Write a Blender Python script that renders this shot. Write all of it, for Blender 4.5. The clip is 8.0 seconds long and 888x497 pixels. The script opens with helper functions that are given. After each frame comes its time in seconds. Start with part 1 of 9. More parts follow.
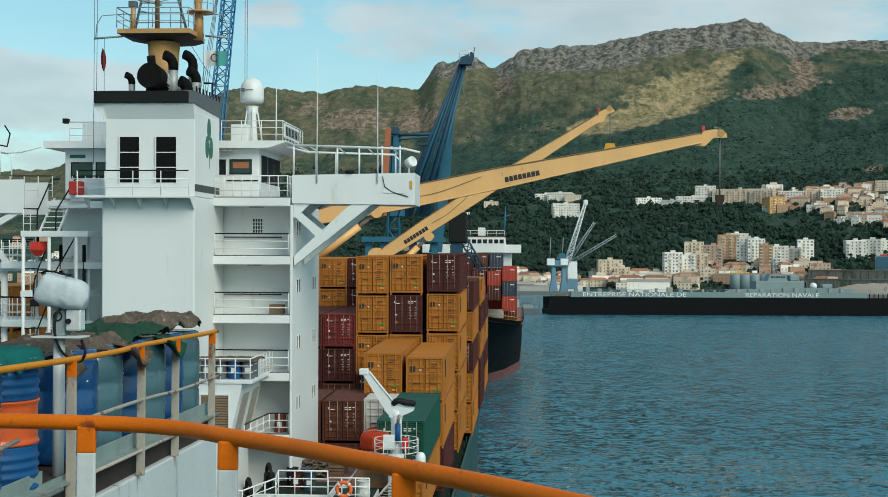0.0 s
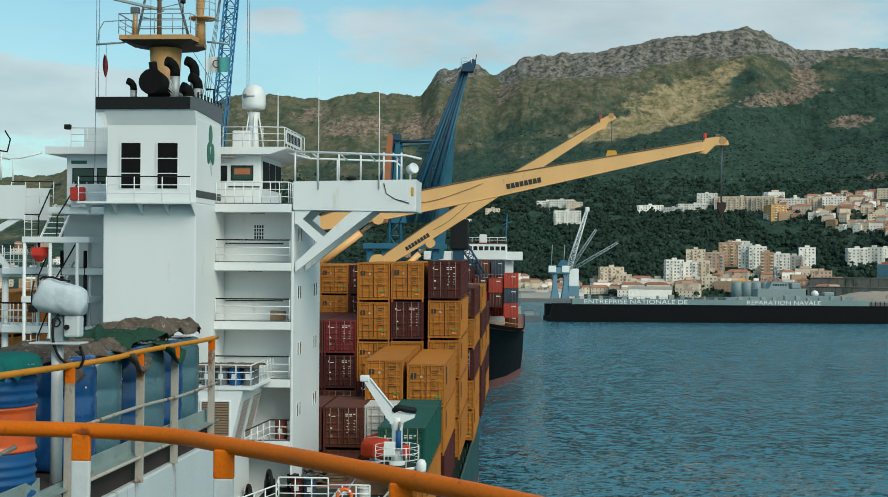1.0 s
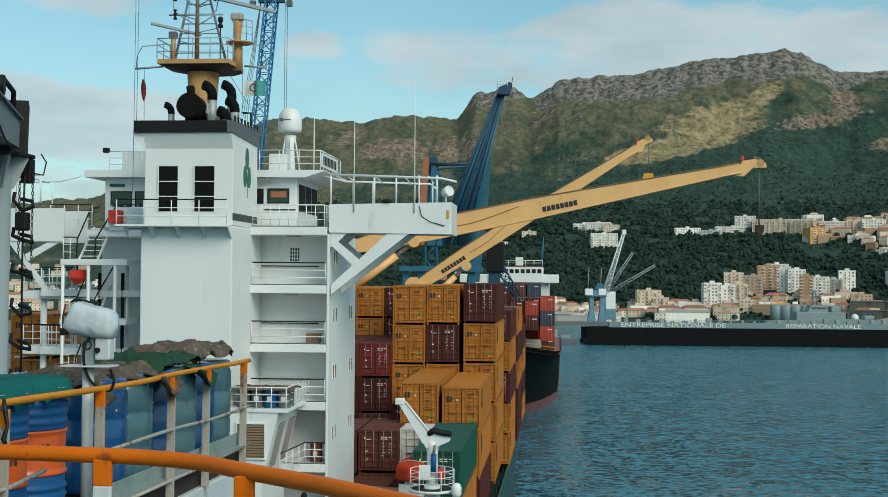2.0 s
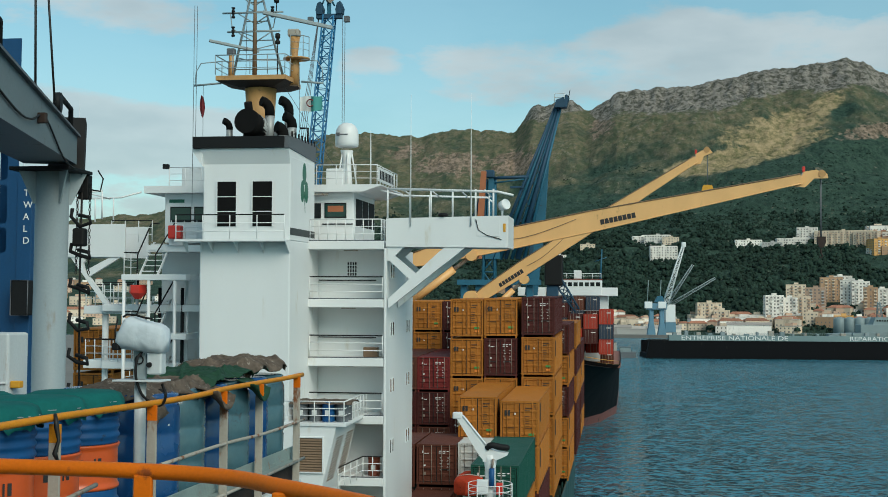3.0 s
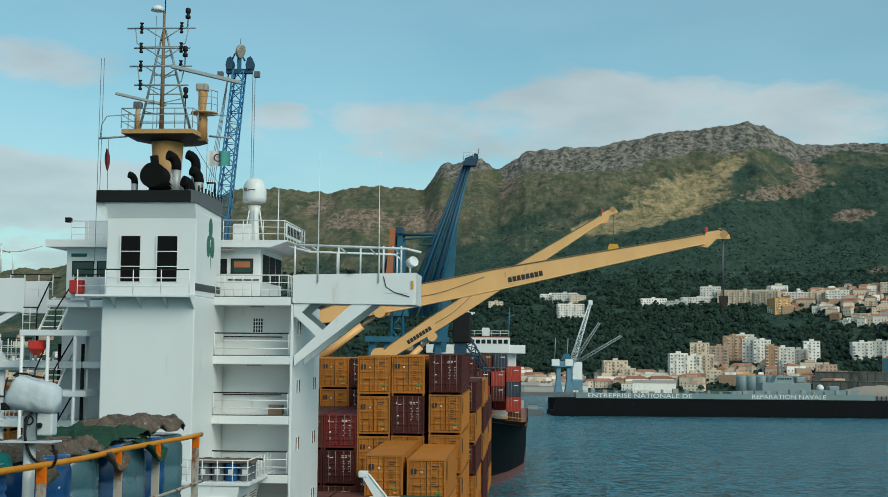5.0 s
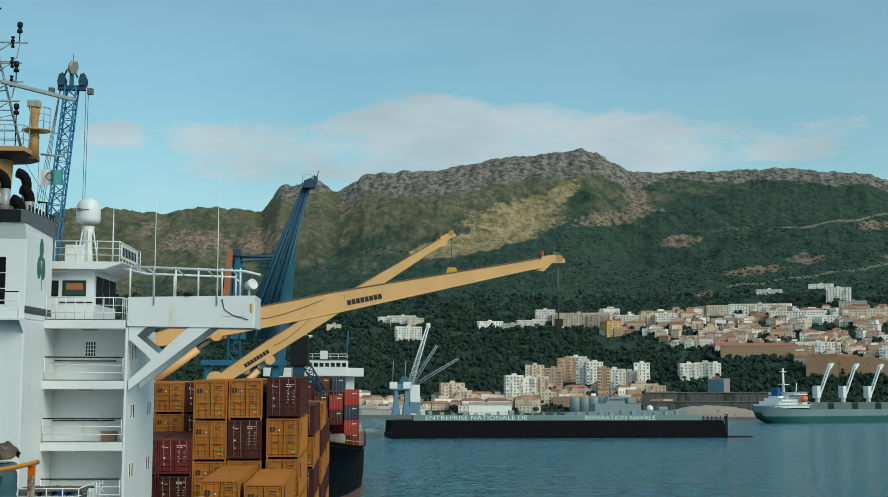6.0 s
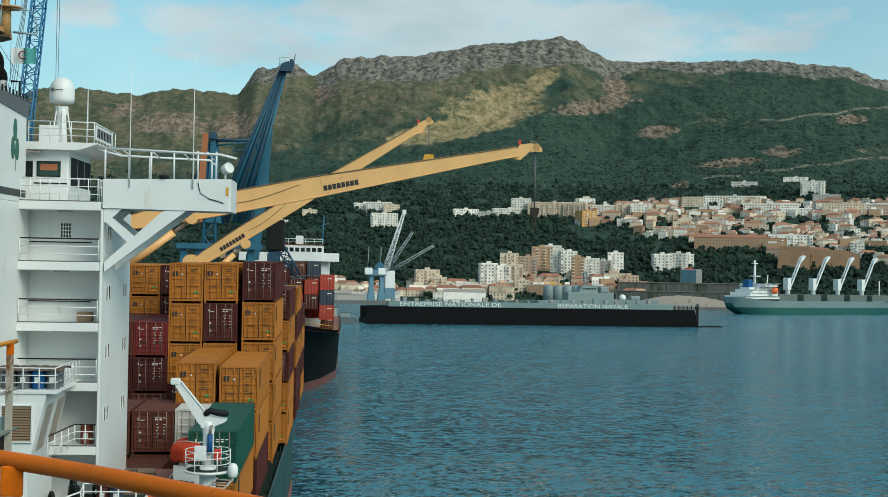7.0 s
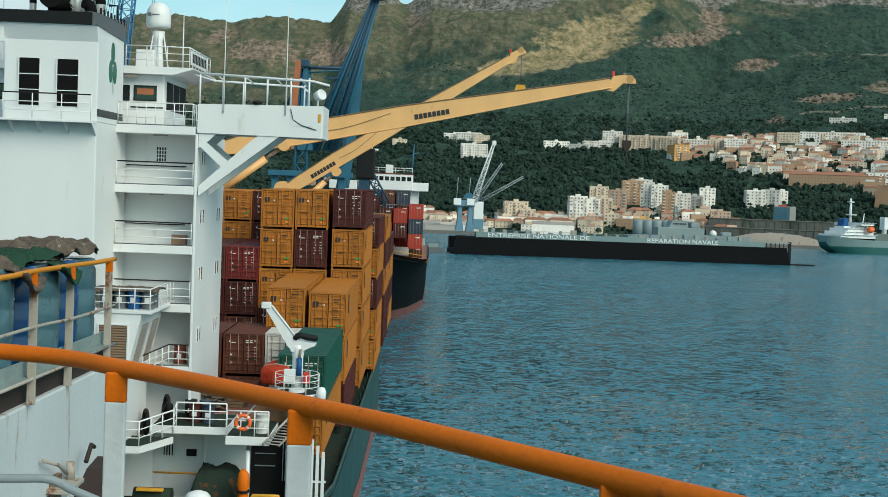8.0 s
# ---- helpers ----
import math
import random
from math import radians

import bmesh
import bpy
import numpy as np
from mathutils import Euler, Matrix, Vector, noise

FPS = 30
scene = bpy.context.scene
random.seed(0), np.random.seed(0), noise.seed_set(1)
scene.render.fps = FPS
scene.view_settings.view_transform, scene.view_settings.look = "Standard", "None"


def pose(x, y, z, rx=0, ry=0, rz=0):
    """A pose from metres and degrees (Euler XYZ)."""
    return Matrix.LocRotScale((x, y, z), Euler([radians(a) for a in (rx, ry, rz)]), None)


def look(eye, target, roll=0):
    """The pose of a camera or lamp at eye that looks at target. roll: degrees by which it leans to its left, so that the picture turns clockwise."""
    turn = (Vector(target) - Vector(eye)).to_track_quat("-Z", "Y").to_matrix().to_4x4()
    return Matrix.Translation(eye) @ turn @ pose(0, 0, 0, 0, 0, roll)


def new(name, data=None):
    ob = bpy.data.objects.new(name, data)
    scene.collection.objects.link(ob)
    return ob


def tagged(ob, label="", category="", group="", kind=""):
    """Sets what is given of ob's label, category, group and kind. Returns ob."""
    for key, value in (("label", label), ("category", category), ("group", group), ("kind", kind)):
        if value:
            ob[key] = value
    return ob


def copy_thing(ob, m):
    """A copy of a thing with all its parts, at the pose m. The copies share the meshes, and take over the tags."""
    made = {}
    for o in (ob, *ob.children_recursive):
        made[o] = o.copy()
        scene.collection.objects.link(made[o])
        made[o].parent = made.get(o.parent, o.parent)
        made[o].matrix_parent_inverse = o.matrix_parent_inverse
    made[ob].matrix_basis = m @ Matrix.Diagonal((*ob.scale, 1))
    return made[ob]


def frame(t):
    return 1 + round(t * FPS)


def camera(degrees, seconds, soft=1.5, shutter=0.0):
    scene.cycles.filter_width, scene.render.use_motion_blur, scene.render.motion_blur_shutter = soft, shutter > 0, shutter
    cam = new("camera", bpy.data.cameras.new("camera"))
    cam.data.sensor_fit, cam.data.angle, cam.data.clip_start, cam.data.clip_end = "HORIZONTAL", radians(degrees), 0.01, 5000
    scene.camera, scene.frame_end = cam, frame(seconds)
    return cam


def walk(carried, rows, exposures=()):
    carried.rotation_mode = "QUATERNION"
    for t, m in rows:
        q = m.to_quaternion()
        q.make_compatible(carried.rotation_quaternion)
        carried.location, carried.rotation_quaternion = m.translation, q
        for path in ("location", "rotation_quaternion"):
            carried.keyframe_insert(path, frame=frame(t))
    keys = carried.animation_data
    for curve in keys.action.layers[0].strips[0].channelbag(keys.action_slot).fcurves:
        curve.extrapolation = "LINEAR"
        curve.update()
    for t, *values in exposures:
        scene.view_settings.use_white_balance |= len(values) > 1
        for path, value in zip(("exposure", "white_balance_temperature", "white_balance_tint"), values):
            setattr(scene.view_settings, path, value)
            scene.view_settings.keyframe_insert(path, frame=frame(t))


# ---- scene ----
cam = camera(38.84, 8.0, soft=0.9)
PATH = [
    (0, pose(-0.000, -0.001, 21.000, 90.982, -0.307, 3.630)),
    (0.5, pose(-0.007, 0.027, 20.994, 91.208, -0.419, 3.718)),
    (1, pose(0.005, 0.052, 21.000, 91.291, -0.459, 3.694)),
    (2.5, pose(0.075, 0.162, 21.007, 92.744, -0.502, 6.781)),
    (3, pose(0.108, 0.195, 21.009, 92.908, -0.367, 8.003)),
    (3.5, pose(0.136, 0.220, 21.018, 93.436, -0.331, 8.609)),
    (4, pose(0.162, 0.263, 21.024, 94.175, -0.086, 9.174)),
    (5.5, pose(0.146, 0.231, 21.035, 96.173, -0.467, -0.299)),
    (6, pose(0.062, 0.147, 21.036, 96.597, -0.127, -3.497)),
    (6.5, pose(0.050, 0.090, 21.019, 95.782, -0.374, -5.102)),
    (7, pose(0.040, 0.105, 21.031, 91.479, -0.982, -4.642)),
    (7.5, pose(0.025, 0.150, 21.016, 89.035, -1.600, -2.863)),
    (8, pose(-0.007, 0.175, 20.979, 88.236, -2.194, -0.620)),
]
walk(cam, PATH, exposures=[(0.0, 0.34, 6400, 6), (2.5, 0.24, 6390, 6), (4.0, 0.20, 6360, 5), (6.5, 0.18, 6290, 4), (7.0, 0.35, 6400, 5), (8.0, 0.46, 6450, 6)])

# the container ship lies trimmed by the stern: its axes are turned a little about the eye's height
S = Matrix.Translation((0, 0, 21)) @ pose(0, 0, 0, 1.18, 0, 0) @ Matrix.Translation((0, 0, -21))
I = Matrix.Identity(4)

# ---------------------------------------------------------------- light
SUN_EL, SUN_AZ = 36.0, 140.0        # height, and azimuth clockwise from ahead
world = bpy.data.worlds.new("sky")
scene.world = world
world.use_nodes = True
wn, wl = world.node_tree.nodes, world.node_tree.links
wn.clear()


def wnode(kind, **kw):
    n = wn.new(kind)
    for k, v in kw.items():
        n.inputs[k.replace("_", " ")].default_value = v
    return n


sky = wn.new("ShaderNodeTexSky")
sky.sky_type, sky.sun_disc = "NISHITA", False
sky.sun_elevation, sky.sun_rotation = radians(SUN_EL), radians(SUN_AZ)
sky.air_density, sky.dust_density, sky.ozone_density = 1.0, 0.6, 2.2
coord = wn.new("ShaderNodeTexCoord")
sep = wn.new("ShaderNodeSeparateXYZ")
wl.new(coord.outputs["Generated"], sep.inputs[0])


def wmath(op, a, b=0.0):
    q = wn.new("ShaderNodeMath")
    q.operation = op
    for i, v in enumerate((a, b)):
        if isinstance(v, (int, float)):
            q.inputs[i].default_value = v
        else:
            wl.new(v, q.inputs[i])
    return q.outputs[0]


def wramp(src, lo, hi, a, b):
    q = wn.new("ShaderNodeMapRange")
    q.interpolation_type = "SMOOTHSTEP"
    for k, v in (("From Min", lo), ("From Max", hi), ("To Min", a), ("To Max", b)):
        q.inputs[k].default_value = v
    wl.new(src, q.inputs["Value"])
    return q.outputs[0]


stretch = wn.new("ShaderNodeMapping")
stretch.inputs["Scale"].default_value = (1.0, 1.0, 3.0)
stretch.inputs["Location"].default_value = (0.35, 0.1, 0.13)
wl.new(coord.outputs["Generated"], stretch.inputs[0])
cl = wnode("ShaderNodeTexNoise", Scale=5.5, Detail=8.0, Roughness=0.6)
wl.new(stretch.outputs[0], cl.inputs["Vector"])
az_deg = wmath("MULTIPLY", wmath("ARCTAN2", sep.outputs["X"], sep.outputs["Y"]), 57.2958)
el_deg = wmath("MULTIPLY", wmath("ARCSINE", sep.outputs["Z"]), 57.2958)
# the long grey bank lying over the ridge, the puff beside it, the low bank over the bay, and thin wisps: azimuth, elevation, half sizes, weight
banks = None
for ca, ce, wa, we, k in ((-3.5, 10.9, 7.5, 1.9, 1.0), (4.0, 11.2, 9.0, 2.1, 1.0), (11.5, 11.2, 8.0, 1.9, 1.0), (19.0, 11.4, 5.2, 1.35, 0.95), (-11.5, 10.6, 2.3, 1.7, 0.95), (-23.5, 7.6, 8.5, 2.2, 1.55),
                          (-20.0, 5.0, 12.0, 2.2, 0.9), (-22.5, 13.0, 7.0, 1.4, 0.85), (-14.0, 13.3, 5.0, 1.0, 0.55), (14.5, 14.6, 3.5, 0.9, 0.5), (-11.0, 14.1, 4.0, 0.8, 0.3), (40.0, 9.0, 14.0, 2.5, 1.0), (-48.0, 9.0, 14.0, 3.0, 1.0)):
    dx, dz = wmath("DIVIDE", wmath("SUBTRACT", az_deg, ca), wa), wmath("DIVIDE", wmath("SUBTRACT", el_deg, ce), we)
    d2 = wmath("ADD", wmath("MULTIPLY", dx, dx), wmath("MULTIPLY", dz, dz))
    one = wramp(d2, 1.7, 0.0, 0.0, 0.28 * k)
    banks = one if banks is None else wmath("MAXIMUM", banks, one)
more = wmath("ADD", cl.outputs["Fac"], wmath("MAXIMUM", banks, wramp(el_deg, 17.0, 34.0, 0.0, 0.15)))
body = wramp(more, 0.57, 0.77, 0.0, 0.80)
haze = wramp(el_deg, 3.0, 14.5, 0.52, 0.20)      # pale air low over the hills
edge = wmath("MAXIMUM", body, haze)
shade = wnode("ShaderNodeTexNoise", Scale=6.0, Detail=5.0)
wl.new(stretch.outputs[0], shade.inputs["Vector"])
tone = wn.new("ShaderNodeMix")
tone.data_type = "RGBA"
tone.inputs["A"].default_value, tone.inputs["B"].default_value = (3.55, 3.95, 4.15, 1), (4.7, 5.0, 5.1, 1)
wl.new(wramp(wmath("ADD", shade.outputs["Fac"], wmath("MULTIPLY", more, -0.35)), 0.12, 0.42, 0.0, 1.0), tone.inputs["Factor"])
cover = wn.new("ShaderNodeMix")
cover.data_type = "RGBA"
wl.new(edge, cover.inputs["Factor"])
warm = wn.new("ShaderNodeMix")              # the hazy marine air takes red out of the sky
warm.data_type, warm.blend_type = "RGBA", "MULTIPLY"
warm.inputs["Factor"].default_value = 1.0
warm.inputs["B"].default_value = (0.72, 1.10, 0.95, 1)
wl.new(sky.outputs[0], warm.inputs["A"])
wl.new(warm.outputs["Result"], cover.inputs["A"]), wl.new(tone.outputs["Result"], cover.inputs["B"])
back = wn.new("ShaderNodeBackground")
back.inputs["Strength"].default_value = 0.110
wl.new(cover.outputs["Result"], back.inputs["Color"])
wout = wn.new("ShaderNodeOutputWorld")
wl.new(back.outputs[0], wout.inputs["Surface"])

sun = new("sun", bpy.data.lights.new("sun", "SUN"))
sun.data.energy, sun.data.angle, sun.data.color = 2.0, radians(36), (1.0, 0.92, 0.79)
az, el = radians(SUN_AZ), radians(SUN_EL)
sun.matrix_world = look((0, 0, 0), (-math.sin(az) * math.cos(el), -math.cos(az) * math.cos(el), -math.sin(el)))

# ---------------------------------------------------------------- materials
def material(name, color, rough=0.5, metal=0.0, spread=0.12, scale=1.2, grain=28.0, bump=0.08, stain=None, stains=0.0,
             streak=1.0, vary=0.0, island=0.0, spec=0.5, coat=0.0):
    """Paint, metal, cloth: two scales of tone, stains with an edge of their own (streak stretches them upright), fine relief."""
    m = bpy.data.materials.new(name)
    m.use_nodes = True
    nt = m.node_tree
    n, l = nt.nodes, nt.links
    p = n["Principled BSDF"]
    tc = n.new("ShaderNodeTexCoord")
    geo = n.new("ShaderNodeNewGeometry")
    mp = n.new("ShaderNodeMapping")
    mp.inputs["Scale"].default_value = (1, 1, 1.0 / streak)
    l.new(geo.outputs["Position"], mp.inputs[0])
    big = n.new("ShaderNodeTexNoise")
    big.inputs["Scale"].default_value, big.inputs["Detail"].default_value = scale, 6
    l.new(mp.outputs[0], big.inputs["Vector"])
    fine = n.new("ShaderNodeTexNoise")
    fine.inputs["Scale"].default_value, fine.inputs["Detail"].default_value = grain, 4
    l.new(geo.outputs["Position"], fine.inputs["Vector"])
    mixn = n.new("ShaderNodeMath")
    mixn.operation = "MULTIPLY_ADD"
    mixn.inputs[1].default_value = 0.35
    l.new(fine.outputs["Fac"], mixn.inputs[0])
    sc = n.new("ShaderNodeMath")
    sc.operation = "MULTIPLY"
    sc.inputs[1].default_value = 0.65
    l.new(big.outputs["Fac"], sc.inputs[0])
    l.new(sc.outputs[0], mixn.inputs[2])
    val = n.new("ShaderNodeMapRange")
    val.inputs["From Min"].default_value, val.inputs["From Max"].default_value = 0.3, 0.7
    val.inputs["To Min"].default_value, val.inputs["To Max"].default_value = 1 - spread, 1 + spread
    val.clamp = False
    l.new(mixn.outputs[0], val.inputs["Value"])
    fac = val.outputs[0]
    if vary or island:
        src = n.new("ShaderNodeObjectInfo").outputs["Random"] if vary else geo.outputs["Random Per Island"]
        rr = n.new("ShaderNodeMapRange")
        a = vary or island
        rr.inputs["To Min"].default_value, rr.inputs["To Max"].default_value = 1 - a, 1 + a
        l.new(src, rr.inputs["Value"])
        mu = n.new("ShaderNodeMath")
        mu.operation = "MULTIPLY"
        l.new(fac, mu.inputs[0]), l.new(rr.outputs[0], mu.inputs[1])
        fac = mu.outputs[0]
    hsv = n.new("ShaderNodeHueSaturation")
    hsv.inputs["Color"].default_value = (*color, 1)
    l.new(fac, hsv.inputs["Value"])
    col = hsv.outputs["Color"]
    if stains:
        st = n.new("ShaderNodeTexNoise")
        st.inputs["Scale"].default_value, st.inputs["Detail"].default_value, st.inputs["Roughness"].default_value = scale * 2.6, 8, 0.62
        l.new(mp.outputs[0], st.inputs["Vector"])
        cut = n.new("ShaderNodeMapRange")
        cut.interpolation_type = "SMOOTHSTEP"
        cut.inputs["From Min"].default_value, cut.inputs["From Max"].default_value = 0.70 - stains * 0.35, 0.80 - stains * 0.28
        l.new(st.outputs["Fac"], cut.inputs["Value"])
        mx = n.new("ShaderNodeMix")
        mx.data_type = "RGBA"
        l.new(cut.outputs[0], mx.inputs["Factor"]), l.new(col, mx.inputs["A"])
        mx.inputs["B"].default_value = (*(stain or (0.16, 0.07, 0.03)), 1)
        col = mx.outputs["Result"]
    l.new(col, p.inputs["Base Color"])
    rg = n.new("ShaderNodeMapRange")
    rg.inputs["To Min"].default_value, rg.inputs["To Max"].default_value = max(rough - 0.12, 0.02), min(rough + 0.14, 1)
    l.new(big.outputs["Fac"], rg.inputs["Value"])
    l.new(rg.outputs[0], p.inputs["Roughness"])
    p.inputs["Metallic"].default_value = metal
    p.inputs["Specular IOR Level"].default_value = spec
    p.inputs["Coat Weight"].default_value = coat
    if bump:
        b = n.new("ShaderNodeBump")
        b.inputs["Strength"].default_value, b.inputs["Distance"].default_value = bump, 0.02
        l.new(mixn.outputs[0], b.inputs["Height"])
        l.new(b.outputs[0], p.inputs["Normal"])
    return m


ORANGE_RUST = material("orange_primer_steel", (0.36, 0.12, 0.05), 0.7, spread=0.2, scale=0.6, bump=0.1)
RUST = (0.13, 0.05, 0.02)
WHITE = material("ship_white_paint", (0.72, 0.735, 0.73), 0.42, spread=0.05, scale=0.35, bump=0.05, stain=(0.60, 0.57, 0.50), stains=0.25, streak=4)
WHITE_NEAR = material("flaking_white_paint", (0.55, 0.59, 0.60), 0.5, spread=0.10, scale=1.5, grain=30, bump=0.4, stain=(0.30, 0.17, 0.09), stains=0.24, streak=5)
GREY_PAINT = material("grey_paint", (0.25, 0.30, 0.315), 0.5, spread=0.1, scale=0.9, bump=0.2, stain=(0.2, 0.17, 0.14), stains=0.2, streak=3)
BEAM_GREY = material("grey_beam_paint", (0.15, 0.185, 0.195), 0.55, spread=0.15, scale=1.5, bump=0.25, stain=(0.06, 0.05, 0.045), stains=0.25)
SLATE = material("slate_band_paint", (0.035, 0.042, 0.042), 0.55, spread=0.15, bump=0.05)
PIPE_GREY = material("heat_stained_pipe_steel", (0.34, 0.36, 0.36), 0.45, metal=0.2, spread=0.2, scale=1.2, bump=0.1, stain=(0.05, 0.045, 0.04), stains=0.45)
GREY_DARK = material("dark_grey_steel", (0.10, 0.11, 0.12), 0.55, spread=0.2, bump=0.2)
BLACK = material("black_paint", (0.008, 0.0085, 0.009), 0.65, spec=0.25, spread=0.3, scale=0.8, bump=0.1)
SOOT = material("sooty_black_steel", (0.006, 0.006, 0.006), 0.9, spec=0.15, spread=0.4, scale=3, bump=0.2)
DECK_GREEN = material("green_deck_paint", (0.020, 0.034, 0.024), 0.8, spec=0.2, spread=0.25, scale=0.8, stain=RUST, stains=0.35)
DECK_RED = material("red_brown_deck_paint", (0.26, 0.095, 0.058), 0.7, spread=0.2, scale=0.6, stain=(0.10, 0.06, 0.05), stains=0.4)
ORANGE = material("orange_rail_paint", (0.62, 0.135, 0.004), 0.5, spec=0.16, spread=0.16, scale=3.5, grain=60, bump=0.3, stain=(0.26, 0.06, 0.015), stains=0.27)
AMBER = material("amber_rail_paint", (0.60, 0.225, 0.012), 0.5, spec=0.2, spread=0.14, scale=4, grain=60, bump=0.35, stain=(0.22, 0.08, 0.03), stains=0.3)
POST = material("rusty_cream_post_paint", (0.36, 0.335, 0.29), 0.6, spec=0.25, spread=0.16, scale=3, bump=0.4, stain=(0.20, 0.075, 0.03), stains=0.50, streak=2)
TOE = material("worn_green_grey_plate", (0.22, 0.28, 0.27), 0.5, spread=0.2, scale=3, bump=0.3, stain=(0.26, 0.14, 0.08), stains=0.3)
# rust brown, taken darker to paint in the shade under platforms as well
RUST_AND_SHADE = material("rusted_and_shade_dark_steel", (0.028, 0.016, 0.012), 0.8, spread=0.3, scale=4, bump=0.5)
DRUM_BLUE = material("blue_steel_drum_paint", (0.008, 0.075, 0.215), 0.52, spec=0.3, spread=0.12, scale=3, bump=0.12, stain=(0.02, 0.02, 0.025), stains=0.2)
DRUM_ORANGE = material("orange_drum_band_paint", (0.56, 0.085, 0.012), 0.34, spread=0.1, scale=3, bump=0.1, stain=(0.03, 0.03, 0.03), stains=0.12)
PLASTIC = material("blue_plastic_drum", (0.008, 0.060, 0.185), 0.24, spread=0.12, scale=2, bump=0.06, coat=0.25)
PLASTIC_PALE = material("faded_blue_plastic_drum", (0.055, 0.125, 0.155), 0.22, spread=0.16, scale=2, bump=0.08, stain=(0.05, 0.06, 0.07), stains=0.2, coat=0.2)
CLOTH_TEAL = material("teal_cloth_cover", (0.008, 0.105, 0.098), 0.85, spec=0.15, spread=0.2, scale=4, bump=0.3)
CLOTH_GREEN = material("dark_green_tarpaulin", (0.015, 0.050, 0.028), 0.7, spec=0.2, spread=0.3, scale=5, bump=0.5)
CLOTH_BROWN = material("weathered_brown_canvas", (0.105, 0.082, 0.064), 0.85, spec=0.15, spread=0.6, scale=6, bump=0.8, stain=(0.30, 0.26, 0.22), stains=0.35)
CLOTH_WHITE = material("white_canvas_cover", (0.50, 0.56, 0.60), 0.75, spread=0.1, scale=6, bump=0.4)
YELLOW_BOX = material("mustard_container_paint", (0.37, 0.134, 0.020), 0.55, spec=0.25, spread=0.15, scale=0.8, grain=12, bump=0.1, stain=(0.22, 0.09, 0.03), stains=0.24, streak=3, vary=0.10)
MAROON_BOX = material("maroon_container_paint", (0.064, 0.012, 0.009), 0.6, spec=0.3, spread=0.15, scale=0.8, grain=12, bump=0.1, stain=(0.05, 0.022, 0.018), stains=0.3, vary=0.12)
BROWN_BOX = material("brown_container_paint", (0.098, 0.030, 0.017), 0.6, spec=0.3, spread=0.15, scale=0.8, grain=12, bump=0.1, stain=(0.20, 0.09, 0.06), stains=0.25, vary=0.12)
RED_BOX = material("red_container_paint", (0.15, 0.018, 0.016), 0.55, spec=0.3, spread=0.14, scale=0.8, grain=12, bump=0.1, stain=(0.12, 0.03, 0.02), stains=0.22, vary=0.1)
GREEN_BOX = material("green_container_paint", (0.008, 0.068, 0.046), 0.5, spec=0.35, spread=0.14, scale=0.8, grain=12, bump=0.1, stain=(0.10, 0.14, 0.12), stains=0.15)
BRIGHT_BOX = material("bright_red_container_paint", (0.36, 0.040, 0.022), 0.55, spec=0.3, spread=0.14, scale=0.8, bump=0.1, vary=0.15)
NAVY_BOX = material("navy_container_paint", (0.02, 0.035, 0.06), 0.5, spread=0.14, scale=0.8, bump=0.1, vary=0.2)
WHITE_BOX = material("white_container_paint", (0.55, 0.55, 0.52), 0.5, spread=0.12, scale=0.8, bump=0.1, stain=(0.25, 0.2, 0.15), stains=0.3, streak=3)
ROD = material("galvanised_rod", (0.27, 0.22, 0.18), 0.55, metal=0.1, spread=0.2, bump=0.1)
MARK_WHITE = material("white_marking", (0.70, 0.70, 0.68), 0.6, spread=0.15, bump=0)
MARK_BLACK = material("black_marking", (0.02, 0.02, 0.02), 0.6, spread=0.15, bump=0)
MARK_GREEN = material("green_sticker", (0.06, 0.25, 0.06), 0.5, spread=0.1, bump=0)
MARK_ORANGE = material("orange_sticker", (0.75, 0.22, 0.03), 0.5, spread=0.1, bump=0)
CRANE_TAN = material("cream_yellow_crane_paint", (0.74, 0.42, 0.165), 0.42, spread=0.09, scale=0.5, bump=0.06, stain=(0.35, 0.20, 0.07), stains=0.2, streak=2)
CRANE_BLUE = material("blue_crane_paint", (0.014, 0.105, 0.17), 0.55, spread=0.2, scale=0.4, bump=0.08, stain=(0.03, 0.03, 0.035), stains=0.25)
LATTICE_BLUE = material("bright_blue_lattice_paint", (0.018, 0.14, 0.29), 0.55, spread=0.2, scale=0.4, bump=0.08)
CRANE_DARK = material("dark_blue_crane_paint", (0.010, 0.050, 0.095), 0.6, spread=0.2, scale=0.4, bump=0.08)
HULL_GREEN = material("green_hull_paint", (0.015, 0.056, 0.050), 0.42, spread=0.16, scale=0.3, bump=0.1, stain=(0.13, 0.09, 0.07), stains=0.26, streak=4)
HULL_BLACK = material("black_hull_paint", (0.005, 0.0058, 0.007), 0.75, spec=0.1, spread=0.25, scale=0.2, bump=0.06, stain=(0.025, 0.023, 0.02), stains=0.2, streak=4)
BOOT_RED = material("faded_red_boot_topping", (0.24, 0.085, 0.07), 0.6, spread=0.16, scale=0.3, bump=0.1, stain=(0.12, 0.06, 0.05), stains=0.3, streak=3)
BULK_GREY = material("pale_grey_hull_paint", (0.15, 0.22, 0.225), 0.5, spread=0.08, scale=0.1, bump=0.04)
BULK_GREEN = material("teal_boot_topping", (0.010, 0.085, 0.08), 0.5, spread=0.1, scale=0.1, bump=0.04)
DOCK_BLUE = material("pale_blue_crane_paint", (0.10, 0.21, 0.29), 0.55, spread=0.15, scale=0.2, bump=0.05, stain=(0.14, 0.13, 0.12), stains=0.25)
NAVY_GREY = material("naval_grey_paint", (0.19, 0.25, 0.26), 0.5, spread=0.1, scale=0.1, bump=0.04)
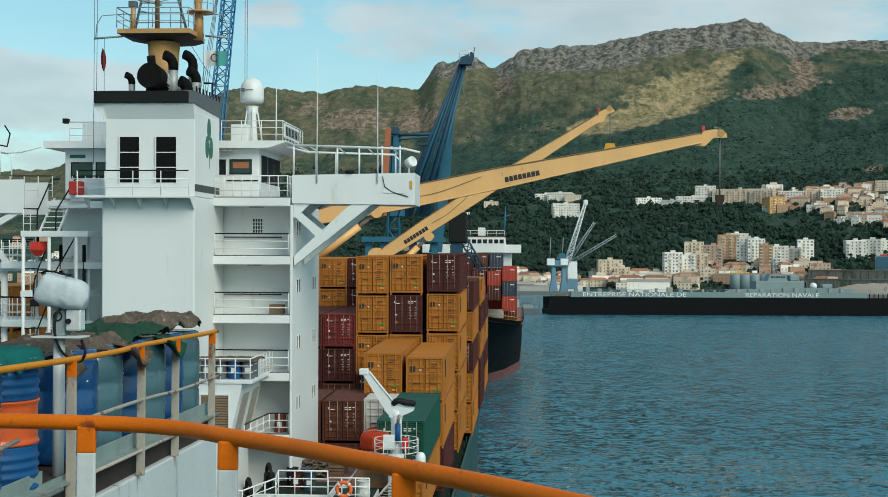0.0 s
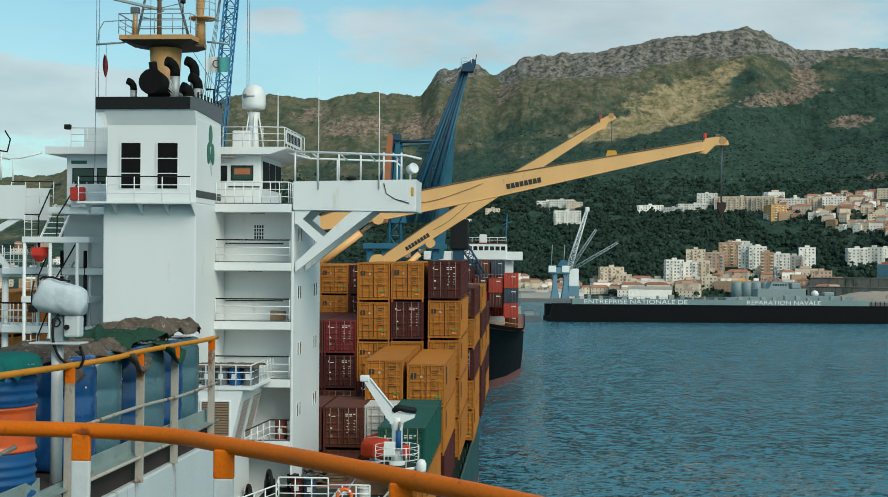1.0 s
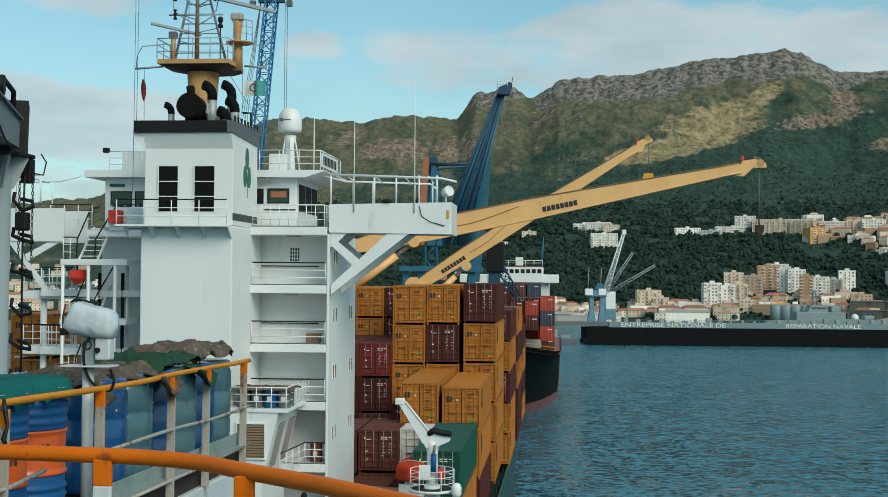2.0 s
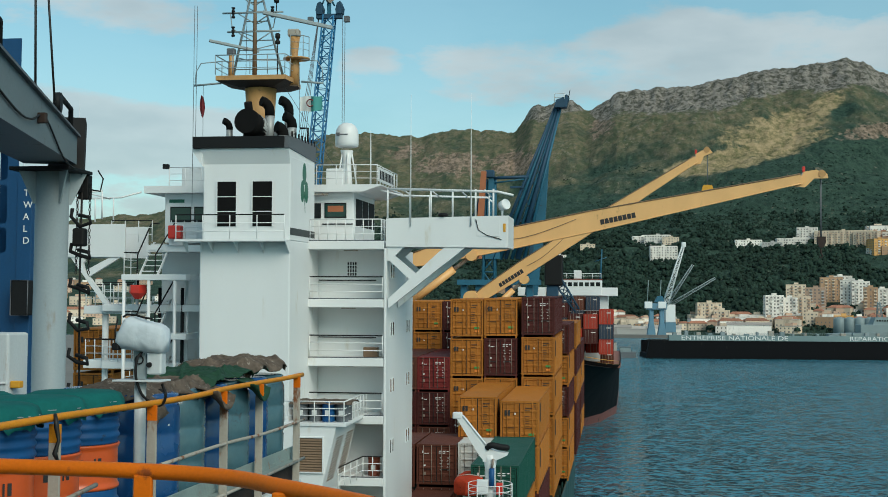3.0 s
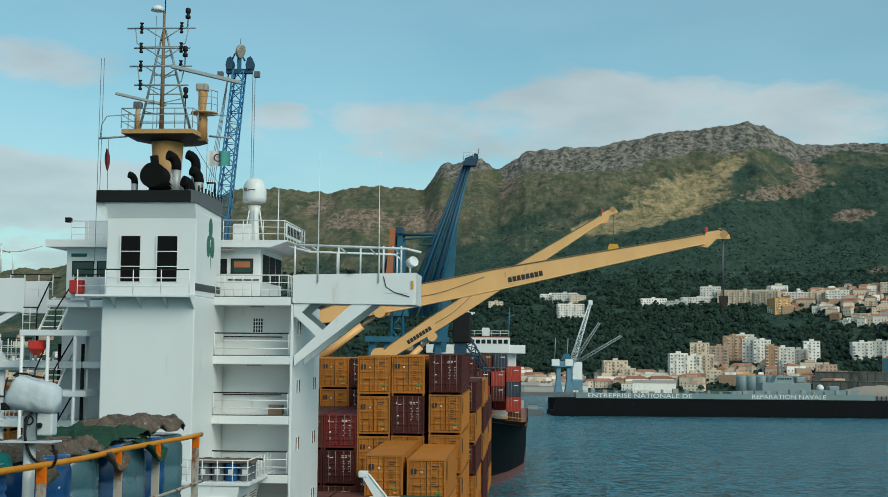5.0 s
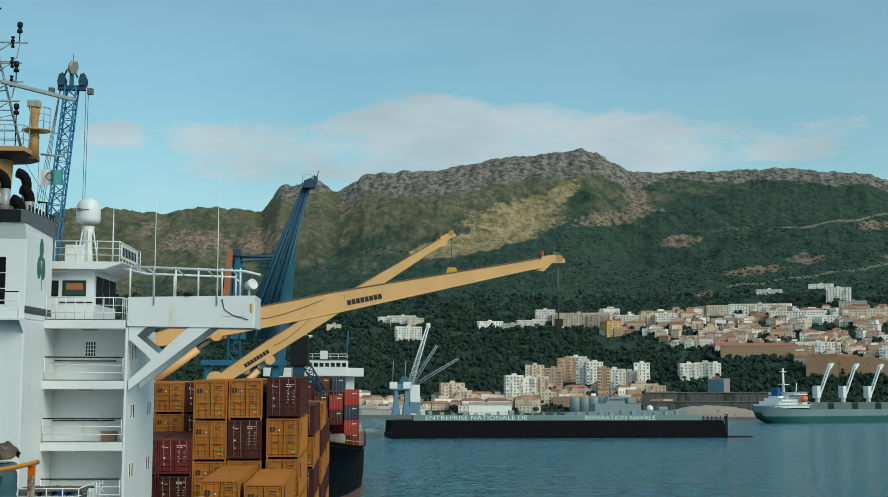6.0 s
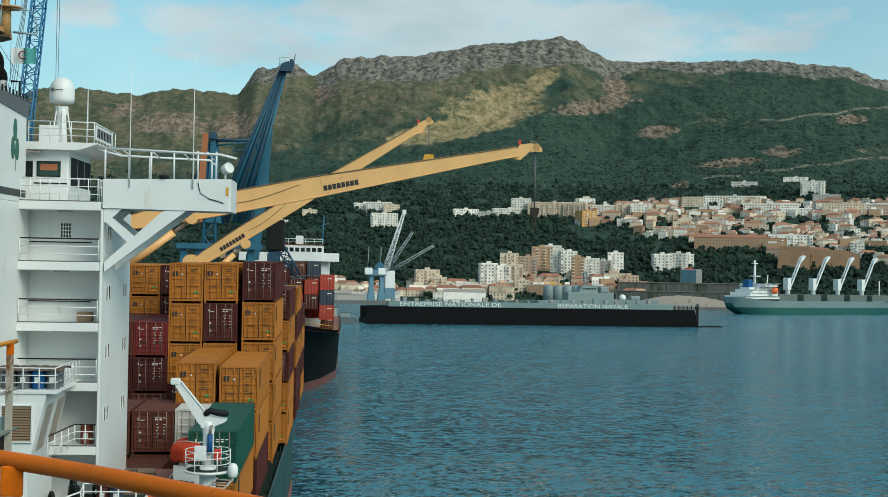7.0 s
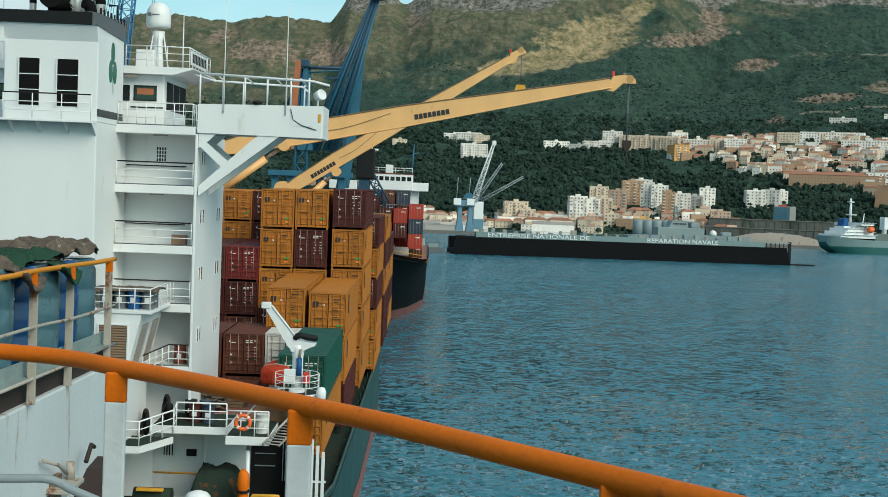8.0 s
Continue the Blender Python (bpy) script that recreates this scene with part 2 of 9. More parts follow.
TAN_STEEL = material("tan_mast_paint", (0.46, 0.25, 0.09), 0.5, spread=0.16, scale=2, bump=0.1, stain=(0.2, 0.1, 0.05), stains=0.3)
SHAMROCK = material("dark_green_emblem_paint", (0.012, 0.12, 0.075), 0.45, spread=0.08, bump=0.04)
RED_GEAR = material("red_painted_gear", (0.58, 0.035, 0.022), 0.45, spread=0.15, bump=0.1)
RED_CANVAS = material("faded_red_canvas", (0.46, 0.050, 0.020), 0.85, spec=0.1, spread=0.25, scale=3, bump=0.5, stain=(0.20, 0.03, 0.015), stains=0.3)
RUST_DRUM = material("rust_brown_drum_paint", (0.20, 0.045, 0.020), 0.6, spread=0.25, scale=3, bump=0.2, stain=(0.05, 0.02, 0.012), stains=0.35)
# boot red darkened to paint in shade and dark reflection low on the hull
BOOT_SHADED = material("shade_darkened_boot_topping", (0.17, 0.060, 0.050), 0.65, spread=0.2, scale=0.25, bump=0.1, stain=(0.035, 0.03, 0.026), stains=0.4, streak=2)
RESCUE = material("rescue_orange", (0.80, 0.14, 0.03), 0.5, spread=0.12, bump=0.1)
YELLOW_GEAR = material("yellow_painted_gear", (0.62, 0.30, 0.02), 0.5, spread=0.12, scale=3, stain=RUST, stains=0.25, bump=0.1)
LOUVRE = material("brown_louvre_paint", (0.19, 0.12, 0.07), 0.6, spread=0.15, bump=0.1)
COLUMN_BLUE = material("deep_blue_column_paint", (0.004, 0.055, 0.15), 0.5, spread=0.15, scale=0.8, bump=0.15, stain=(0.012, 0.02, 0.03), stains=0.3, streak=3)
HATCH = material("grey_green_hatch_paint", (0.10, 0.13, 0.12), 0.6, spread=0.15, scale=0.1, bump=0.05)
CHAIN = material("greasy_black_chain", (0.02, 0.019, 0.018), 0.5, metal=0.4, spread=0.3, bump=0.2)


def glass(name, tint, rough=0.05):
    m = bpy.data.materials.new(name)
    m.use_nodes = True
    p = m.node_tree.nodes["Principled BSDF"]
    p.inputs["Base Color"].default_value = (*tint, 1)
    p.inputs["Roughness"].default_value = rough
    p.inputs["Specular IOR Level"].default_value = 0.4
    return m


GLASS_DARK = glass("dark_window_glass", (0.012, 0.016, 0.018))
GLASS_GREEN = glass("green_curtained_window_glass", (0.018, 0.05, 0.042))

# ---------------------------------------------------------------- geometry
class Geo:
    """Verts and faces of one part."""

    def __init__(self):
        self.v, self.f, self.s = [], [], []

    def add(self, verts, faces, smooth=False):
        o = len(self.v)
        self.v += [tuple(p) for p in verts]
        self.f += [tuple(i + o for i in f) for f in faces]
        self.s += [smooth] * len(faces)
        return self

    def box(self, x0, y0, z0, x1, y1, z1, bevel=0.0, m=None):
        x0, x1, y0, y1, z0, z1 = min(x0, x1), max(x0, x1), min(y0, y1), max(y0, y1), min(z0, z1), max(z0, z1)
        b = min(bevel, (x1 - x0) * 0.45, (y1 - y0) * 0.45, (z1 - z0) * 0.45)
        if b <= 0:
            vs = [(x, y, z) for z in (z0, z1) for y in (y0, y1) for x in (x0, x1)]
            fs = [(0, 2, 3, 1), (4, 5, 7, 6), (0, 1, 5, 4), (2, 6, 7, 3), (0, 4, 6, 2), (1, 3, 7, 5)]
        else:
            bm = bmesh.new()
            bmesh.ops.create_cube(bm, size=1)
            for q in bm.verts:
                q.co = Vector((x0 if q.co.x < 0 else x1, y0 if q.co.y < 0 else y1, z0 if q.co.z < 0 else z1))
            bmesh.ops.bevel(bm, geom=list(bm.edges), offset=b, segments=2, affect="EDGES", profile=0.5)
            bm.verts.index_update()
            vs = [tuple(q.co) for q in bm.verts]
            fs = [tuple(q.index for q in f.verts) for f in bm.faces]
            bm.free()
        if m is not None:
            vs = [m @ Vector(p) for p in vs]
        return self.add(vs, fs)

    def cyl(self, a, b, r0, r1=None, n=12, caps=True, smooth=True):
        a, b = Vector(a), Vector(b)
        r1 = r0 if r1 is None else r1
        d = (b - a).normalized()
        u = d.orthogonal().normalized()
        w = d.cross(u)
        vs = []
        for c, r in ((a, r0), (b, r1)):
            vs += [c + (u * math.cos(t) + w * math.sin(t)) * r for t in (2 * math.pi * i / n for i in range(n))]
        self.add(vs, [(i, (i + 1) % n, n + (i + 1) % n, n + i) for i in range(n)], smooth)
        if caps:
            o = len(self.v) - 2 * n
            self.f += [tuple(o + i for i in range(n))[::-1], tuple(o + n + i for i in range(n))]
            self.s += [False, False]
        return self

    def tube(self, pts, r, n=10, closed=False):
        """A round bar along a line of points; r may be a list."""
        pts = [Vector(p) for p in pts]
        k = len(pts)
        vs, u = [], None
        for i, p in enumerate(pts):
            if closed:
                d = pts[(i + 1) % k] - pts[i - 1]
            else:
                d = pts[min(i + 1, k - 1)] - pts[max(i - 1, 0)]
            d.normalize()
            u = d.orthogonal() if u is None else u - d * u.dot(d)
            u.normalize()
            w = d.cross(u)
            q = r[i] if isinstance(r, (list, tuple)) else r
            vs += [p + (u * math.cos(t) + w * math.sin(t)) * q for t in (2 * math.pi * j / n for j in range(n))]
        fs = []
        for i in range(k if closed else k - 1):
            for j in range(n):
                a, b = i * n, ((i + 1) % k) * n
                fs.append((a + j, a + (j + 1) % n, b + (j + 1) % n, b + j))
        self.add(vs, fs, True)
        if not closed:
            o = len(self.v) - k * n
            self.f += [tuple(o + i for i in range(n))[::-1], tuple(o + (k - 1) * n + i for i in range(n))]
            self.s += [False, False]
        return self

    def lathe(self, profile, c=(0, 0, 0), n=20, smooth=True):
        """Turned about an upright axis: (radius, height) from below."""
        vs = [(c[0] + r * math.cos(t), c[1] + r * math.sin(t), c[2] + h) for r, h in profile for t in (2 * math.pi * i / n for i in range(n))]
        fs = [(k * n + i, k * n + (i + 1) % n, (k + 1) * n + (i + 1) % n, (k + 1) * n + i) for k in range(len(profile) - 1) for i in range(n)]
        self.add(vs, fs, smooth)
        o = len(self.v) - n * len(profile)
        self.f += [tuple(o + i for i in range(n))[::-1], tuple(o + (len(profile) - 1) * n + i for i in range(n))]
        self.s += [False, False]
        return self

    def prism(self, outline, a, b, axis="y"):
        """An outline in the plane across the axis, pushed from a to b along it."""
        k = len(outline)
        put = {"y": lambda p, t: (p[0], t, p[1]), "x": lambda p, t: (t, p[0], p[1]), "z": lambda p, t: (p[0], p[1], t)}[axis]
        vs = [put(p, a) for p in outline] + [put(p, b) for p in outline]
        fs = [tuple(range(k)), tuple(range(2 * k - 1, k - 1, -1))]
        fs += [(i, k + i, k + (i + 1) % k, (i + 1) % k) for i in range(k)]
        return self.add(vs, fs)

    def moved(self, m):
        self.v = [tuple(m @ Vector(p)) for p in self.v]
        return self

    def mesh(self, name, mat):
        me = bpy.data.meshes.new(name)
        me.from_pydata(self.v, [], self.f)
        bm = bmesh.new()
        bm.from_mesh(me)
        bmesh.ops.recalc_face_normals(bm, faces=bm.faces)
        bm.to_mesh(me)
        bm.free()
        me.polygons.foreach_set("use_smooth", self.s)
        me.materials.append(mat)
        me.update()
        return me


def thing(name, label, category, m=I, group="", kind=""):
    ob = new(name)
    ob.matrix_world = m
    ob.empty_display_size = 0.2
    return tagged(ob, label, category, group, kind)


def part(name, g, mat, parent, label=""):
    ob = new(name, g.mesh(name, mat))
    ob.parent = parent
    if label:
        tagged(ob, label)
    return ob


def solo(name, g, mat, label, category="", m=I, group="", kind=""):
    ob = new(name, g.mesh(name, mat))
    ob.matrix_world = m
    return tagged(ob, label, category, group, kind)


def at(x, y, z, rz=0.0, m=None):
    """A place on the container ship, in its own axes."""
    return (S if m is None else m) @ pose(x, y, z, 0, 0, rz)


def lettering(text, height, depth=0.02, spacing=1.0):
    cu = bpy.data.curves.new("lettering", "FONT")
    cu.body, cu.size, cu.extrude, cu.space_character = text, height, depth, spacing
    cu.align_x = "LEFT"
    ob = new("lettering", cu)
    me = bpy.data.meshes.new_from_object(ob.evaluated_get(bpy.context.evaluated_depsgraph_get()))
    bpy.data.objects.remove(ob)
    g = Geo()
    g.add([tuple(q.co) for q in me.vertices], [tuple(q.vertices) for q in me.polygons])
    bpy.data.meshes.remove(me)
    return g


def islands(g):
    """The loose pieces of a mesh, each as one of its own."""
    root = list(range(len(g.v)))

    def find(i):
        while root[i] != i:
            root[i] = root[root[i]]
            i = root[i]
        return i

    for f in g.f:
        for i in f[1:]:
            root[find(i)] = find(f[0])
    groups = {}
    for f in g.f:
        groups.setdefault(find(f[0]), []).append(f)
    out = []
    for faces in groups.values():
        ids = sorted({i for f in faces for i in f})
        at_ = {i: k for k, i in enumerate(ids)}
        out.append(Geo().add([g.v[i] for i in ids], [tuple(at_[i] for i in f) for f in faces]))
    return out


def rails(parent, pts, height=1.05, step=1.2, bars=3, r=0.022, mat=None, top=None, first="post"):
    """A ship's railing along a line of foot points: each post a part, each bar a part."""
    mat = mat or WHITE
    pts = [Vector(p) for p in pts]
    for i in range(bars):
        h = height * (bars - i) / bars
        g = Geo().tube([p + Vector((0, 0, h)) for p in pts], r * (1.25 if i == 0 else 0.8), 6)
        part("top_rail" if i == 0 else "bar", g, top if (top and i == 0) else mat, parent)
    for a, b in zip(pts, pts[1:]):
        k = max(1, round((b - a).length / step))
        for i in range(k + (1 if b is pts[-1] else 0)):
            p = a.lerp(b, i / k)
            part(first, Geo().cyl(p, p + Vector((0, 0, height)), r * 1.1, n=6), mat, parent)


def lattice(g, a, b, wa, wb, bays, r, side=Vector((0, 1, 0))):
    """A square lattice girder from a to b, of breadths wa and wb."""
    a, b = Vector(a), Vector(b)
    d = (b - a).normalized()
    u = (side - d * side.dot(d)).normalized()
    w = d.cross(u)
    ring = []
    for i in range(bays + 1):
        t = i / bays
        h = (wa + (wb - wa) * t) / 2
        c = a.lerp(b, t)
        ring.append([c + u * sx * h + w * sz * h for sx, sz in ((-1, -1), (1, -1), (1, 1), (-1, 1))])
    for k in range(4):
        g.cyl(ring[0][k], ring[-1][k], r * 1.5, n=5)
    for i in range(bays):
        for k in range(4):
            p, q = (k, (k + 1) % 4) if i % 2 else ((k + 1) % 4, k)
            g.cyl(ring[i][p], ring[i + 1][q], r, n=4)
            g.cyl(ring[i][k], ring[i][(k + 1) % 4], r * 0.8, n=4)
    return g


def smooth_line(pts, k):
    """Points on a smooth curve through a few others."""
    v = [Vector(p) for p in pts]
    v = [2 * v[0] - v[1]] + v + [2 * v[-1] - v[-2]]
    out = []
    for i in range(1, len(v) - 2):
        a, b, c, d = v[i - 1:i + 3]
        for j in range(k):
            s = j / k
            out.append(0.5 * (2 * b + (c - a) * s + (2 * a - 5 * b + 4 * c - d) * s * s + (3 * b - a - 3 * c + d) * s ** 3))
    return out + [v[-2]]

# ---------------------------------------------------------------- water and land
def water_material():
    m = bpy.data.materials.new("harbour_water")
    m.use_nodes = True
    n, l = m.node_tree.nodes, m.node_tree.links
    p = n["Principled BSDF"]
    p.inputs["Base Color"].default_value = (0.038, 0.155, 0.207, 1)
    p.inputs["IOR"].default_value = 1.40
    geo = n.new("ShaderNodeNewGeometry")
    mp = n.new("ShaderNodeMapping")
    mp.inputs["Rotation"].default_value = (0, 0, 0.15)
    mp.inputs["Scale"].default_value = (0.62, 1.0, 1)
    l.new(geo.outputs["Position"], mp.inputs[0])
    t = n.new("ShaderNodeTexNoise")           # gusts roughen the surface in long patches
    t.inputs["Scale"].default_value, t.inputs["Detail"].default_value = 0.010, 5
    l.new(mp.outputs[0], t.inputs["Vector"])
    sep = n.new("ShaderNodeSeparateXYZ")
    l.new(geo.outputs["Position"], sep.inputs[0])
    far = n.new("ShaderNodeMapRange")
    far.inputs["From Min"].default_value, far.inputs["From Max"].default_value = 90.0, 420.0
    far.inputs["To Min"].default_value, far.inputs["To Max"].default_value = 0.05, 0.17
    l.new(sep.outputs["Y"], far.inputs["Value"])
    l.new(far.outputs[0], p.inputs["Roughness"])
    # wind ripples too small for the mesh tilt the surface
    tilt = None
    for scale, amount, detail in ((2.2, 2.3, 1.5), (0.95, 1.6, 2.0), (0.33, 0.7, 2.0)):
        w = n.new("ShaderNodeTexNoise")
        w.inputs["Scale"].default_value, w.inputs["Detail"].default_value, w.inputs["Roughness"].default_value = scale, detail, 0.55
        l.new(mp.outputs[0], w.inputs["Vector"])
        s = n.new("ShaderNodeVectorMath")
        s.operation = "SUBTRACT"
        s.inputs[1].default_value = (0.5, 0.5, 0.5)
        l.new(w.outputs["Color"], s.inputs[0])
        q = n.new("ShaderNodeVectorMath")
        q.operation = "MULTIPLY"
        q.inputs[1].default_value = (amount, amount, 0.0)
        l.new(s.outputs[0], q.inputs[0])
        if tilt is None:
            tilt = q.outputs[0]
        else:
            a = n.new("ShaderNodeVectorMath")
            l.new(tilt, a.inputs[0]), l.new(q.outputs[0], a.inputs[1])
            tilt = a.outputs[0]
    gust = n.new("ShaderNodeMapRange")
    gust.inputs["From Min"].default_value, gust.inputs["From Max"].default_value = 0.35, 0.65
    gust.inputs["To Min"].default_value, gust.inputs["To Max"].default_value = 0.55, 1.3
    l.new(t.outputs["Fac"], gust.inputs["Value"])
    q = n.new("ShaderNodeVectorMath")
    q.operation = "SCALE"
    l.new(tilt, q.inputs[0]), l.new(gust.outputs[0], q.inputs["Scale"])
    a = n.new("ShaderNodeVectorMath")
    l.new(geo.outputs["Normal"], a.inputs[0]), l.new(q.outputs[0], a.inputs[1])
    u = n.new("ShaderNodeVectorMath")
    u.operation = "NORMALIZE"
    l.new(a.outputs[0], u.inputs[0])
    l.new(u.outputs[0], p.inputs["Normal"])
    return m


def water_mesh():
    """One sheet: rippled where the harbour lies before the eye, plain beyond and behind."""
    rs = np.random.RandomState(5)
    rows, cols = 760, 560
    # rows lie closer together near the ship; the last reach the far shore
    drop = np.linspace(1.0, 0.0, rows) ** 1.0
    dist = 21.0 / (0.0105 + (0.46 - 0.0105) * drop)
    ang = np.radians(np.linspace(-24, 29, cols))
    X = np.sin(ang)[None, :] * dist[:, None]
    Y = np.cos(ang)[None, :] * dist[:, None]
    Z = np.zeros_like(X)
    step = np.maximum(dist ** 2 / 21.0 * (0.46 - 0.0105) / rows, dist * radians(53) / cols)[:, None]
    for _ in range(48):
        lam = math.exp(rs.uniform(math.log(0.45), math.log(1.5)))
        th = rs.normal(1.45, 0.6)
        kx, ky = 2 * math.pi / lam * math.cos(th), 2 * math.pi / lam * math.sin(th)
        ph = kx * X + ky * Y + rs.uniform(0, 6.28)
        wob = 0.6 * np.sin(0.045 * X * math.cos(th * 3) + 0.05 * Y * math.sin(th * 5) + rs.uniform(0, 6.28))
        keep = np.clip((lam / step - 2.0) / 2.0, 0.0, 1.0)       # no wave finer than the mesh carries
        Z += keep * 0.0085 * lam * (1 + wob) * np.sin(ph + 0.7 * wob)
    Z[0] = Z[-1] = 0
    Z[:, 0] = Z[:, -1] = 0
    v = np.stack([X.ravel(), Y.ravel(), Z.ravel()], 1)
    o = (np.arange(rows - 1)[:, None] * cols + np.arange(cols - 1)[None, :]).ravel()
    f = np.stack([o, o + 1, o + cols + 1, o + cols], 1)
    # the plain rest of the sheet, joined to the rim
    n0 = len(v)
    ring, extra, faces = [], [], f.tolist()
    a0, a1 = ang[-1], ang[0] + 2 * math.pi
    steps = 40
    for i in range(steps + 1):
        a = a0 + (a1 - a0) * i / steps
        for d in (dist[0], dist[-1]):
            extra.append((math.sin(a) * d, math.cos(a) * d, 0.0))
    for i in range(steps):
        faces.append((n0 + 2 * i, n0 + 2 * i + 2, n0 + 2 * i + 3, n0 + 2 * i + 1))
    n1 = n0 + len(extra)
    extra.append((0.0, 0.0, 0.0))
    inner = [n0 + 2 * i for i in range(steps + 1)] + list(range(0, cols, 8))
    for p, q in zip(inner, inner[1:] + inner[:1]):
        faces.append((n1, p, q))
    outer = list(range((rows - 1) * cols, rows * cols, 8)) + [rows * cols - 1] + [n0 + 2 * i + 1 for i in range(steps + 1)]
    n2 = n1 + 1
    for p in outer:
        w = extra[p - n0] if p >= n0 else v[p]
        extra.append((w[0] * 2.4, w[1] * 2.4, 0.0))
    k = len(outer)
    for i in range(k):
        faces.append((outer[i], outer[(i + 1) % k], n2 + (i + 1) % k, n2 + i))
    me = bpy.data.meshes.new("water")
    me.from_pydata(v.tolist() + extra, [], faces)
    me.polygons.foreach_set("use_smooth", [True] * len(me.polygons))
    me.materials.append(water_material())
    me.update()
    return me


tagged(new("water", water_mesh()), "rippled dark blue-green harbour water", "water", kind="structure")

# skyline: azimuth in degrees from straight ahead, elevation in degrees
RIDGE = ((-50, 2.2), (-34, 3.0), (-27, 3.6), (-21.5, 4.2), (-17, 6.6), (-12.3, 8.15), (-9.3, 7.95), (-7.7, 8.28), (-4.9, 8.2), (-3.9, 9.33), (-2.3, 9.6), (-1.5, 9.18),
         (0.1, 10.0), (3.0, 10.18), (6.8, 10.72), (9.8, 11.05), (12.4, 9.97), (15.8, 9.9), (18.3, 9.95), (21.7, 9.6), (24.4, 8.8), (30, 7.6), (42, 5.0), (52, 3.0))
# where the wooded slope begins above the town, and the shore
FOOT = ((-50, 0.6), (-10, 1.3), (-4, 2.4), (0, 3.2), (4, 3.5), (10, 3.6), (16, 4.0), (22, 4.3), (30, 3.6), (52, 1.5))


def along(table, a):
    for (x0, y0), (x1, y1) in zip(table, table[1:]):
        if a <= x1:
            t = max(0.0, (a - x0) / (x1 - x0))
            t = t * t * (3 - 2 * t)
            return y0 + (y1 - y0) * t
    return table[-1][1]


R_SHORE, R_TOWN, R_TOP = 1150.0, 1750.0, 3200.0


def land(a, r):
    """Height of the land at azimuth a (degrees) and distance r."""
    el_top, el_foot = along(RIDGE, a), along(FOOT, a)
    z_foot = math.tan(radians(el_foot)) * R_TOWN + 21
    z_top = math.tan(radians(el_top)) * R_TOP + 21
    if r <= R_SHORE:
        return 2.2
    if r <= R_TOWN:
        t = (r - R_SHORE) / (R_TOWN - R_SHORE)
        return 2.2 + (z_foot - 2.2) * t ** 1.25
    if r <= R_TOP:
        t = (r - R_TOWN) / (R_TOP - R_TOWN)
        x, y = math.sin(radians(a)) * r, math.cos(radians(a)) * r
        rough = noise.fractal(Vector((x / 420, y / 420, 3.1)), 0.9, 2.1, 6) * 32 * math.sin(math.pi * min(1, t * 1.02)) ** 0.8
        gully = noise.fractal(Vector((x / 260, y / 900, 9.0)), 0.8, 2.0, 5) * 17 * math.sin(math.pi * t)
        shape = t ** 1.08
        cliff = 0.0
        if t > 0.80:
            q = (t - 0.80) / 0.20
            cliff = (q * q * (3 - 2 * q) - q) * 40
        edge = noise.fractal(Vector((a * 1.7, r / 300, 1.0)), 0.7, 2.0, 5) * 6 * t
        return z_foot + (z_top - z_foot) * shape + rough + gully + cliff + edge
    t = (r - R_TOP) / 900
    return z_top - t * 260


def relief(a, r):
    """Knolls, ledges and cracked rock faces, finer than land() carries; rock is the share of bare rock there."""
    x, y = math.sin(radians(a)) * r, math.cos(radians(a)) * r
    z = land(a, r)
    t = (r - R_TOWN) / (R_TOP - R_TOWN)
    if not 0.05 < t < 1.15:
        return x, y, z, 0.0
    drop = along(RIDGE, a) - math.degrees(math.atan2(z - 21, r))
    th = along(ROCKY, a)
    rock = min(1.0, max(0.0, (th * 1.25 - max(drop, 0.0)) / (th * 0.5))) * min(1.0, max(0.0, (th - 0.12) * 5))
    k = min(1.0, (t - 0.05) * 8)
    z += k * noise.fractal(Vector((x / 75, y / 75, 7.3)), 0.85, 2.0, 4) * (5.0 if t < 0.8 else max(1.0, 5.0 - (t - 0.8) * 20))
    if rock > 0:
        z += rock * (noise.turbulence(Vector((x / 34, y / 60, z / 60)), 4, True) - 0.5) * (10.0 if t < 0.9 else max(1.5, 10.0 - (t - 0.9) * 90))
    return x, y, z, rock


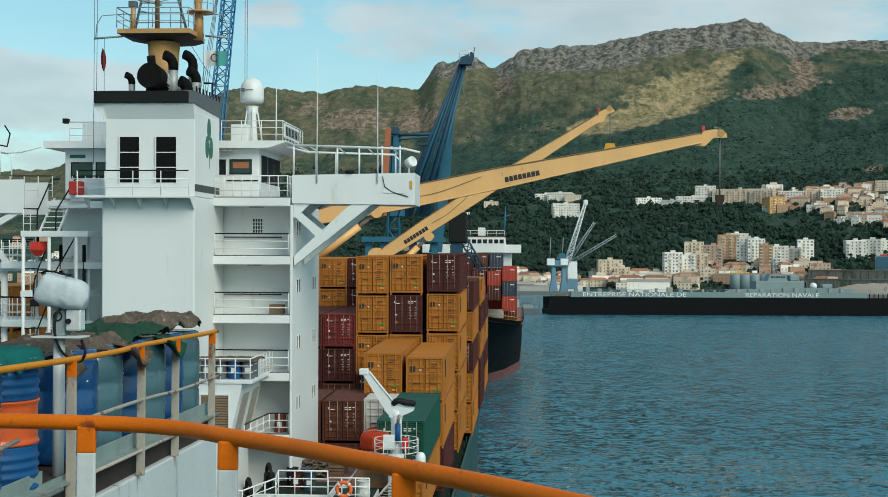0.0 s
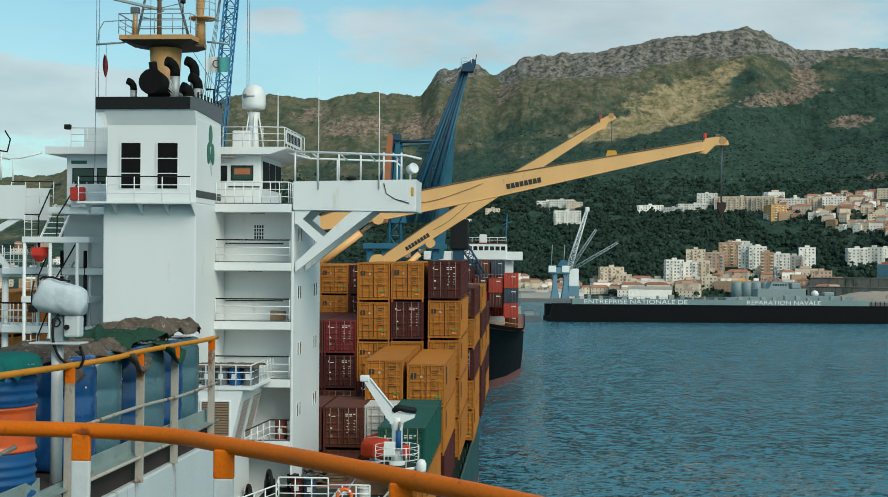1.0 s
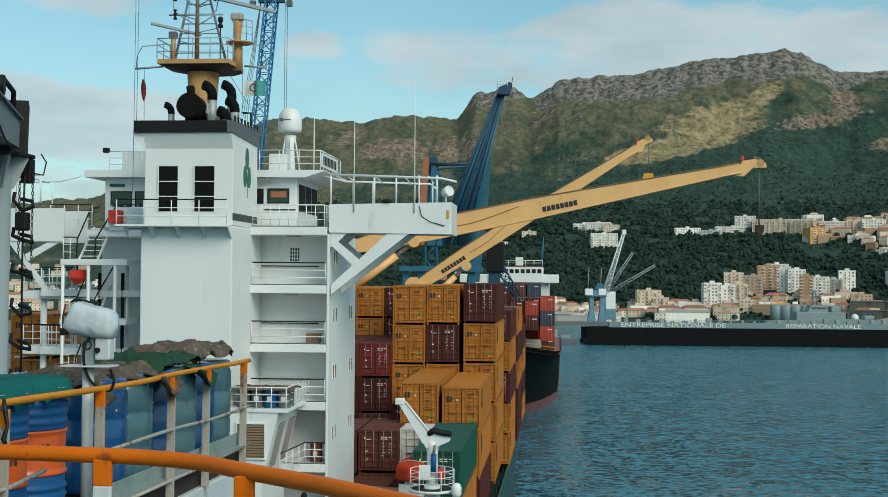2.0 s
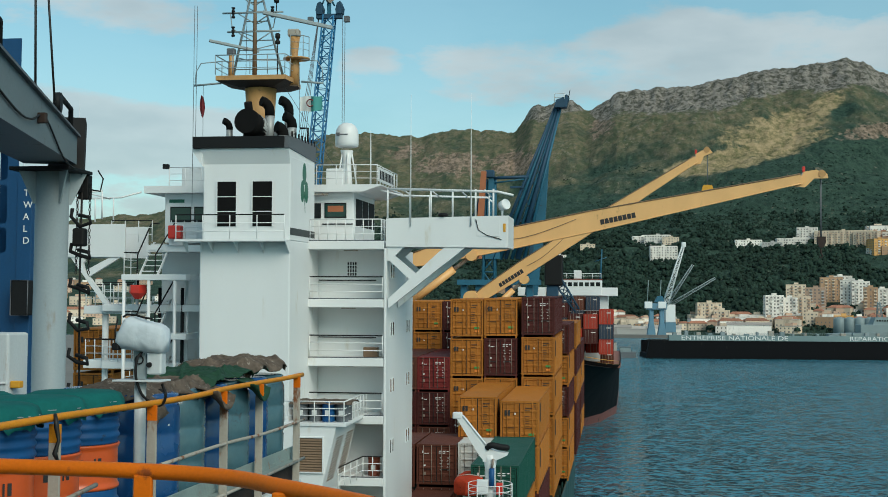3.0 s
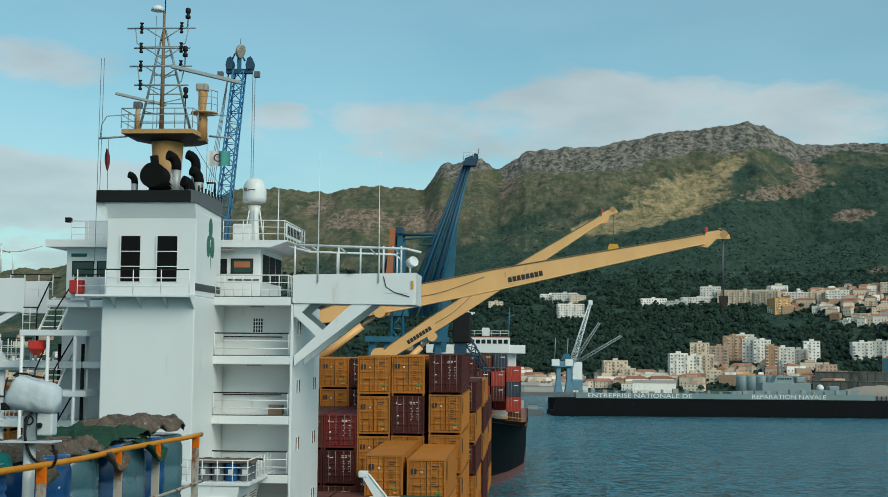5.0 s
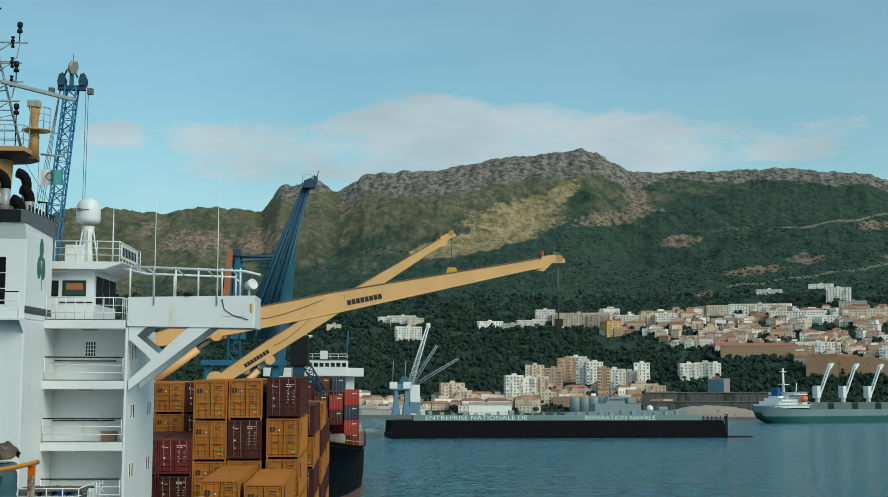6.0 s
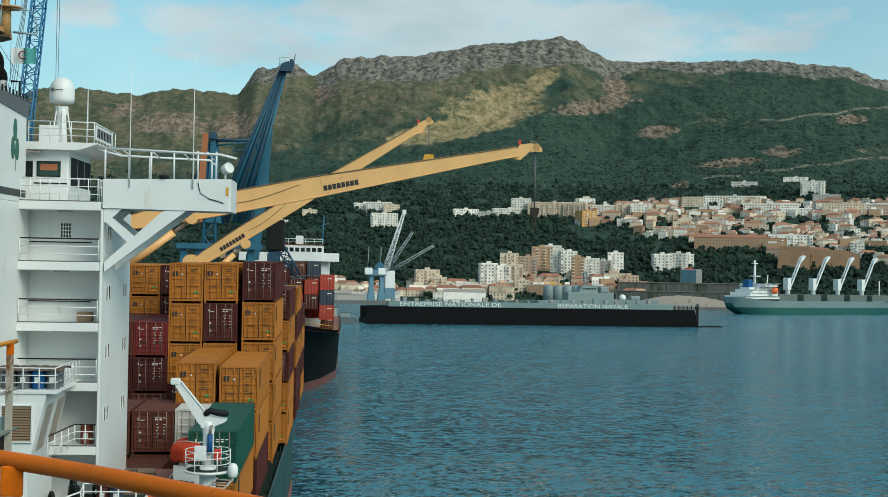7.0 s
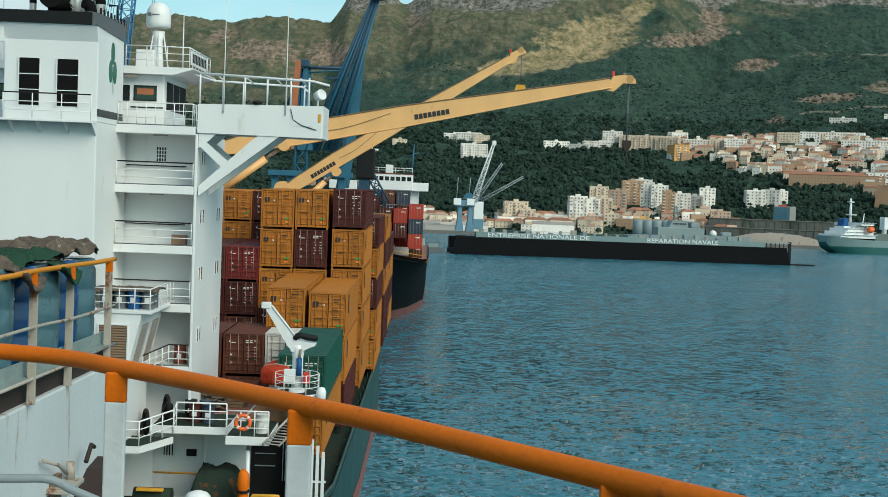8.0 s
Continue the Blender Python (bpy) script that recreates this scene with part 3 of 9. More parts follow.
def hill_material():
    m = bpy.data.materials.new("wooded_hillside")
    m.use_nodes = True
    n, l = m.node_tree.nodes, m.node_tree.links
    p = n["Principled BSDF"]
    p.inputs["Roughness"].default_value = 0.95
    p.inputs["Specular IOR Level"].default_value = 0.1
    geo = n.new("ShaderNodeNewGeometry")
    sep = n.new("ShaderNodeSeparateXYZ")
    l.new(geo.outputs["Position"], sep.inputs[0])

    def noise_at(scale, detail=6, rough=0.55, stretch=(1, 0.3, 1)):
        mp = n.new("ShaderNodeMapping")
        mp.inputs["Scale"].default_value = stretch
        l.new(geo.outputs["Position"], mp.inputs[0])
        t = n.new("ShaderNodeTexNoise")
        t.inputs["Scale"].default_value, t.inputs["Detail"].default_value, t.inputs["Roughness"].default_value = scale, detail, rough
        l.new(mp.outputs[0], t.inputs["Vector"])
        return t.outputs["Fac"]

    def ramp(src, lo, hi, a=0.0, b=1.0):
        q = n.new("ShaderNodeMapRange")
        q.interpolation_type = "SMOOTHSTEP"
        q.inputs["From Min"].default_value, q.inputs["From Max"].default_value = lo, hi
        q.inputs["To Min"].default_value, q.inputs["To Max"].default_value = a, b
        l.new(src, q.inputs["Value"])
        return q.outputs[0]

    def maths(op, a, b):
        q = n.new("ShaderNodeMath")
        q.operation = op
        for i, v in enumerate((a, b)):
            if isinstance(v, (int, float)):
                q.inputs[i].default_value = v
            else:
                l.new(v, q.inputs[i])
        return q.outputs[0]

    def blend(f, a, b):
        q = n.new("ShaderNodeMix")
        q.data_type = "RGBA"
        l.new(f, q.inputs["Factor"])
        for k, v in (("A", a), ("B", b)):
            if isinstance(v, tuple):
                q.inputs[k].default_value = (*v, 1)
            else:
                l.new(v, q.inputs[k])
        return q.outputs["Result"]

    def layer(name):
        q = n.new("ShaderNodeAttribute")
        q.attribute_name = name
        return q.outputs["Fac"]

    mid = noise_at(0.011, 7, 0.6)
    fine = noise_at(0.06, 8, 0.68)
    speck = noise_at(0.16, 6, 0.72)
    stony = noise_at(0.10, 9, 0.80, (1, 0.35, 0.8))
    # dense green maquis low down, thin olive and brown scrub with stones high up and to the left
    # forest greens are shifted bluer and lighter to carry the distant haze
    forest = blend(ramp(maths("ADD", maths("MULTIPLY", speck, 0.55), maths("MULTIPLY", fine, 0.45)), 0.40, 0.60), (0.021, 0.045, 0.034), (0.048, 0.087, 0.063))
    scrub = blend(ramp(fine, 0.38, 0.62), (0.075, 0.094, 0.052), (0.165, 0.142, 0.088))
    open_ = ramp(maths("ADD", layer("open"), maths("MULTIPLY", maths("SUBTRACT", mid, 0.5), 2.4)), 0.25, 0.95)
    col = blend(open_, forest, scrub)
    col = blend(maths("MULTIPLY", ramp(speck, 0.43, 0.37), 0.35), col, (0.022, 0.038, 0.027))
    loose = maths("MULTIPLY", ramp(maths("ADD", stony, maths("MULTIPLY", open_, 0.05)), 0.575, 0.65), ramp(mid, 0.40, 0.58))
    col = blend(maths("MULTIPLY", loose, 0.75), col, (0.24, 0.21, 0.165))
    # one sunlit patch below the summit, painted in as yellow colour, ragged at its border
    sun_patch = ramp(maths("ADD", layer("sunlit"), maths("ADD", maths("MULTIPLY", maths("SUBTRACT", mid, 0.5), 1.5), maths("MULTIPLY", maths("SUBTRACT", fine, 0.5), 0.8))), 0.34, 0.72)
    # dry holds the two tones of the painted sunlight
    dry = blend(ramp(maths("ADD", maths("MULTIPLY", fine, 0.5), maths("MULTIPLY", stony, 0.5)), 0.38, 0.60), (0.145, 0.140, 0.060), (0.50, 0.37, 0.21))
    col = blend(maths("MULTIPLY", sun_patch, 0.8), col, dry)
    # bare pinkish rock on the spurs, grey limestone along the crest
    pink = blend(ramp(stony, 0.40, 0.60), (0.090, 0.075, 0.052), (0.34, 0.25, 0.19))
    crag = ramp(maths("ADD", layer("crag"), maths("ADD", maths("MULTIPLY", maths("SUBTRACT", fine, 0.5), 2.6), maths("MULTIPLY", maths("SUBTRACT", mid, 0.5), 1.2))), 0.42, 0.72)
    col = blend(maths("MULTIPLY", crag, 0.9), col, pink)
    grey = blend(ramp(noise_at(0.085, 9, 0.76, (1, 0.4, 0.6)), 0.40, 0.60), (0.058, 0.060, 0.047), (0.29, 0.265, 0.235))
    crest = ramp(maths("ADD", layer("rock"), maths("ADD", maths("MULTIPLY", maths("SUBTRACT", mid, 0.5), 1.6), maths("MULTIPLY", maths("SUBTRACT", fine, 0.5), 1.4))), 0.40, 0.66)
    col = blend(maths("MULTIPLY", crest, 0.92), col, grey)
    # narrow pale tracks cut along the slope
    col = blend(maths("MULTIPLY", layer("track"), ramp(fine, 0.36, 0.5)), col, (0.26, 0.24, 0.18))
    l.new(col, p.inputs["Base Color"])
    b = n.new("ShaderNodeBump")
    b.inputs["Strength"].default_value, b.inputs["Distance"].default_value = 0.9, 5.0
    l.new(maths("ADD", maths("MULTIPLY", fine, 0.6), maths("ADD", maths("MULTIPLY", speck, 0.6), maths("MULTIPLY", stony, 0.5))), b.inputs["Height"])
    l.new(b.outputs[0], p.inputs["Normal"])
    return m


# thickness of the rock face under the crest, in degrees
ROCKY = ((-50, 0.10), (-4.6, 0.14), (-3.7, 0.65), (-2.3, 0.5), (-1.6, 0.2), (-0.5, 1.0), (3.0, 1.25), (7.0, 1.05), (10.0, 1.15), (12.2, 0.8), (13.6, 0.3), (17.0, 0.5), (21.0, 0.55), (25.0, 0.35), (52, 0.2))
# azimuth, elevation, half sizes and lean of bare crags, and of the painted sunlit patch
CRAGS = ((-7.6, 6.75, 1.7, 0.55, 0.05), (-4.8, 6.8, 1.4, 0.6, 0.1), (-9.8, 7.3, 0.8, 0.4, 0.1), (12.2, 9.0, 0.55, 0.9, -0.6), (11.2, 7.95, 2.0, 0.35, 0.15), (19.6, 5.95, 0.9, 0.25, 0.0), (17.4, 5.45, 1.2, 0.2, 0.1), (15.2, 4.5, 0.5, 0.22, 0.0),
         (-0.9, 8.4, 0.6, 0.5, 0.4), (14.2, 6.9, 1.0, 0.3, 0.1), (22.5, 7.3, 0.7, 0.25, 0.1))
SUNLIT = ((6.6, 8.2, 2.5, 0.62, 0.22), (6.0, 7.15, 3.3, 0.55, 0.20), (8.9, 9.1, 0.9, 0.5, 0.3), (3.2, 6.6, 1.2, 0.4, 0.2))
TRACKS = ((18.6, 26.0, 7.25, 0.105), (16.2, 25.0, 4.75, 0.12))


def share(table, a, e):
    """How deep a place lies inside the leaning ovals of a table: 1 at the middle of one, 0 outside."""
    best = 0.0
    for ca, ce, wa, we, lean in table:
        d = ((a - ca) / wa) ** 2 + ((e - ce - lean * (a - ca)) / we) ** 2
        best = max(best, 1.0 - d * 0.55)
    return best


def hillside():
    cols = [-50 + 23 * i / 40 for i in range(40)] + [-27 + 58 * i / 820 for i in range(821)] + [31 + 21 * (i + 1) / 36 for i in range(36)]
    dist = [1120, 1134] + [1140 + 610 * j / 46 for j in range(47)] + [1750 + 1450 * (j + 1) / 200 for j in range(200)] + [3215, 3240, 3300, 3450, 3700, 4100]
    vs, lay = [], {k: [] for k in ("rock", "open", "sunlit", "crag", "track")}
    for r in dist:
        for a in cols:
            if r < 1135:
                vs.append((math.sin(radians(a)) * r, math.cos(radians(a)) * r, -3.0))
                rock, e = 0.0, 0.0
            else:
                x, y, z, rock = relief(a, r)
                vs.append((x, y, z))
                e = math.degrees(math.atan2(z - 21, r))
            lay["rock"].append(rock)
            # thin cover on the left-hand spurs and under the crest
            lay["open"].append(min(1.0, max(0.0, 0.62 - 0.05 * (a + 1.0) + 0.26 * (e - 6.6))))
            lay["sunlit"].append(share(SUNLIT, a, e))
            lay["crag"].append(share(CRAGS, a, e))
            w = 0.0
            for a0, a1, e0, k in TRACKS:
                if a0 < a < a1 and abs(e - e0 - k * (a - a0) - 0.05 * math.sin(a * 3.1)) < 0.035:
                    w = 0.8
            lay["track"].append(w)
    na = len(cols)
    me = bpy.data.meshes.new("ground")
    me.from_pydata(vs, [], [(j * na + i, j * na + i + 1, (j + 1) * na + i + 1, (j + 1) * na + i) for j in range(len(dist) - 1) for i in range(na - 1)])
    for k, values in lay.items():
        me.attributes.new(k, "FLOAT", "POINT").data.foreach_set("value", values)
    me.polygons.foreach_set("use_smooth", [True] * len(me.polygons))
    me.materials.append(hill_material())
    me.update()
    return me


tagged(new("ground", hillside()), "wooded mountain slope with grey limestone crest", "hill", kind="structure")

# ---------------------------------------------------------------- the container ship, in its own axes
MID, STB = -18.2, -4.4            # centre line and starboard side
DECKS = (23.19, 20.39, 17.57, 14.82, 11.87)


def hull():
    t = thing("ship_hull", "green container ship hull with faded red boot topping, afloat", "ship", S)
    secs = []
    # station, half breadth at deck, half breadth at the waterline, deck height
    for y, bd, bw, zd in ((48, 10.5, 6.0, 5.9), (54, 13.0, 10.5, 5.9), (64, 13.8, 13.2, 5.4), (90, 13.8, 13.8, 5.0), (125, 13.8, 13.7, 4.6),
                          (146, 13.2, 11.6, 4.8), (160, 10.6, 7.0, 5.6), (172, 5.6, 2.2, 6.6), (178, 0.6, 0.2, 7.2)):
        zw = 21 - 21 * math.cos(radians(1.18)) - y * math.tan(radians(1.18))
        secs.append((y, bd, bw, zd, zw))

    def skin(lo, hi, out):
        g = Geo()
        for sgn in (-1, 1):
            vs = []
            for y, bd, bw, zd, zw in secs:
                for k in (lo, (lo + hi) / 2, hi):
                    z = zw - 1.5 + (zd - zw + 1.5) * k
                    b = bw + (bd - bw) * k ** 1.6
                    vs.append((MID + sgn * (b + out), y, z))
            fs = [(i * 3 + j, i * 3 + j + 1, i * 3 + j + 4, i * 3 + j + 3) for i in range(len(secs) - 1) for j in range(2)]
            g.add(vs, fs, True)
        y, bd, bw, zd, zw = secs[0]
        q = []
        for k in (lo, hi):
            z, b = zw - 1.5 + (zd - zw + 1.5) * k, bw + (bd - bw) * k ** 1.6
            q += [(MID - b, y, z), (MID + b, y, z)]
        g.add(q, [(0, 1, 3, 2)])
        return g

    part("side_plating", skin(0.36, 1.0, 0.0), HULL_GREEN, t)
    part("boot_topping", skin(0.0, 0.36, 0.02), BOOT_RED, t, "faded red boot topping")
    g = Geo()
    vs = [(MID + s * b, y, zd - 0.45) for y, b, _, zd, _ in secs for s in (-1, 1)]
    g.add(vs, [(2 * i, 2 * i + 1, 2 * i + 3, 2 * i + 2) for i in range(len(secs) - 1)])
    part("main_deck", g, DECK_GREEN, t)
    g = Geo()
    for s in (-1, 1):
        g.tube([(MID + s * (b - 0.03), y, zd) for y, b, _, zd, _ in secs], 0.09, 8)
    part("gunwale", g, HULL_GREEN, t)
    for k in range(26):
        y = 66 + k * 3.4
        if y < 150:
            part("bulwark_stay", Geo().prism([(y - 0.05, 4.2), (y + 0.05, 4.2), (y + 0.05, 5.2), (y - 0.05, 5.2)], STB - 0.30, STB - 0.22, "x"), HULL_GREEN, t)
    return t


hull()


# ------------------------------------------------ containers
def container(mat, label, length=12.19, height=2.9, marks="yellow", doors=True):
    """Door end at the origin's low left corner, length along +y."""
    W = 2.438
    t = thing("shipping_container", label, "container", S)
    fr = 0.11
    n = int(length / 0.28)
    for side in (0, 1):                           # corrugated side walls
        vs, x = [], W * side
        d = -1 if side else 1
        for i in range(n * 4 + 1):
            y = fr + (length - 2 * fr) * i / (n * 4)
            x_in = x + d * (0.035 if i % 4 in (1, 2) else 0.072)
            vs += [(x_in, y, fr), (x_in, y, height - fr)]
        part("side_wall", Geo().add(vs, [(2 * i, 2 * i + 2, 2 * i + 3, 2 * i + 1) for i in range(n * 4)]), mat, t)
    part("front_wall", Geo().box(0.06, length - 0.06, fr, W - 0.06, length - 0.03, height - fr), mat, t)
    n, vs = int(length / 0.42), []                # roof sheet with pressed swages
    for i in range(n * 4 + 1):
        y = 0.09 + (length - 0.18) * i / (n * 4)
        z = height - (0.012 if i % 4 in (1, 2) else 0.036)
        vs += [(0.06, y, z), (W - 0.06, y, z)]
    part("roof", Geo().add(vs, [(2 * i, 2 * i + 1, 2 * i + 3, 2 * i + 2) for i in range(n * 4)]), mat, t)
    g = Geo()
    for x in (0, W - fr):
        for y in (0, length - fr):
            g.box(x, y, 0, x + fr, y + fr, height)
        g.box(x, fr, 0, x + fr, length - fr, fr)
        g.box(x + 0.02, fr, height - 0.07, x + fr - 0.02, length - fr, height - 0.005)
    for y in (0, length - fr):
        g.box(fr, y, 0, W - fr, y + fr, fr + 0.04)
        g.box(fr, y, height - fr, W - fr, y + fr, height)
    for x in (0.02, W - 0.14):                    # twist locks under the corners
        for y in (0.02, length - 0.14):
            g.box(x, y, -0.19, x + 0.12, y + 0.12, -0.006)
    part("frame", g, mat, t)
    for x in (0, W - 0.17):
        for y in (0, length - 0.17):
            for z in (0, height - 0.12):
                part("corner_casting", Geo().box(x - 0.006, y - 0.006, z - 0.004, x + 0.176, y + 0.176, z + 0.124), mat, t)
    part("door_gasket", Geo().box(fr + 0.004, 0.085, fr + 0.042, W - fr - 0.004, 0.10, height - fr - 0.004), MARK_BLACK, t)
    for k in (0, 1):
        x0 = fr + 0.032 + k * (W / 2 - fr)
        x1 = x0 + W / 2 - fr - 0.064
        za, zb = fr + 0.075, height - fr - 0.035
        prof = []                                 # pressed sheet: five shallow troughs between raised bands
        for i in range(5):
            a, b = za + (zb - za) * (i + 0.16) / 5, za + (zb - za) * (i + 0.84) / 5
            prof += [(0.030, a - 0.035), (0.066, a), (0.066, b - 0.035), (0.030, b)]
        prof = [(0.030, za)] + prof + [(0.030, zb)]
        g = Geo().add([(x, y, z) for y, z in prof for x in (x0 + 0.05, x1 - 0.05)], [(2 * i, 2 * i + 1, 2 * i + 3, 2 * i + 2) for i in range(len(prof) - 1)])
        for xa in (x0, x1 - 0.05):
            g.box(xa, 0.018, za, xa + 0.05, 0.078, zb)
        d = part("door", g, mat, t)
        for q in (0.27, 0.74):
            xr = x0 + (x1 - x0) * q
            part("locking_rod", Geo().cyl((xr, -0.004, 0.06), (xr, -0.004, height - 0.05), 0.019, n=6), mat if marks == "yellow" else ROD, d)
        part("door_handle", Geo().box(x0 + (x1 - x0) * 0.27, -0.012, height * 0.37, x0 + (x1 - x0) * 0.74, 0.008, height * 0.37 + 0.035), MARK_BLACK, d)
    def mark(name, x, z, w, h, m):
        part(name, Geo().box(x, 0.004, z, x + w, 0.012, z + h), m, t)
    if marks == "yellow":
        mark("logo_panel", 0.27, height * 0.66, 0.33, 0.34, MARK_BLACK)
        mark("data_plate", 0.86, height * 0.68, 0.12, 0.12, MARK_WHITE)
        mark("sticker", 1.78, height * 0.20, 0.34, 0.15, MARK_GREEN)
        mark("sticker", 1.80, height * 0.11, 0.30, 0.15, MARK_ORANGE)
        for k, z in enumerate((0.83, 0.77)):
            mark("number_bar", 1.55, height * z, 0.5 - 0.16 * k, 0.05, MARK_BLACK)
        for k in range(5):
            mark("number_bar", 1.5, height * (0.64 - 0.055 * k), 0.34, 0.03, MARK_BLACK)
        part("side_marking", Geo().box(W - 0.03, 1.5, 1.3, W + 0.004, 1.8, 2.45), MARK_BLACK, t)
    elif marks == "white":
        for k, z in enumerate((0.82, 0.775)):
            for i in range(3 - k):
                mark("number_bar", 1.36 + 0.24 * i, height * z, 0.19 - 0.03 * i, 0.05, MARK_WHITE)
        for k in range(5):
            mark("number_bar", 1.42 + 0.05 * (k % 2), height * (0.66 - 0.075 * k), 0.13, 0.035, MARK_WHITE)
            mark("number_bar", 1.86, height * (0.66 - 0.075 * k), 0.12 - 0.05 * (k % 2), 0.035, MARK_WHITE)
        mark("logo_bar", 0.34, height * 0.78, 0.10, 0.13, MARK_WHITE)
        mark("logo_bar", 0.48, height * 0.765, 0.26, 0.04, MARK_WHITE)
        mark("warning_sign", 0.44, height * 0.45, 0.11, 0.10, MARK_WHITE)
        mark("data_plate", 0.42, height * 0.24, 0.15, 0.17, ROD)
    return t


KIND = {}
def stow(kind, x, y, top, length=12.19, height=2.9):
    """Sets a container of a kind with its top at a height."""
    key = (kind, length, height)
    mat, label, marks = {
        "y": (YELLOW_BOX, "mustard yellow steel shipping container with grey locking rods", "yellow"),
        "m": (MAROON_BOX, "maroon steel shipping container with white markings", "white"),
        "b": (BROWN_BOX, "dark brown steel shipping container with white markings", "white"),
        "r": (RED_BOX, "red steel shipping container with white markings", "white"),
        "g": (GREEN_BOX, "green steel shipping container with white markings", "white"),
        "n": (NAVY_BOX, "dark blue steel shipping container", "white"),
        "w": (WHITE_BOX, "stained white steel shipping container", "none")}[kind]
    m = at(x, y, top - height + 0.09)
    if key not in KIND:
        KIND[key] = container(mat, label, length, height - 0.18, marks)
        tagged(KIND[key], group="containers stacked on deck")
        KIND[key].matrix_world = m
        return KIND[key]
    return copy_thing(KIND[key], m)


COL = (-7.17, -9.93, -12.45, -14.93, -17.42, -19.91, -22.4, -24.9, -27.4, -29.9)
H, L20 = 2.9, 6.06
# aft bays beside and before the house
stow("y", -7.48, 80, 13.88), stow("y", -7.48, 80, 10.98), stow("m", -7.48, 80, 8.08)
stow("y", -10.17, 80, 14.12), stow("y", -10.17, 80, 11.22), stow("m", -10.17, 80, 8.3)
stow("g", -7.44, 63.8, 12.1, 12.19, 2.6), stow("y", -7.44, 63.8, 9.48, 12.19, 2.6)
stow("w", -9.75, 76.6, 11.6, 2.9, 2.6)
stow("b", -12.2, 76, 11.55, L20, 2.6), stow("b", -14.75, 76, 11.55, L20, 2.6), stow("b", -12.2, 76, 8.95, L20, 2.6)
stow("b", -12.2, 69.5, 8.9, L20, 2.6), stow("b", -14.75, 69.5, 8.9, L20, 2.6)
for c, tiers, top in ((0, "myyyym", 20.34), (1, "ymyyym", 20.24), (2, "yyymym", 20.18)):
    for k, q in enumerate(tiers):
        if top - 2.93 * k > 6:
            stow(q, COL[c], 93, top - 2.93 * k, 12.19, 2.93)
for c in (3, 4, 5):
    for k, q in enumerate("rmb" if c == 3 else "bmm"):
        stow(q, COL[c], 93, 15.88 - 2.6 * k, 12.19, 2.6)
# second bay
for c, top, tiers in ((0, 17.97, "mymyy"), (1, 17.97, "ymmyy"), (2, 19.85, "yymym"), (3, 19.85, "mmyym"), (4, 19.85, "yymyy"), (5, 19.85, "ymyyy"), (6, 17.2, "ymyy")):
    for k, q in enumerate(tiers):
        stow(q, COL[c] + (0.5 if c == 0 else 0), 106.2, top - 2.6 * k - 0.0, 12.19, 2.6)
# bays before the cranes
for y, top, rows in ((124.5, 17.6, ("ymymm", "myymy", "yymmy")), (138.0, 15.2, ("mymy", "yymm", "ymym"))):
    for c, tiers in enumerate(rows):
        for k, q in enumerate(tiers):
            stow(q, COL[c] + (0.5 if c == 0 else 0.2), y, top - 2.6 * k, 12.19, 2.6)
for k in range(4):
    stow("y", -31.5, 70.0, 18.6 - 2.6 * k, 12.19, 2.6)

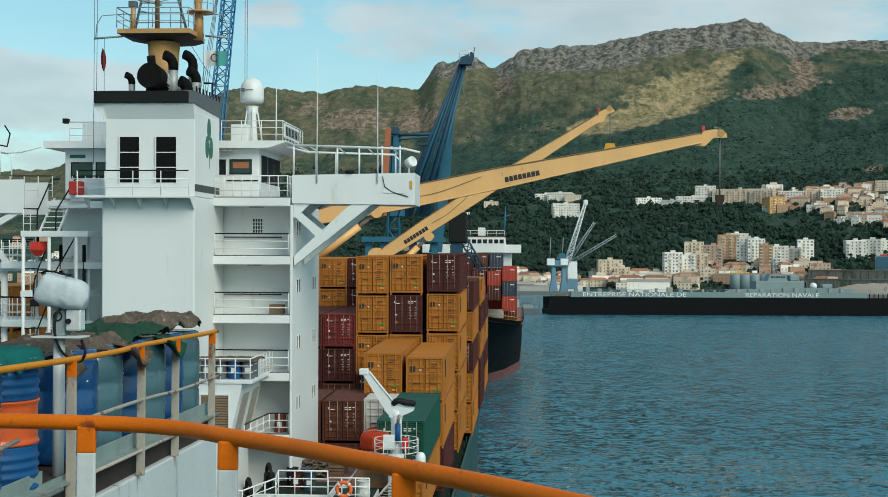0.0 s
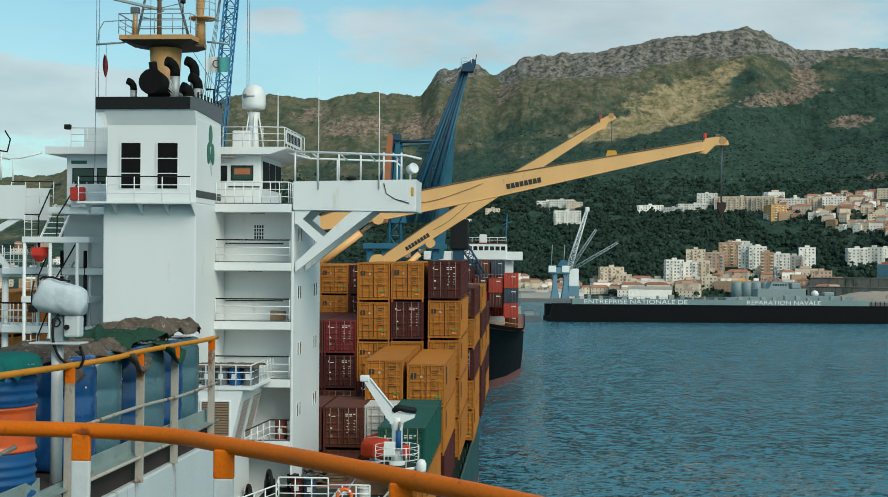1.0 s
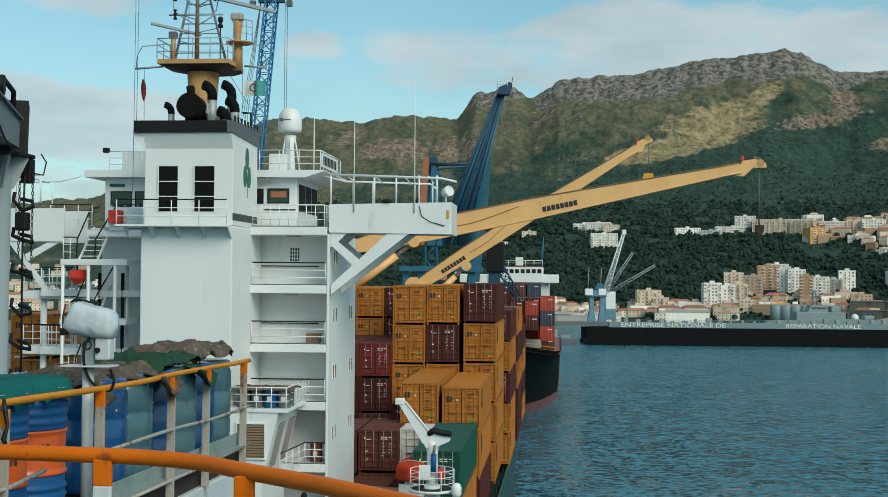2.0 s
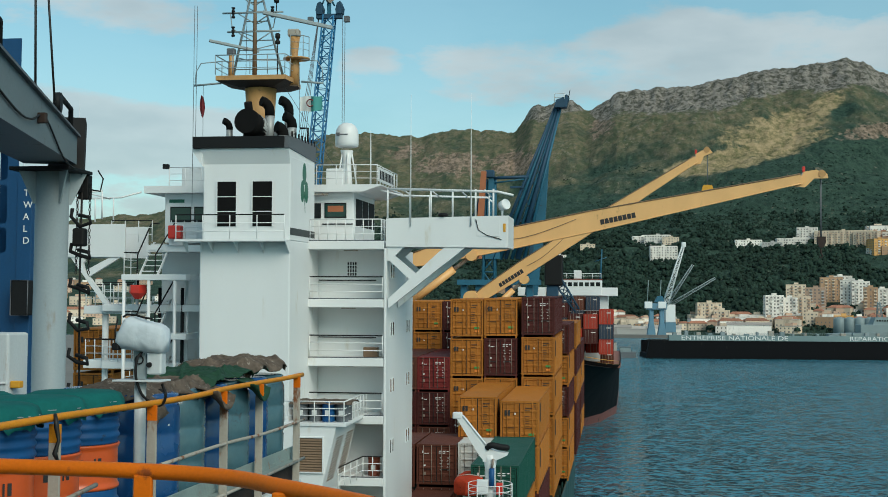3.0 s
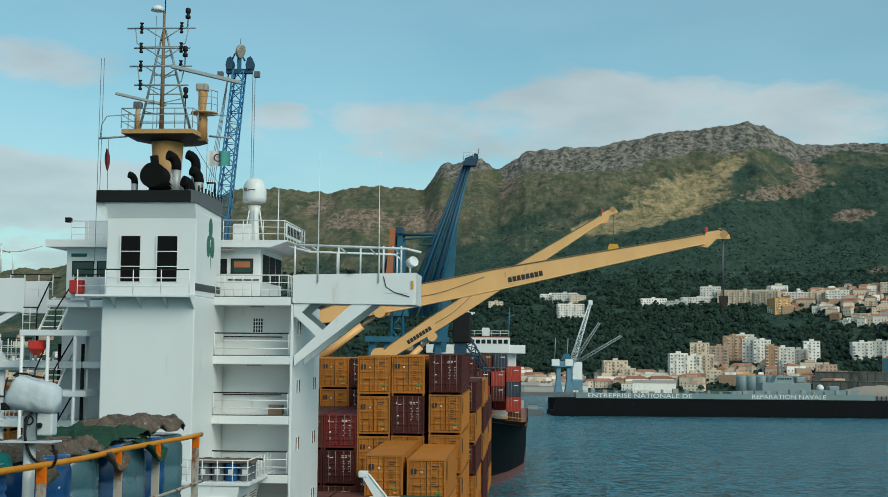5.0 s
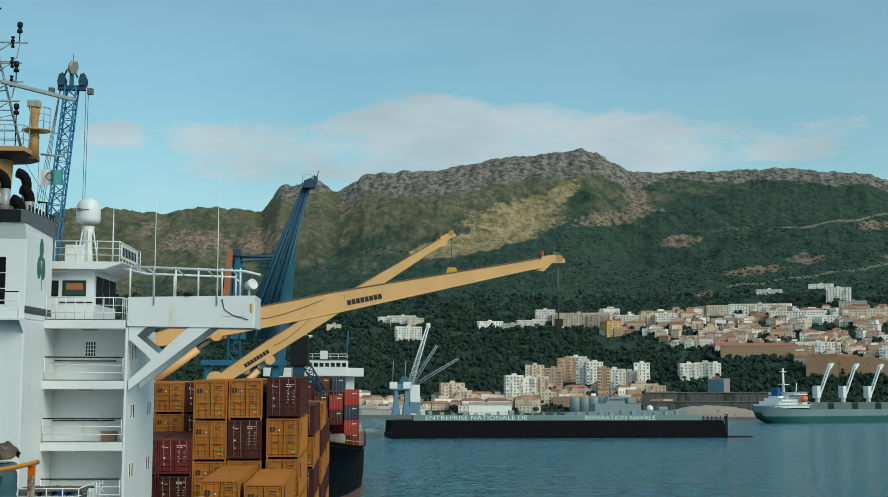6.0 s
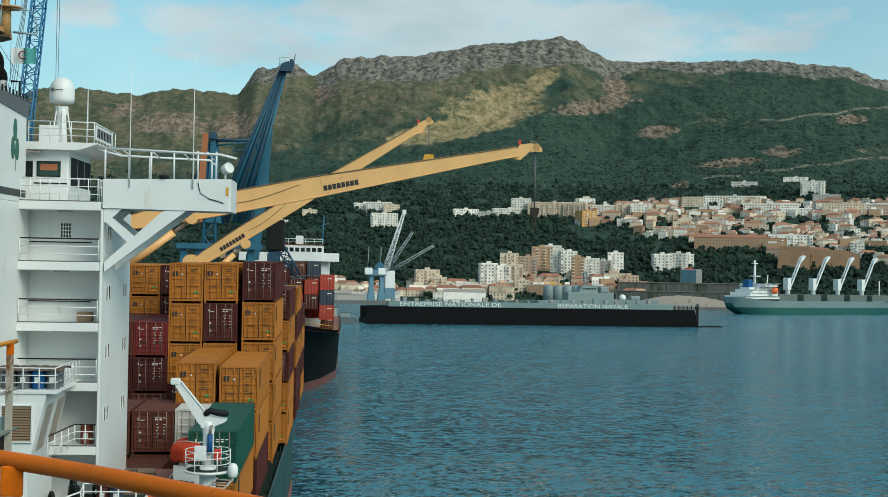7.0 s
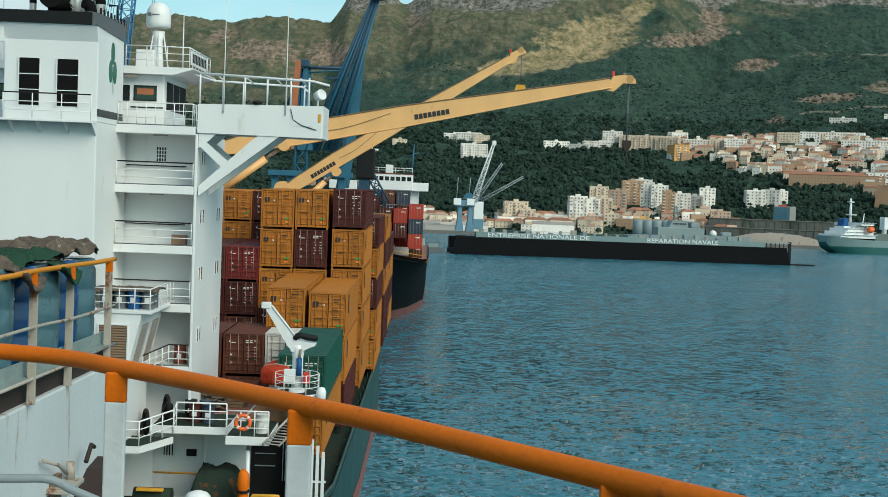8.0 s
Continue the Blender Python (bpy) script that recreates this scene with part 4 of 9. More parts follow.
# ------------------------------------------------ accommodation block
def house():
    t = thing("accommodation_block", "white painted ship superstructure with open deck walkways aft", "superstructure", S)
    x0, x1, ya, yw, yf = -25.3, -11.02, 59.5, 61.6, 67.2
    part("main_wall", Geo().box(-23.04, yw, 5.4, x1 - 0.12, yf, 22.82, 0.05), WHITE, t)
    part("lower_wall", Geo().box(-23.04, 60.2, 5.4, -12.9, yw, 9.0, 0.03), WHITE, t)
    # starboard screen with the walkways' ends, windows cut as sunk frames
    g = Geo().box(x1 - 0.12, ya, 8.95, x1, yf, 22.85, 0.02)
    part("side_wall", g, WHITE, t)
    for floor in (20.39, 17.57, 14.82, 11.87):
        for y, n in ((60.6, 2), (65.2, 2)):
            for k in range(n):
                y0 = y + k * 0.62
                w = part("window", Geo().box(x1 - 0.04, y0, floor + 1.05, x1 + 0.012, y0 + 0.30, floor + 1.68), GLASS_DARK, t)
                fr = Geo()
                fr.box(x1, y0 - 0.05, floor + 1.0, x1 + 0.02, y0, floor + 1.73).box(x1, y0 + 0.30, floor + 1.0, x1 + 0.02, y0 + 0.35, floor + 1.73)
                fr.box(x1, y0, floor + 1.0, x1 + 0.02, y0 + 0.30, floor + 1.05).box(x1, y0, floor + 1.68, x1 + 0.02, y0 + 0.30, floor + 1.73)
                part("window_frame", fr, WHITE, w)
    for i, z in enumerate(DECKS):
        xa = -14.9 if i < 3 else -14.0
        part("deck_slab", Geo().box(xa, ya, z - 0.40, x1 - 0.13, yw, z, 0.03), WHITE, t)
        zp = z - (0.18 if i == 0 else 0.32)             # the port walkways lie a little lower
        part("deck_slab", Geo().box(-23.04 if i == 0 else x0, ya + 0.02, zp - 0.34, -19.15, yw, zp, 0.03), WHITE, t)
        part("waterway", Geo().box(xa, ya + 0.02, z + 0.002, x1 - 0.14, ya + 0.10, z + 0.05), GREY_DARK, t)
        if i < 4:
            r = Geo().tube([(x1 - 0.32, yw - 0.06, z - 0.45), (x1 - 0.42, yw - 0.06, z - 0.6), (x1 - 0.42, yw - 0.06, z - 2.2)], 0.035, 6)
            part("scupper_pipe", r, WHITE, t)
            part("deckhead_lamp", Geo().box(-13.3 - 0.1 * i, 60.3, z - 0.47, -12.6 - 0.1 * i, 60.45, z - 0.40, 0.02), POST, t)
    # two small grilles in the aft wall
    w = part("grille", Geo().box(-13.42, yw - 0.008, 21.5, -12.88, yw + 0.05, 22.25), GLASS_DARK, t)
    bars = Geo()
    for k in range(5):
        bars.box(-13.42 + k * 0.125, yw - 0.03, 21.5, -13.38 + k * 0.125, yw - 0.010, 22.25)
        bars.box(-13.42, yw - 0.032, 21.5 + k * 0.1775, -12.88, yw - 0.012, 21.54 + k * 0.1775)
    part("grille_frame", bars, WHITE, w)
    # door-height fire hose box and rescue gear on the walkways
    part("wood_locker", Geo().box(-12.3, 60.3, 17.58, -11.6, 60.7, 18.05, 0.02), LOUVRE, t)
    # rails of the walkways
    for i, z in enumerate(DECKS[1:4]):
        rails(t, [(-14.8, ya + 0.08, z), (x1 - 0.2, ya + 0.08, z)], 1.08, 2.4, 3, 0.026, WHITE, BLACK)
        part("hand_rail", Geo().tube([(-14.8, yw - 0.14, z + 0.92), (-11.9, yw - 0.14, z + 0.92)], 0.03, 6), BLACK, t)
        rails(t, [(x0, ya + 0.1, z - 0.32), (-23.7, ya + 0.1, z - 0.32)], 1.08, 0.42, 3, 0.024, WHITE, BLACK)
        part("hand_rail", Geo().tube([(-20.9, yw - 0.1, z + 0.55), (-19.2, yw - 0.1, z + 0.55)], 0.03, 6), BLACK, t)
    rails(t, [(-14.8, ya + 0.08, DECKS[0]), (-11.3, ya + 0.08, DECKS[0]), (-11.3, 61.4, DECKS[0])], 1.05, 0.45, 3, 0.022)
    return t


house()


def wheelhouse():
    t = thing("wheelhouse", "white wheelhouse with dark raked windows and flat roof", "superstructure", S)
    xl, xr, ya, yf, z0, z1 = -23.05, -13.17, 62.0, 67.4, 23.19, 25.75
    part("wall", Geo().box(xl, ya, z0, xr, yf, z1, 0.06), WHITE, t)
    part("roof", Geo().prism([(xl - 0.9, 25.72), (xr + 0.55, 25.72), (xr + 1.45, 26.02), (xr + 1.45, 26.08), (xl - 0.9, 26.08)], ya - 0.55, yf + 0.6), WHITE, t)
    def pane(name, x0, x1, za, zb, mat, y=ya):
        w = part(name, Geo().box(x0, y - 0.012, za, x1, y + 0.05, zb, 0.04), mat, t)
        fr = Geo().tube([(x0, y - 0.02, za), (x1, y - 0.02, za), (x1, y - 0.02, zb), (x0, y - 0.02, zb)], 0.035, 6, True)
        part("window_frame", fr, BLACK, w)
    pane("window", -15.25, -14.88, 24.44, 25.17, GLASS_DARK)
    pane("window", -14.65, -13.56, 24.47, 25.17, GLASS_GREEN)
    pane("window", -22.72, -21.65, 24.28, 25.02, GLASS_GREEN)
    pane("window", -21.45, -20.6, 24.28, 25.02, GLASS_GREEN)
    part("curtain", Geo().box(-14.5, ya - 0.016, 24.75, -13.7, ya - 0.013, 25.05), ORANGE_RUST, t)
    for k in range(3):                            # starboard side windows, dark
        y0 = 62.5 + k * 1.62
        part("side_window", Geo().box(xr - 0.05, y0, 24.05, xr + 0.02, y0 + 1.5, 25.45, 0.03), BLACK, t)
    part("wash_light", Geo().box(-15.2, ya - 0.45, 25.55, -14.4, ya - 0.3, 25.66, 0.03), POST, t)
    part("name_plate", Geo().box(-22.8, ya - 0.02, 25.25, -22.0, ya - 0.004, 25.42), SHAMROCK, t)
    part("lower_band", Geo().box(-14.8, ya - 0.03, 24.1, xr - 0.05, ya - 0.006, 24.16), BLACK, t)
    rails(t, [(-15.0, ya - 0.35, 26.08), (-13.0, ya - 0.35, 26.08), (-11.95, ya - 0.2, 26.08), (-11.95, yf, 26.08)], 1.0, 0.8, 3, 0.022)
    # board with the ship's name as bars, on the roof edge
    b = part("name_board", Geo().box(-11.98, 62.2, 26.3, -11.92, 66.2, 27.0, 0.01), WHITE, t)
    for k in range(9):
        part("letter_bar", Geo().box(-11.925, 62.4 + k * 0.41, 26.42, -11.905, 62.64 + k * 0.41, 26.86), BLACK, b)
    part("roof_locker", Geo().box(-14.9, 63.2, 26.08, -14.0, 64.2, 27.05, 0.04), WHITE, t)
    part("roof_locker", Geo().box(-22.6, 63.2, 26.08, -21.3, 64.6, 27.15, 0.04), WHITE, t)
    rails(t, [(-22.9, 62.2, 26.08), (-19.5, 62.2, 26.08)], 1.0, 0.9, 3, 0.02)
    return t


wheelhouse()


def wing(side):
    t = thing("bridge_wing", "white bridge wing with open canopy frame and raking struts", "bridge wing", S)
    def X(x):
        return x if side > 0 else 2 * MID - x
    ya, yb = 59.5, 62.6
    part("floor", Geo().box(min(X(-11.05), X(-5.25)), ya + 0.1, 22.95, max(X(-11.05), X(-5.25)), yb - 0.1, 23.15), WHITE, t)
    o = [(-11.06, 22.92), (-5.3, 22.86), (-5.17, 24.38), (-11.06, 24.27)] if side > 0 else [(-24.13, 22.42), (-31.1, 22.42), (-31.2, 24.0), (-24.13, 24.05)]
    part("aft_bulwark", Geo().prism(o, ya, ya + 0.09), WHITE, t)
    part("fore_bulwark", Geo().prism(o, yb - 0.09, yb), WHITE, t)
    part("end_bulwark", Geo().prism([(ya + 0.09, 22.86), (yb - 0.09, 22.86), (yb - 0.09, 24.38), (ya + 0.09, 24.38)], X(-5.30), X(-5.18), "x"), WHITE, t)
    for y in ((ya + 0.05, yb - 0.3) if side > 0 else (ya + 0.05,)):   # raking struts and knees below
        s1 = Geo()
        s1.prism([(-10.95, 19.95), (-10.95, 20.42), (-8.55, 22.62), (-8.2, 22.9), (-7.2, 22.9)] if side > 0 else [(-25.22, 20.07), (-24.92, 20.07), (-26.28, 21.75), (-26.35, 22.1), (-26.2, 22.42), (-27.0, 22.42)], y, y + 0.25)
        part("strut", s1, WHITE, t)
        s2 = Geo().prism([(-10.95, 22.3), (-10.95, 22.75), (-9.6, 21.62), (-9.85, 21.3)] if side > 0 else [(-26.15, 21.78), (-26.0, 21.45), (-24.35, 22.42), (-24.9, 22.42)], y + 0.02, y + 0.22)
        part("knee", s2, WHITE, t)
        s3 = Geo().prism([(-11.0, 22.9), (-10.2, 22.9), (-10.6, 22.5), (-11.0, 22.2)] if side > 0 else [(-26.5, 22.42), (-26.9, 22.42), (-26.6, 22.1), (-26.2, 22.2)], y + 0.03, y + 0.2)
        part("bracket", s3, WHITE, t)
    for x in (-11.0, -9.9, -8.9, -7.85, -6.75, -5.9):
        part("canopy_post", Geo().cyl((X(x), ya + 0.12, 24.3), (X(x), ya + 0.12, 25.66), 0.045, n=8), WHITE, t)
    for x in (-10.4, -9.4, -7.3, -6.4):
        part("canopy_post", Geo().cyl((X(x), yb - 0.12, 24.3), (X(x), yb - 0.12, 25.55), 0.04, n=8), WHITE, t)
    part("canopy_beam", Geo().tube([(X(-11.0), ya + 0.12, 25.70), (X(-5.7), ya + 0.12, 25.52), (X(-4.95), ya + 0.12, 25.35)], 0.06, 8), WHITE, t)
    part("canopy_beam", Geo().tube([(X(-11.9), yb - 0.12, 25.85), (X(-10.8), yb - 0.12, 25.58), (X(-6.5), yb - 0.12, 25.45), (X(-6.2), yb - 0.12, 25.2), (X(-6.2), yb - 0.12, 24.3)], 0.05, 8), WHITE, t)
    for x in (-10.2, -8.9, -7.5, -6.3):
        part("canopy_tie", Geo().cyl((X(x), ya + 0.12, 25.62), (X(x), yb - 0.12, 25.5), 0.035, n=6), WHITE, t)
    if side > 0:
        part("searchlight", Geo().cyl((X(-5.55), ya + 0.5, 24.85), (X(-5.3), ya + 0.25, 24.95), 0.23, 0.26, 14), WHITE, t)
        part("searchlight_yoke", Geo().cyl((X(-5.5), ya + 0.4, 24.35), (X(-5.5), ya + 0.4, 24.75), 0.05, n=8), WHITE, t)
        part("door_panel", Geo().box(X(-6.7), ya - 0.02, 23.4, X(-5.6), ya - 0.004, 24.22, 0.006), WHITE, t)
        part("cable", Geo().tube([(X(-6.72), ya - 0.03, 24.2), (X(-6.6), ya - 0.03, 23.7), (X(-6.2), ya - 0.03, 23.45), (X(-5.5), ya - 0.03, 23.25)], 0.02, 5), BLACK, t)
        part("life_light", Geo().box(X(-5.42), ya - 0.03, 23.6, X(-5.3), ya - 0.004, 24.0, 0.01), YELLOW_GEAR, t)
    part("compass_repeater", Geo().lathe([(0.12, 0), (0.24, 0.06), (0.24, 0.14), (0.16, 0.2)], (X(-8.3), ya + 0.1, 24.32), 14), BLACK, t)
    for x in (-9.85, -6.95):
        part("whip_aerial", Geo().tube([(X(x), ya - 0.05, 23.9), (X(x), ya - 0.05, 26.5), (X(x), ya - 0.05, 30.2)], [0.035, 0.022, 0.008], 6), WHITE, t)
    return t


wing(1), wing(-1)


def funnel():
    t = thing("funnel_casing", "white funnel casing with black top and dark green emblem", "funnel", S)
    xl, xr, ya, yb = -19.1, -14.84, 56.0, 60.6
    g = Geo().box(xl, ya, 6.0, xr, yb + 0.9, 23.1, 0.05)
    part("trunk", g, WHITE, t)
    part("upper_casing", Geo().box(xl + 0.14, ya + 0.02, 23.1, xr, yb, 26.95, 0.04), WHITE, t)
    o = [(xl - 0.34, 27.82), (xr - 0.05, 27.82), (xr - 0.02, 26.9), (xl + 0.45, 26.65), (xl - 0.02, 26.95), (xl - 0.34, 27.25)]
    part("top_flare", Geo().prism([(ya - 0.25, 27.2), (ya - 0.25, 27.75), (yb, 27.75), (yb, 26.9), (ya + 0.02, 26.6)], xl + 0.1, xr - 0.012, "x"), WHITE, t)
    part("black_cap", Geo().prism([(ya - 0.4, 27.32), (ya - 0.4, 27.84), (yb + 0.1, 28.0), (yb + 0.1, 27.2), (ya + 0.6, 27.2)], xl - 0.26, xr - 0.2, "x"), BLACK, t, "soot black funnel cap")
    part("cap_side", Geo().prism([(ya - 0.35, 27.3), (ya - 0.35, 27.84), (yb + 0.1, 28.0), (yb + 0.1, 27.1)], xr - 0.196, xr + 0.03, "x"), GREY_DARK, t)
    for k in range(8):
        part("cap_bolt", Geo().cyl((xr + 0.02, ya + 0.2 + 0.6 * k, 27.85), (xr + 0.02, ya + 0.2 + 0.6 * k, 28.12), 0.05, n=6), BLACK, t)
    for x0, x1 in ((-18.3, -17.36), (-16.63, -15.66)):
        w = part("louvre_opening", Geo().box(x0, ya - 0.02, 23.74, x1, ya + 0.3, 25.8, 0.03), SOOT, t)
        fr = Geo()
        for z in (24.42, 25.1):
            fr.box(x0, ya - 0.05, z - 0.018, x1, ya - 0.022, z + 0.018)
        for x in (x0, x1):
            fr.box(x - 0.025, ya - 0.048, 23.72, x + 0.025, ya - 0.024, 25.82)
        part("louvre_frame", fr, WHITE, w)
    # gallery with a rail before the louvres
    part("gallery", Geo().box(xl - 0.95, ya - 0.8, 23.02, xr + 0.0, ya, 23.12, 0.01), WHITE, t)
    rails(t, [(xl - 0.9, ya - 0.7, 23.12), (xr - 0.08, ya - 0.7, 23.12)], 1.12, 1.3, 3, 0.024, WHITE, BLACK)
    for k in range(5):
        x = xl - 0.6 + k * 1.2
        part("gallery_bracket", Geo().prism([(ya - 0.75, 23.02), (ya, 23.02), (ya, 22.5)], x, x + 0.05, "x"), WHITE, t)
    part("stripe", Geo().box(xr, ya + 0.02, 23.35, xr + 0.012, yb, 23.68), SLATE, t)
    e = Geo()                                     # three-leaved emblem on the starboard side
    for y, z, a, b in ((58.55, 26.35, 0.34, 0.52), (58.2, 25.5, 0.33, 0.52), (58.95, 25.5, 0.33, 0.52)):
        e.prism([(y + a * math.cos(q), z + b * math.sin(q)) for q in (2 * math.pi * i / 18 for i in range(18))], xr + 0.002, xr + 0.012 + 0.002 * (y > 58.6), "x")
    e.prism([(58.5, 25.5), (58.62, 25.5), (58.75, 24.5), (58.68, 24.5)], xr + 0.002, xr + 0.010, "x")
    part("emblem", e, SHAMROCK, t)
    part("side_flare", Geo().prism([(xl + 0.15, 26.5), (xl - 0.30, 27.15), (xl - 0.30, 27.35), (xl + 0.15, 27.35)], ya - 0.2, yb), WHITE, t)
    # exhaust pipes: pale below, black and bent over at the top
    def pipe(x, y, r, h, bend=0.4, z0=27.7):
        p = part("exhaust_pipe", Geo().cyl((x, y, z0), (x, y, z0 + h * 0.92), r * 0.88, n=14), PIPE_GREY, t)
        pts = [(x, y, z0 + h * 0.86), (x, y, z0 + h)] + [(x - bend * (1 - math.cos(q)) * 0.8, y - bend * (1 - math.cos(q)) * 0.7, z0 + h + bend * math.sin(q)) for q in (0.4, 0.8, 1.2, 1.5)]
        part("pipe_mouth", Geo().tube(pts, [r * 0.92] * 2 + [r * 0.93, r * 0.94, r * 0.95, r * 0.96], 14), SOOT, p)
    pipe(-18.15, 57.3, 0.17, 0.75, 0.3)
    pipe(-16.40, 58.0, 0.25, 1.6, 0.45)
    pipe(-15.52, 58.2, 0.24, 1.65, 0.45)
    pipe(-15.18, 57.5, 0.25, 0.85, 0.4)
    pipe(-15.36, 56.6, 0.28, 0.30, 0.35)
    part("main_uptake", Geo().cyl((-16.75, 59.6, 28.2), (-17.05, 57.4, 28.6), 0.56, 0.58, 24), PIPE_GREY, t)
    part("uptake_mouth", Geo().cyl((-17.0, 57.9, 28.5), (-17.16, 56.7, 28.7), 0.585, 0.60, 26), SOOT, t)
    part("uptake_pipe", Geo().cyl((-17.18, 57.3, 29.0), (-17.2, 57.1, 29.62), 0.19, n=14), SOOT, t)
    part("uptake_saddle", Geo().box(-17.6, 57.6, 27.7, -16.6, 59.2, 28.2, 0.05), SOOT, t)
    part("drain_pipe", Geo().tube([(-15.1, 60.2, 28.0), (-15.1, 60.2, 28.75), (-15.5, 60.2, 28.75)], 0.06, 6), BLACK, t)
    return t


funnel()

# ------------------------------------------------ mast, dome, ladders, deck gear
def mast():
    t = thing("radar_mast", "tan and grey radar mast with lattice top and scanners", "mast", S)
    part("column", Geo().cyl((-17.55, 60.4, 28.2), (-17.55, 60.4, 30.75), 0.62, 0.78, 20), TAN_STEEL, t)
    o = [(-19.42, 59.0), (-15.92, 59.0), (-15.8, 60.6), (-16.0, 62.2), (-16.7, 63.0), (-18.6, 63.0), (-19.42, 61.5)]
    part("platform", Geo().prism(o, 31.002, 31.22, "z"), TAN_STEEL, t, "tan painted mast platform")
    vs = [(x, y, 31.0) for x, y in o] + [(-17.55 + (x + 17.55) * 0.5, 60.6 + (y - 60.6) * 0.5, 30.78) for x, y in o]
    k = len(o)
    # underside coloured dark in place of the platform's own shadow
    part("platform_flare", Geo().add(vs, [tuple(range(2 * k - 1, k - 1, -1))] + [(i, (i + 1) % k, k + (i + 1) % k, k + i) for i in range(k)]), RUST_AND_SHADE, t)
    part("centre_pole", Geo().cyl((-17.85, 60.3, 31.2), (-17.85, 60.3, 37.3), 0.12, 0.06, 14), LOUVRE, t)
    for s in (-1, 1):
        part("leg", Geo().cyl((-17.85 + s * 1.35, 60.9, 31.2), (-17.85 + s * 0.05, 60.4, 36.4), 0.07, 0.05, 8), GREY_PAINT, t)
    for k in range(9):
        z = 31.8 + k * 0.48
        w = 1.35 * (1 - (z - 31.2) / 5.3)
        part("rung", Geo().cyl((-17.85 - w, 60.7, z), (-17.85 + w, 60.7, z), 0.028, n=6), GREY_PAINT, t)
    for k in range(7):
        z = 32.1 + k * 0.62
        w = 1.25 * (1 - (z - 31.2) / 5.4)
        part("brace", Geo().cyl((-17.85, 60.32, z), (-17.85 + w * (1 if k % 2 else -1), 60.7, z + 0.3), 0.025, n=5), GREY_PAINT, t)
    for z, l, r in ((36.44, -19.66, -16.25), (35.45, -19.3, -16.5), (34.54, -19.5, -16.4), (33.6, -19.25, -16.55)):
        up = z in (36.44, 34.54)
        y = part("yard", Geo().cyl((l, 60.25, z), (r, 60.25, z), 0.045, n=8), GREY_PAINT, t)
        if up:
            part("signal_hoop", Geo().tube([(l + 0.4, 60.25, z), (l + 0.5, 60.25, z - 0.75), (l + 0.75, 60.25, z - 0.93), (r - 0.75, 60.25, z - 0.93), (r - 0.5, 60.25, z - 0.75), (r - 0.35, 60.25, z)], 0.03, 6), GREY_PAINT, y)
        for s in (-1, 1):
            part("knee", Geo().cyl((-17.85, 60.3, z - 0.55), (-17.85 + s * 0.9, 60.25, z), 0.03, n=5), GREY_PAINT, y)
        for x in ((-18.95, -16.95) if z > 34 else (-18.95,)):
            for dz in ((0.14, -0.14) if up else (0.12, -0.12)):
                lamp = Geo().lathe([(0.06, -0.12), (0.09, -0.1), (0.09, -0.02), (0.06, 0.0), (0.06, 0.08), (0.1, 0.1), (0.1, 0.14)], (x, 60.25, z + dz), 10)
                part("signal_lamp", lamp, BLACK, y)
    for x, z in ((-16.6, 36.55), (-16.7, 34.65), (-16.63, 31.5)):
        h = 1.6 if z < 32 else 0.5
        part("lantern_post", Geo().cyl((x, 60.1, z - 0.1), (x, 60.1, z + h), 0.03, n=6), BLACK, t)
        part("lantern", Geo().lathe([(0.05, 0), (0.13, 0.03), (0.13, 0.16), (0.08, 0.2), (0.08, 0.28), (0.13, 0.32), (0.13, 0.5), (0.05, 0.56)], (x, 60.1, z + h - 0.2), 12), BLACK, t)
    part("dome_antenna", Geo().lathe([(0.05, 0), (0.34, 0.05), (0.3, 0.2), (0.16, 0.3), (0.02, 0.33)], (-18.15, 60.2, 37.25), 16), WHITE, t)
    part("anemometer", Geo().tube([(-17.8, 60.3, 37.2), (-17.8, 60.3, 38.2)], 0.03, 6), BLACK, t)
    for q in (0, 2.1, 4.2):
        part("anemometer_cup", Geo().lathe([(0.02, -0.06), (0.07, 0), (0.02, 0.05)], (-17.8 + 0.18 * math.cos(q), 60.3 + 0.18 * math.sin(q), 38.1), 8), BLACK, t)
    # large scanner on its pillar, starboard; small scanner to port
    part("scanner_pillar", Geo().lathe([(0.24, 30.9), (0.24, 32.2), (0.15, 32.3), (0.26, 33.3)], (-15.85, 60.4, 0), 16), TAN_STEEL, t)
    part("scanner_balcony", Geo().cyl((-15.75, 60.4, 32.18), (-15.75, 60.4, 32.25), 0.66, n=18), TAN_STEEL, t)
    part("scanner_gearbox", Geo().box(-16.15, 60.1, 33.3, -15.58, 60.6, 33.66, 0.06), POST, t)
    part("scanner_bar", Geo().box(-1.75, -0.1, -0.09, 1.75, 0.1, 0.09, 0.03, Matrix.Translation((-15.7, 60.4, 34.14)) @ pose(0, 0, 0, 0, 10, 20)), GREY_PAINT, t)
    part("scanner_pillar", Geo().cyl((-18.95, 60.0, 31.2), (-18.95, 60.0, 32.55), 0.12, n=12), TAN_STEEL, t)
    part("scanner_gearbox", Geo().box(-19.15, 59.82, 32.4, -18.75, 60.18, 32.72, 0.05), GREY_DARK, t)
    part("scanner_bar", Geo().box(-1.25, -0.08, -0.07, 1.25, 0.08, 0.07, 0.03, Matrix.Translation((-18.8, 60.0, 32.85)) @ pose(0, 0, 0, 0, 9, 25)), GREY_PAINT, t)
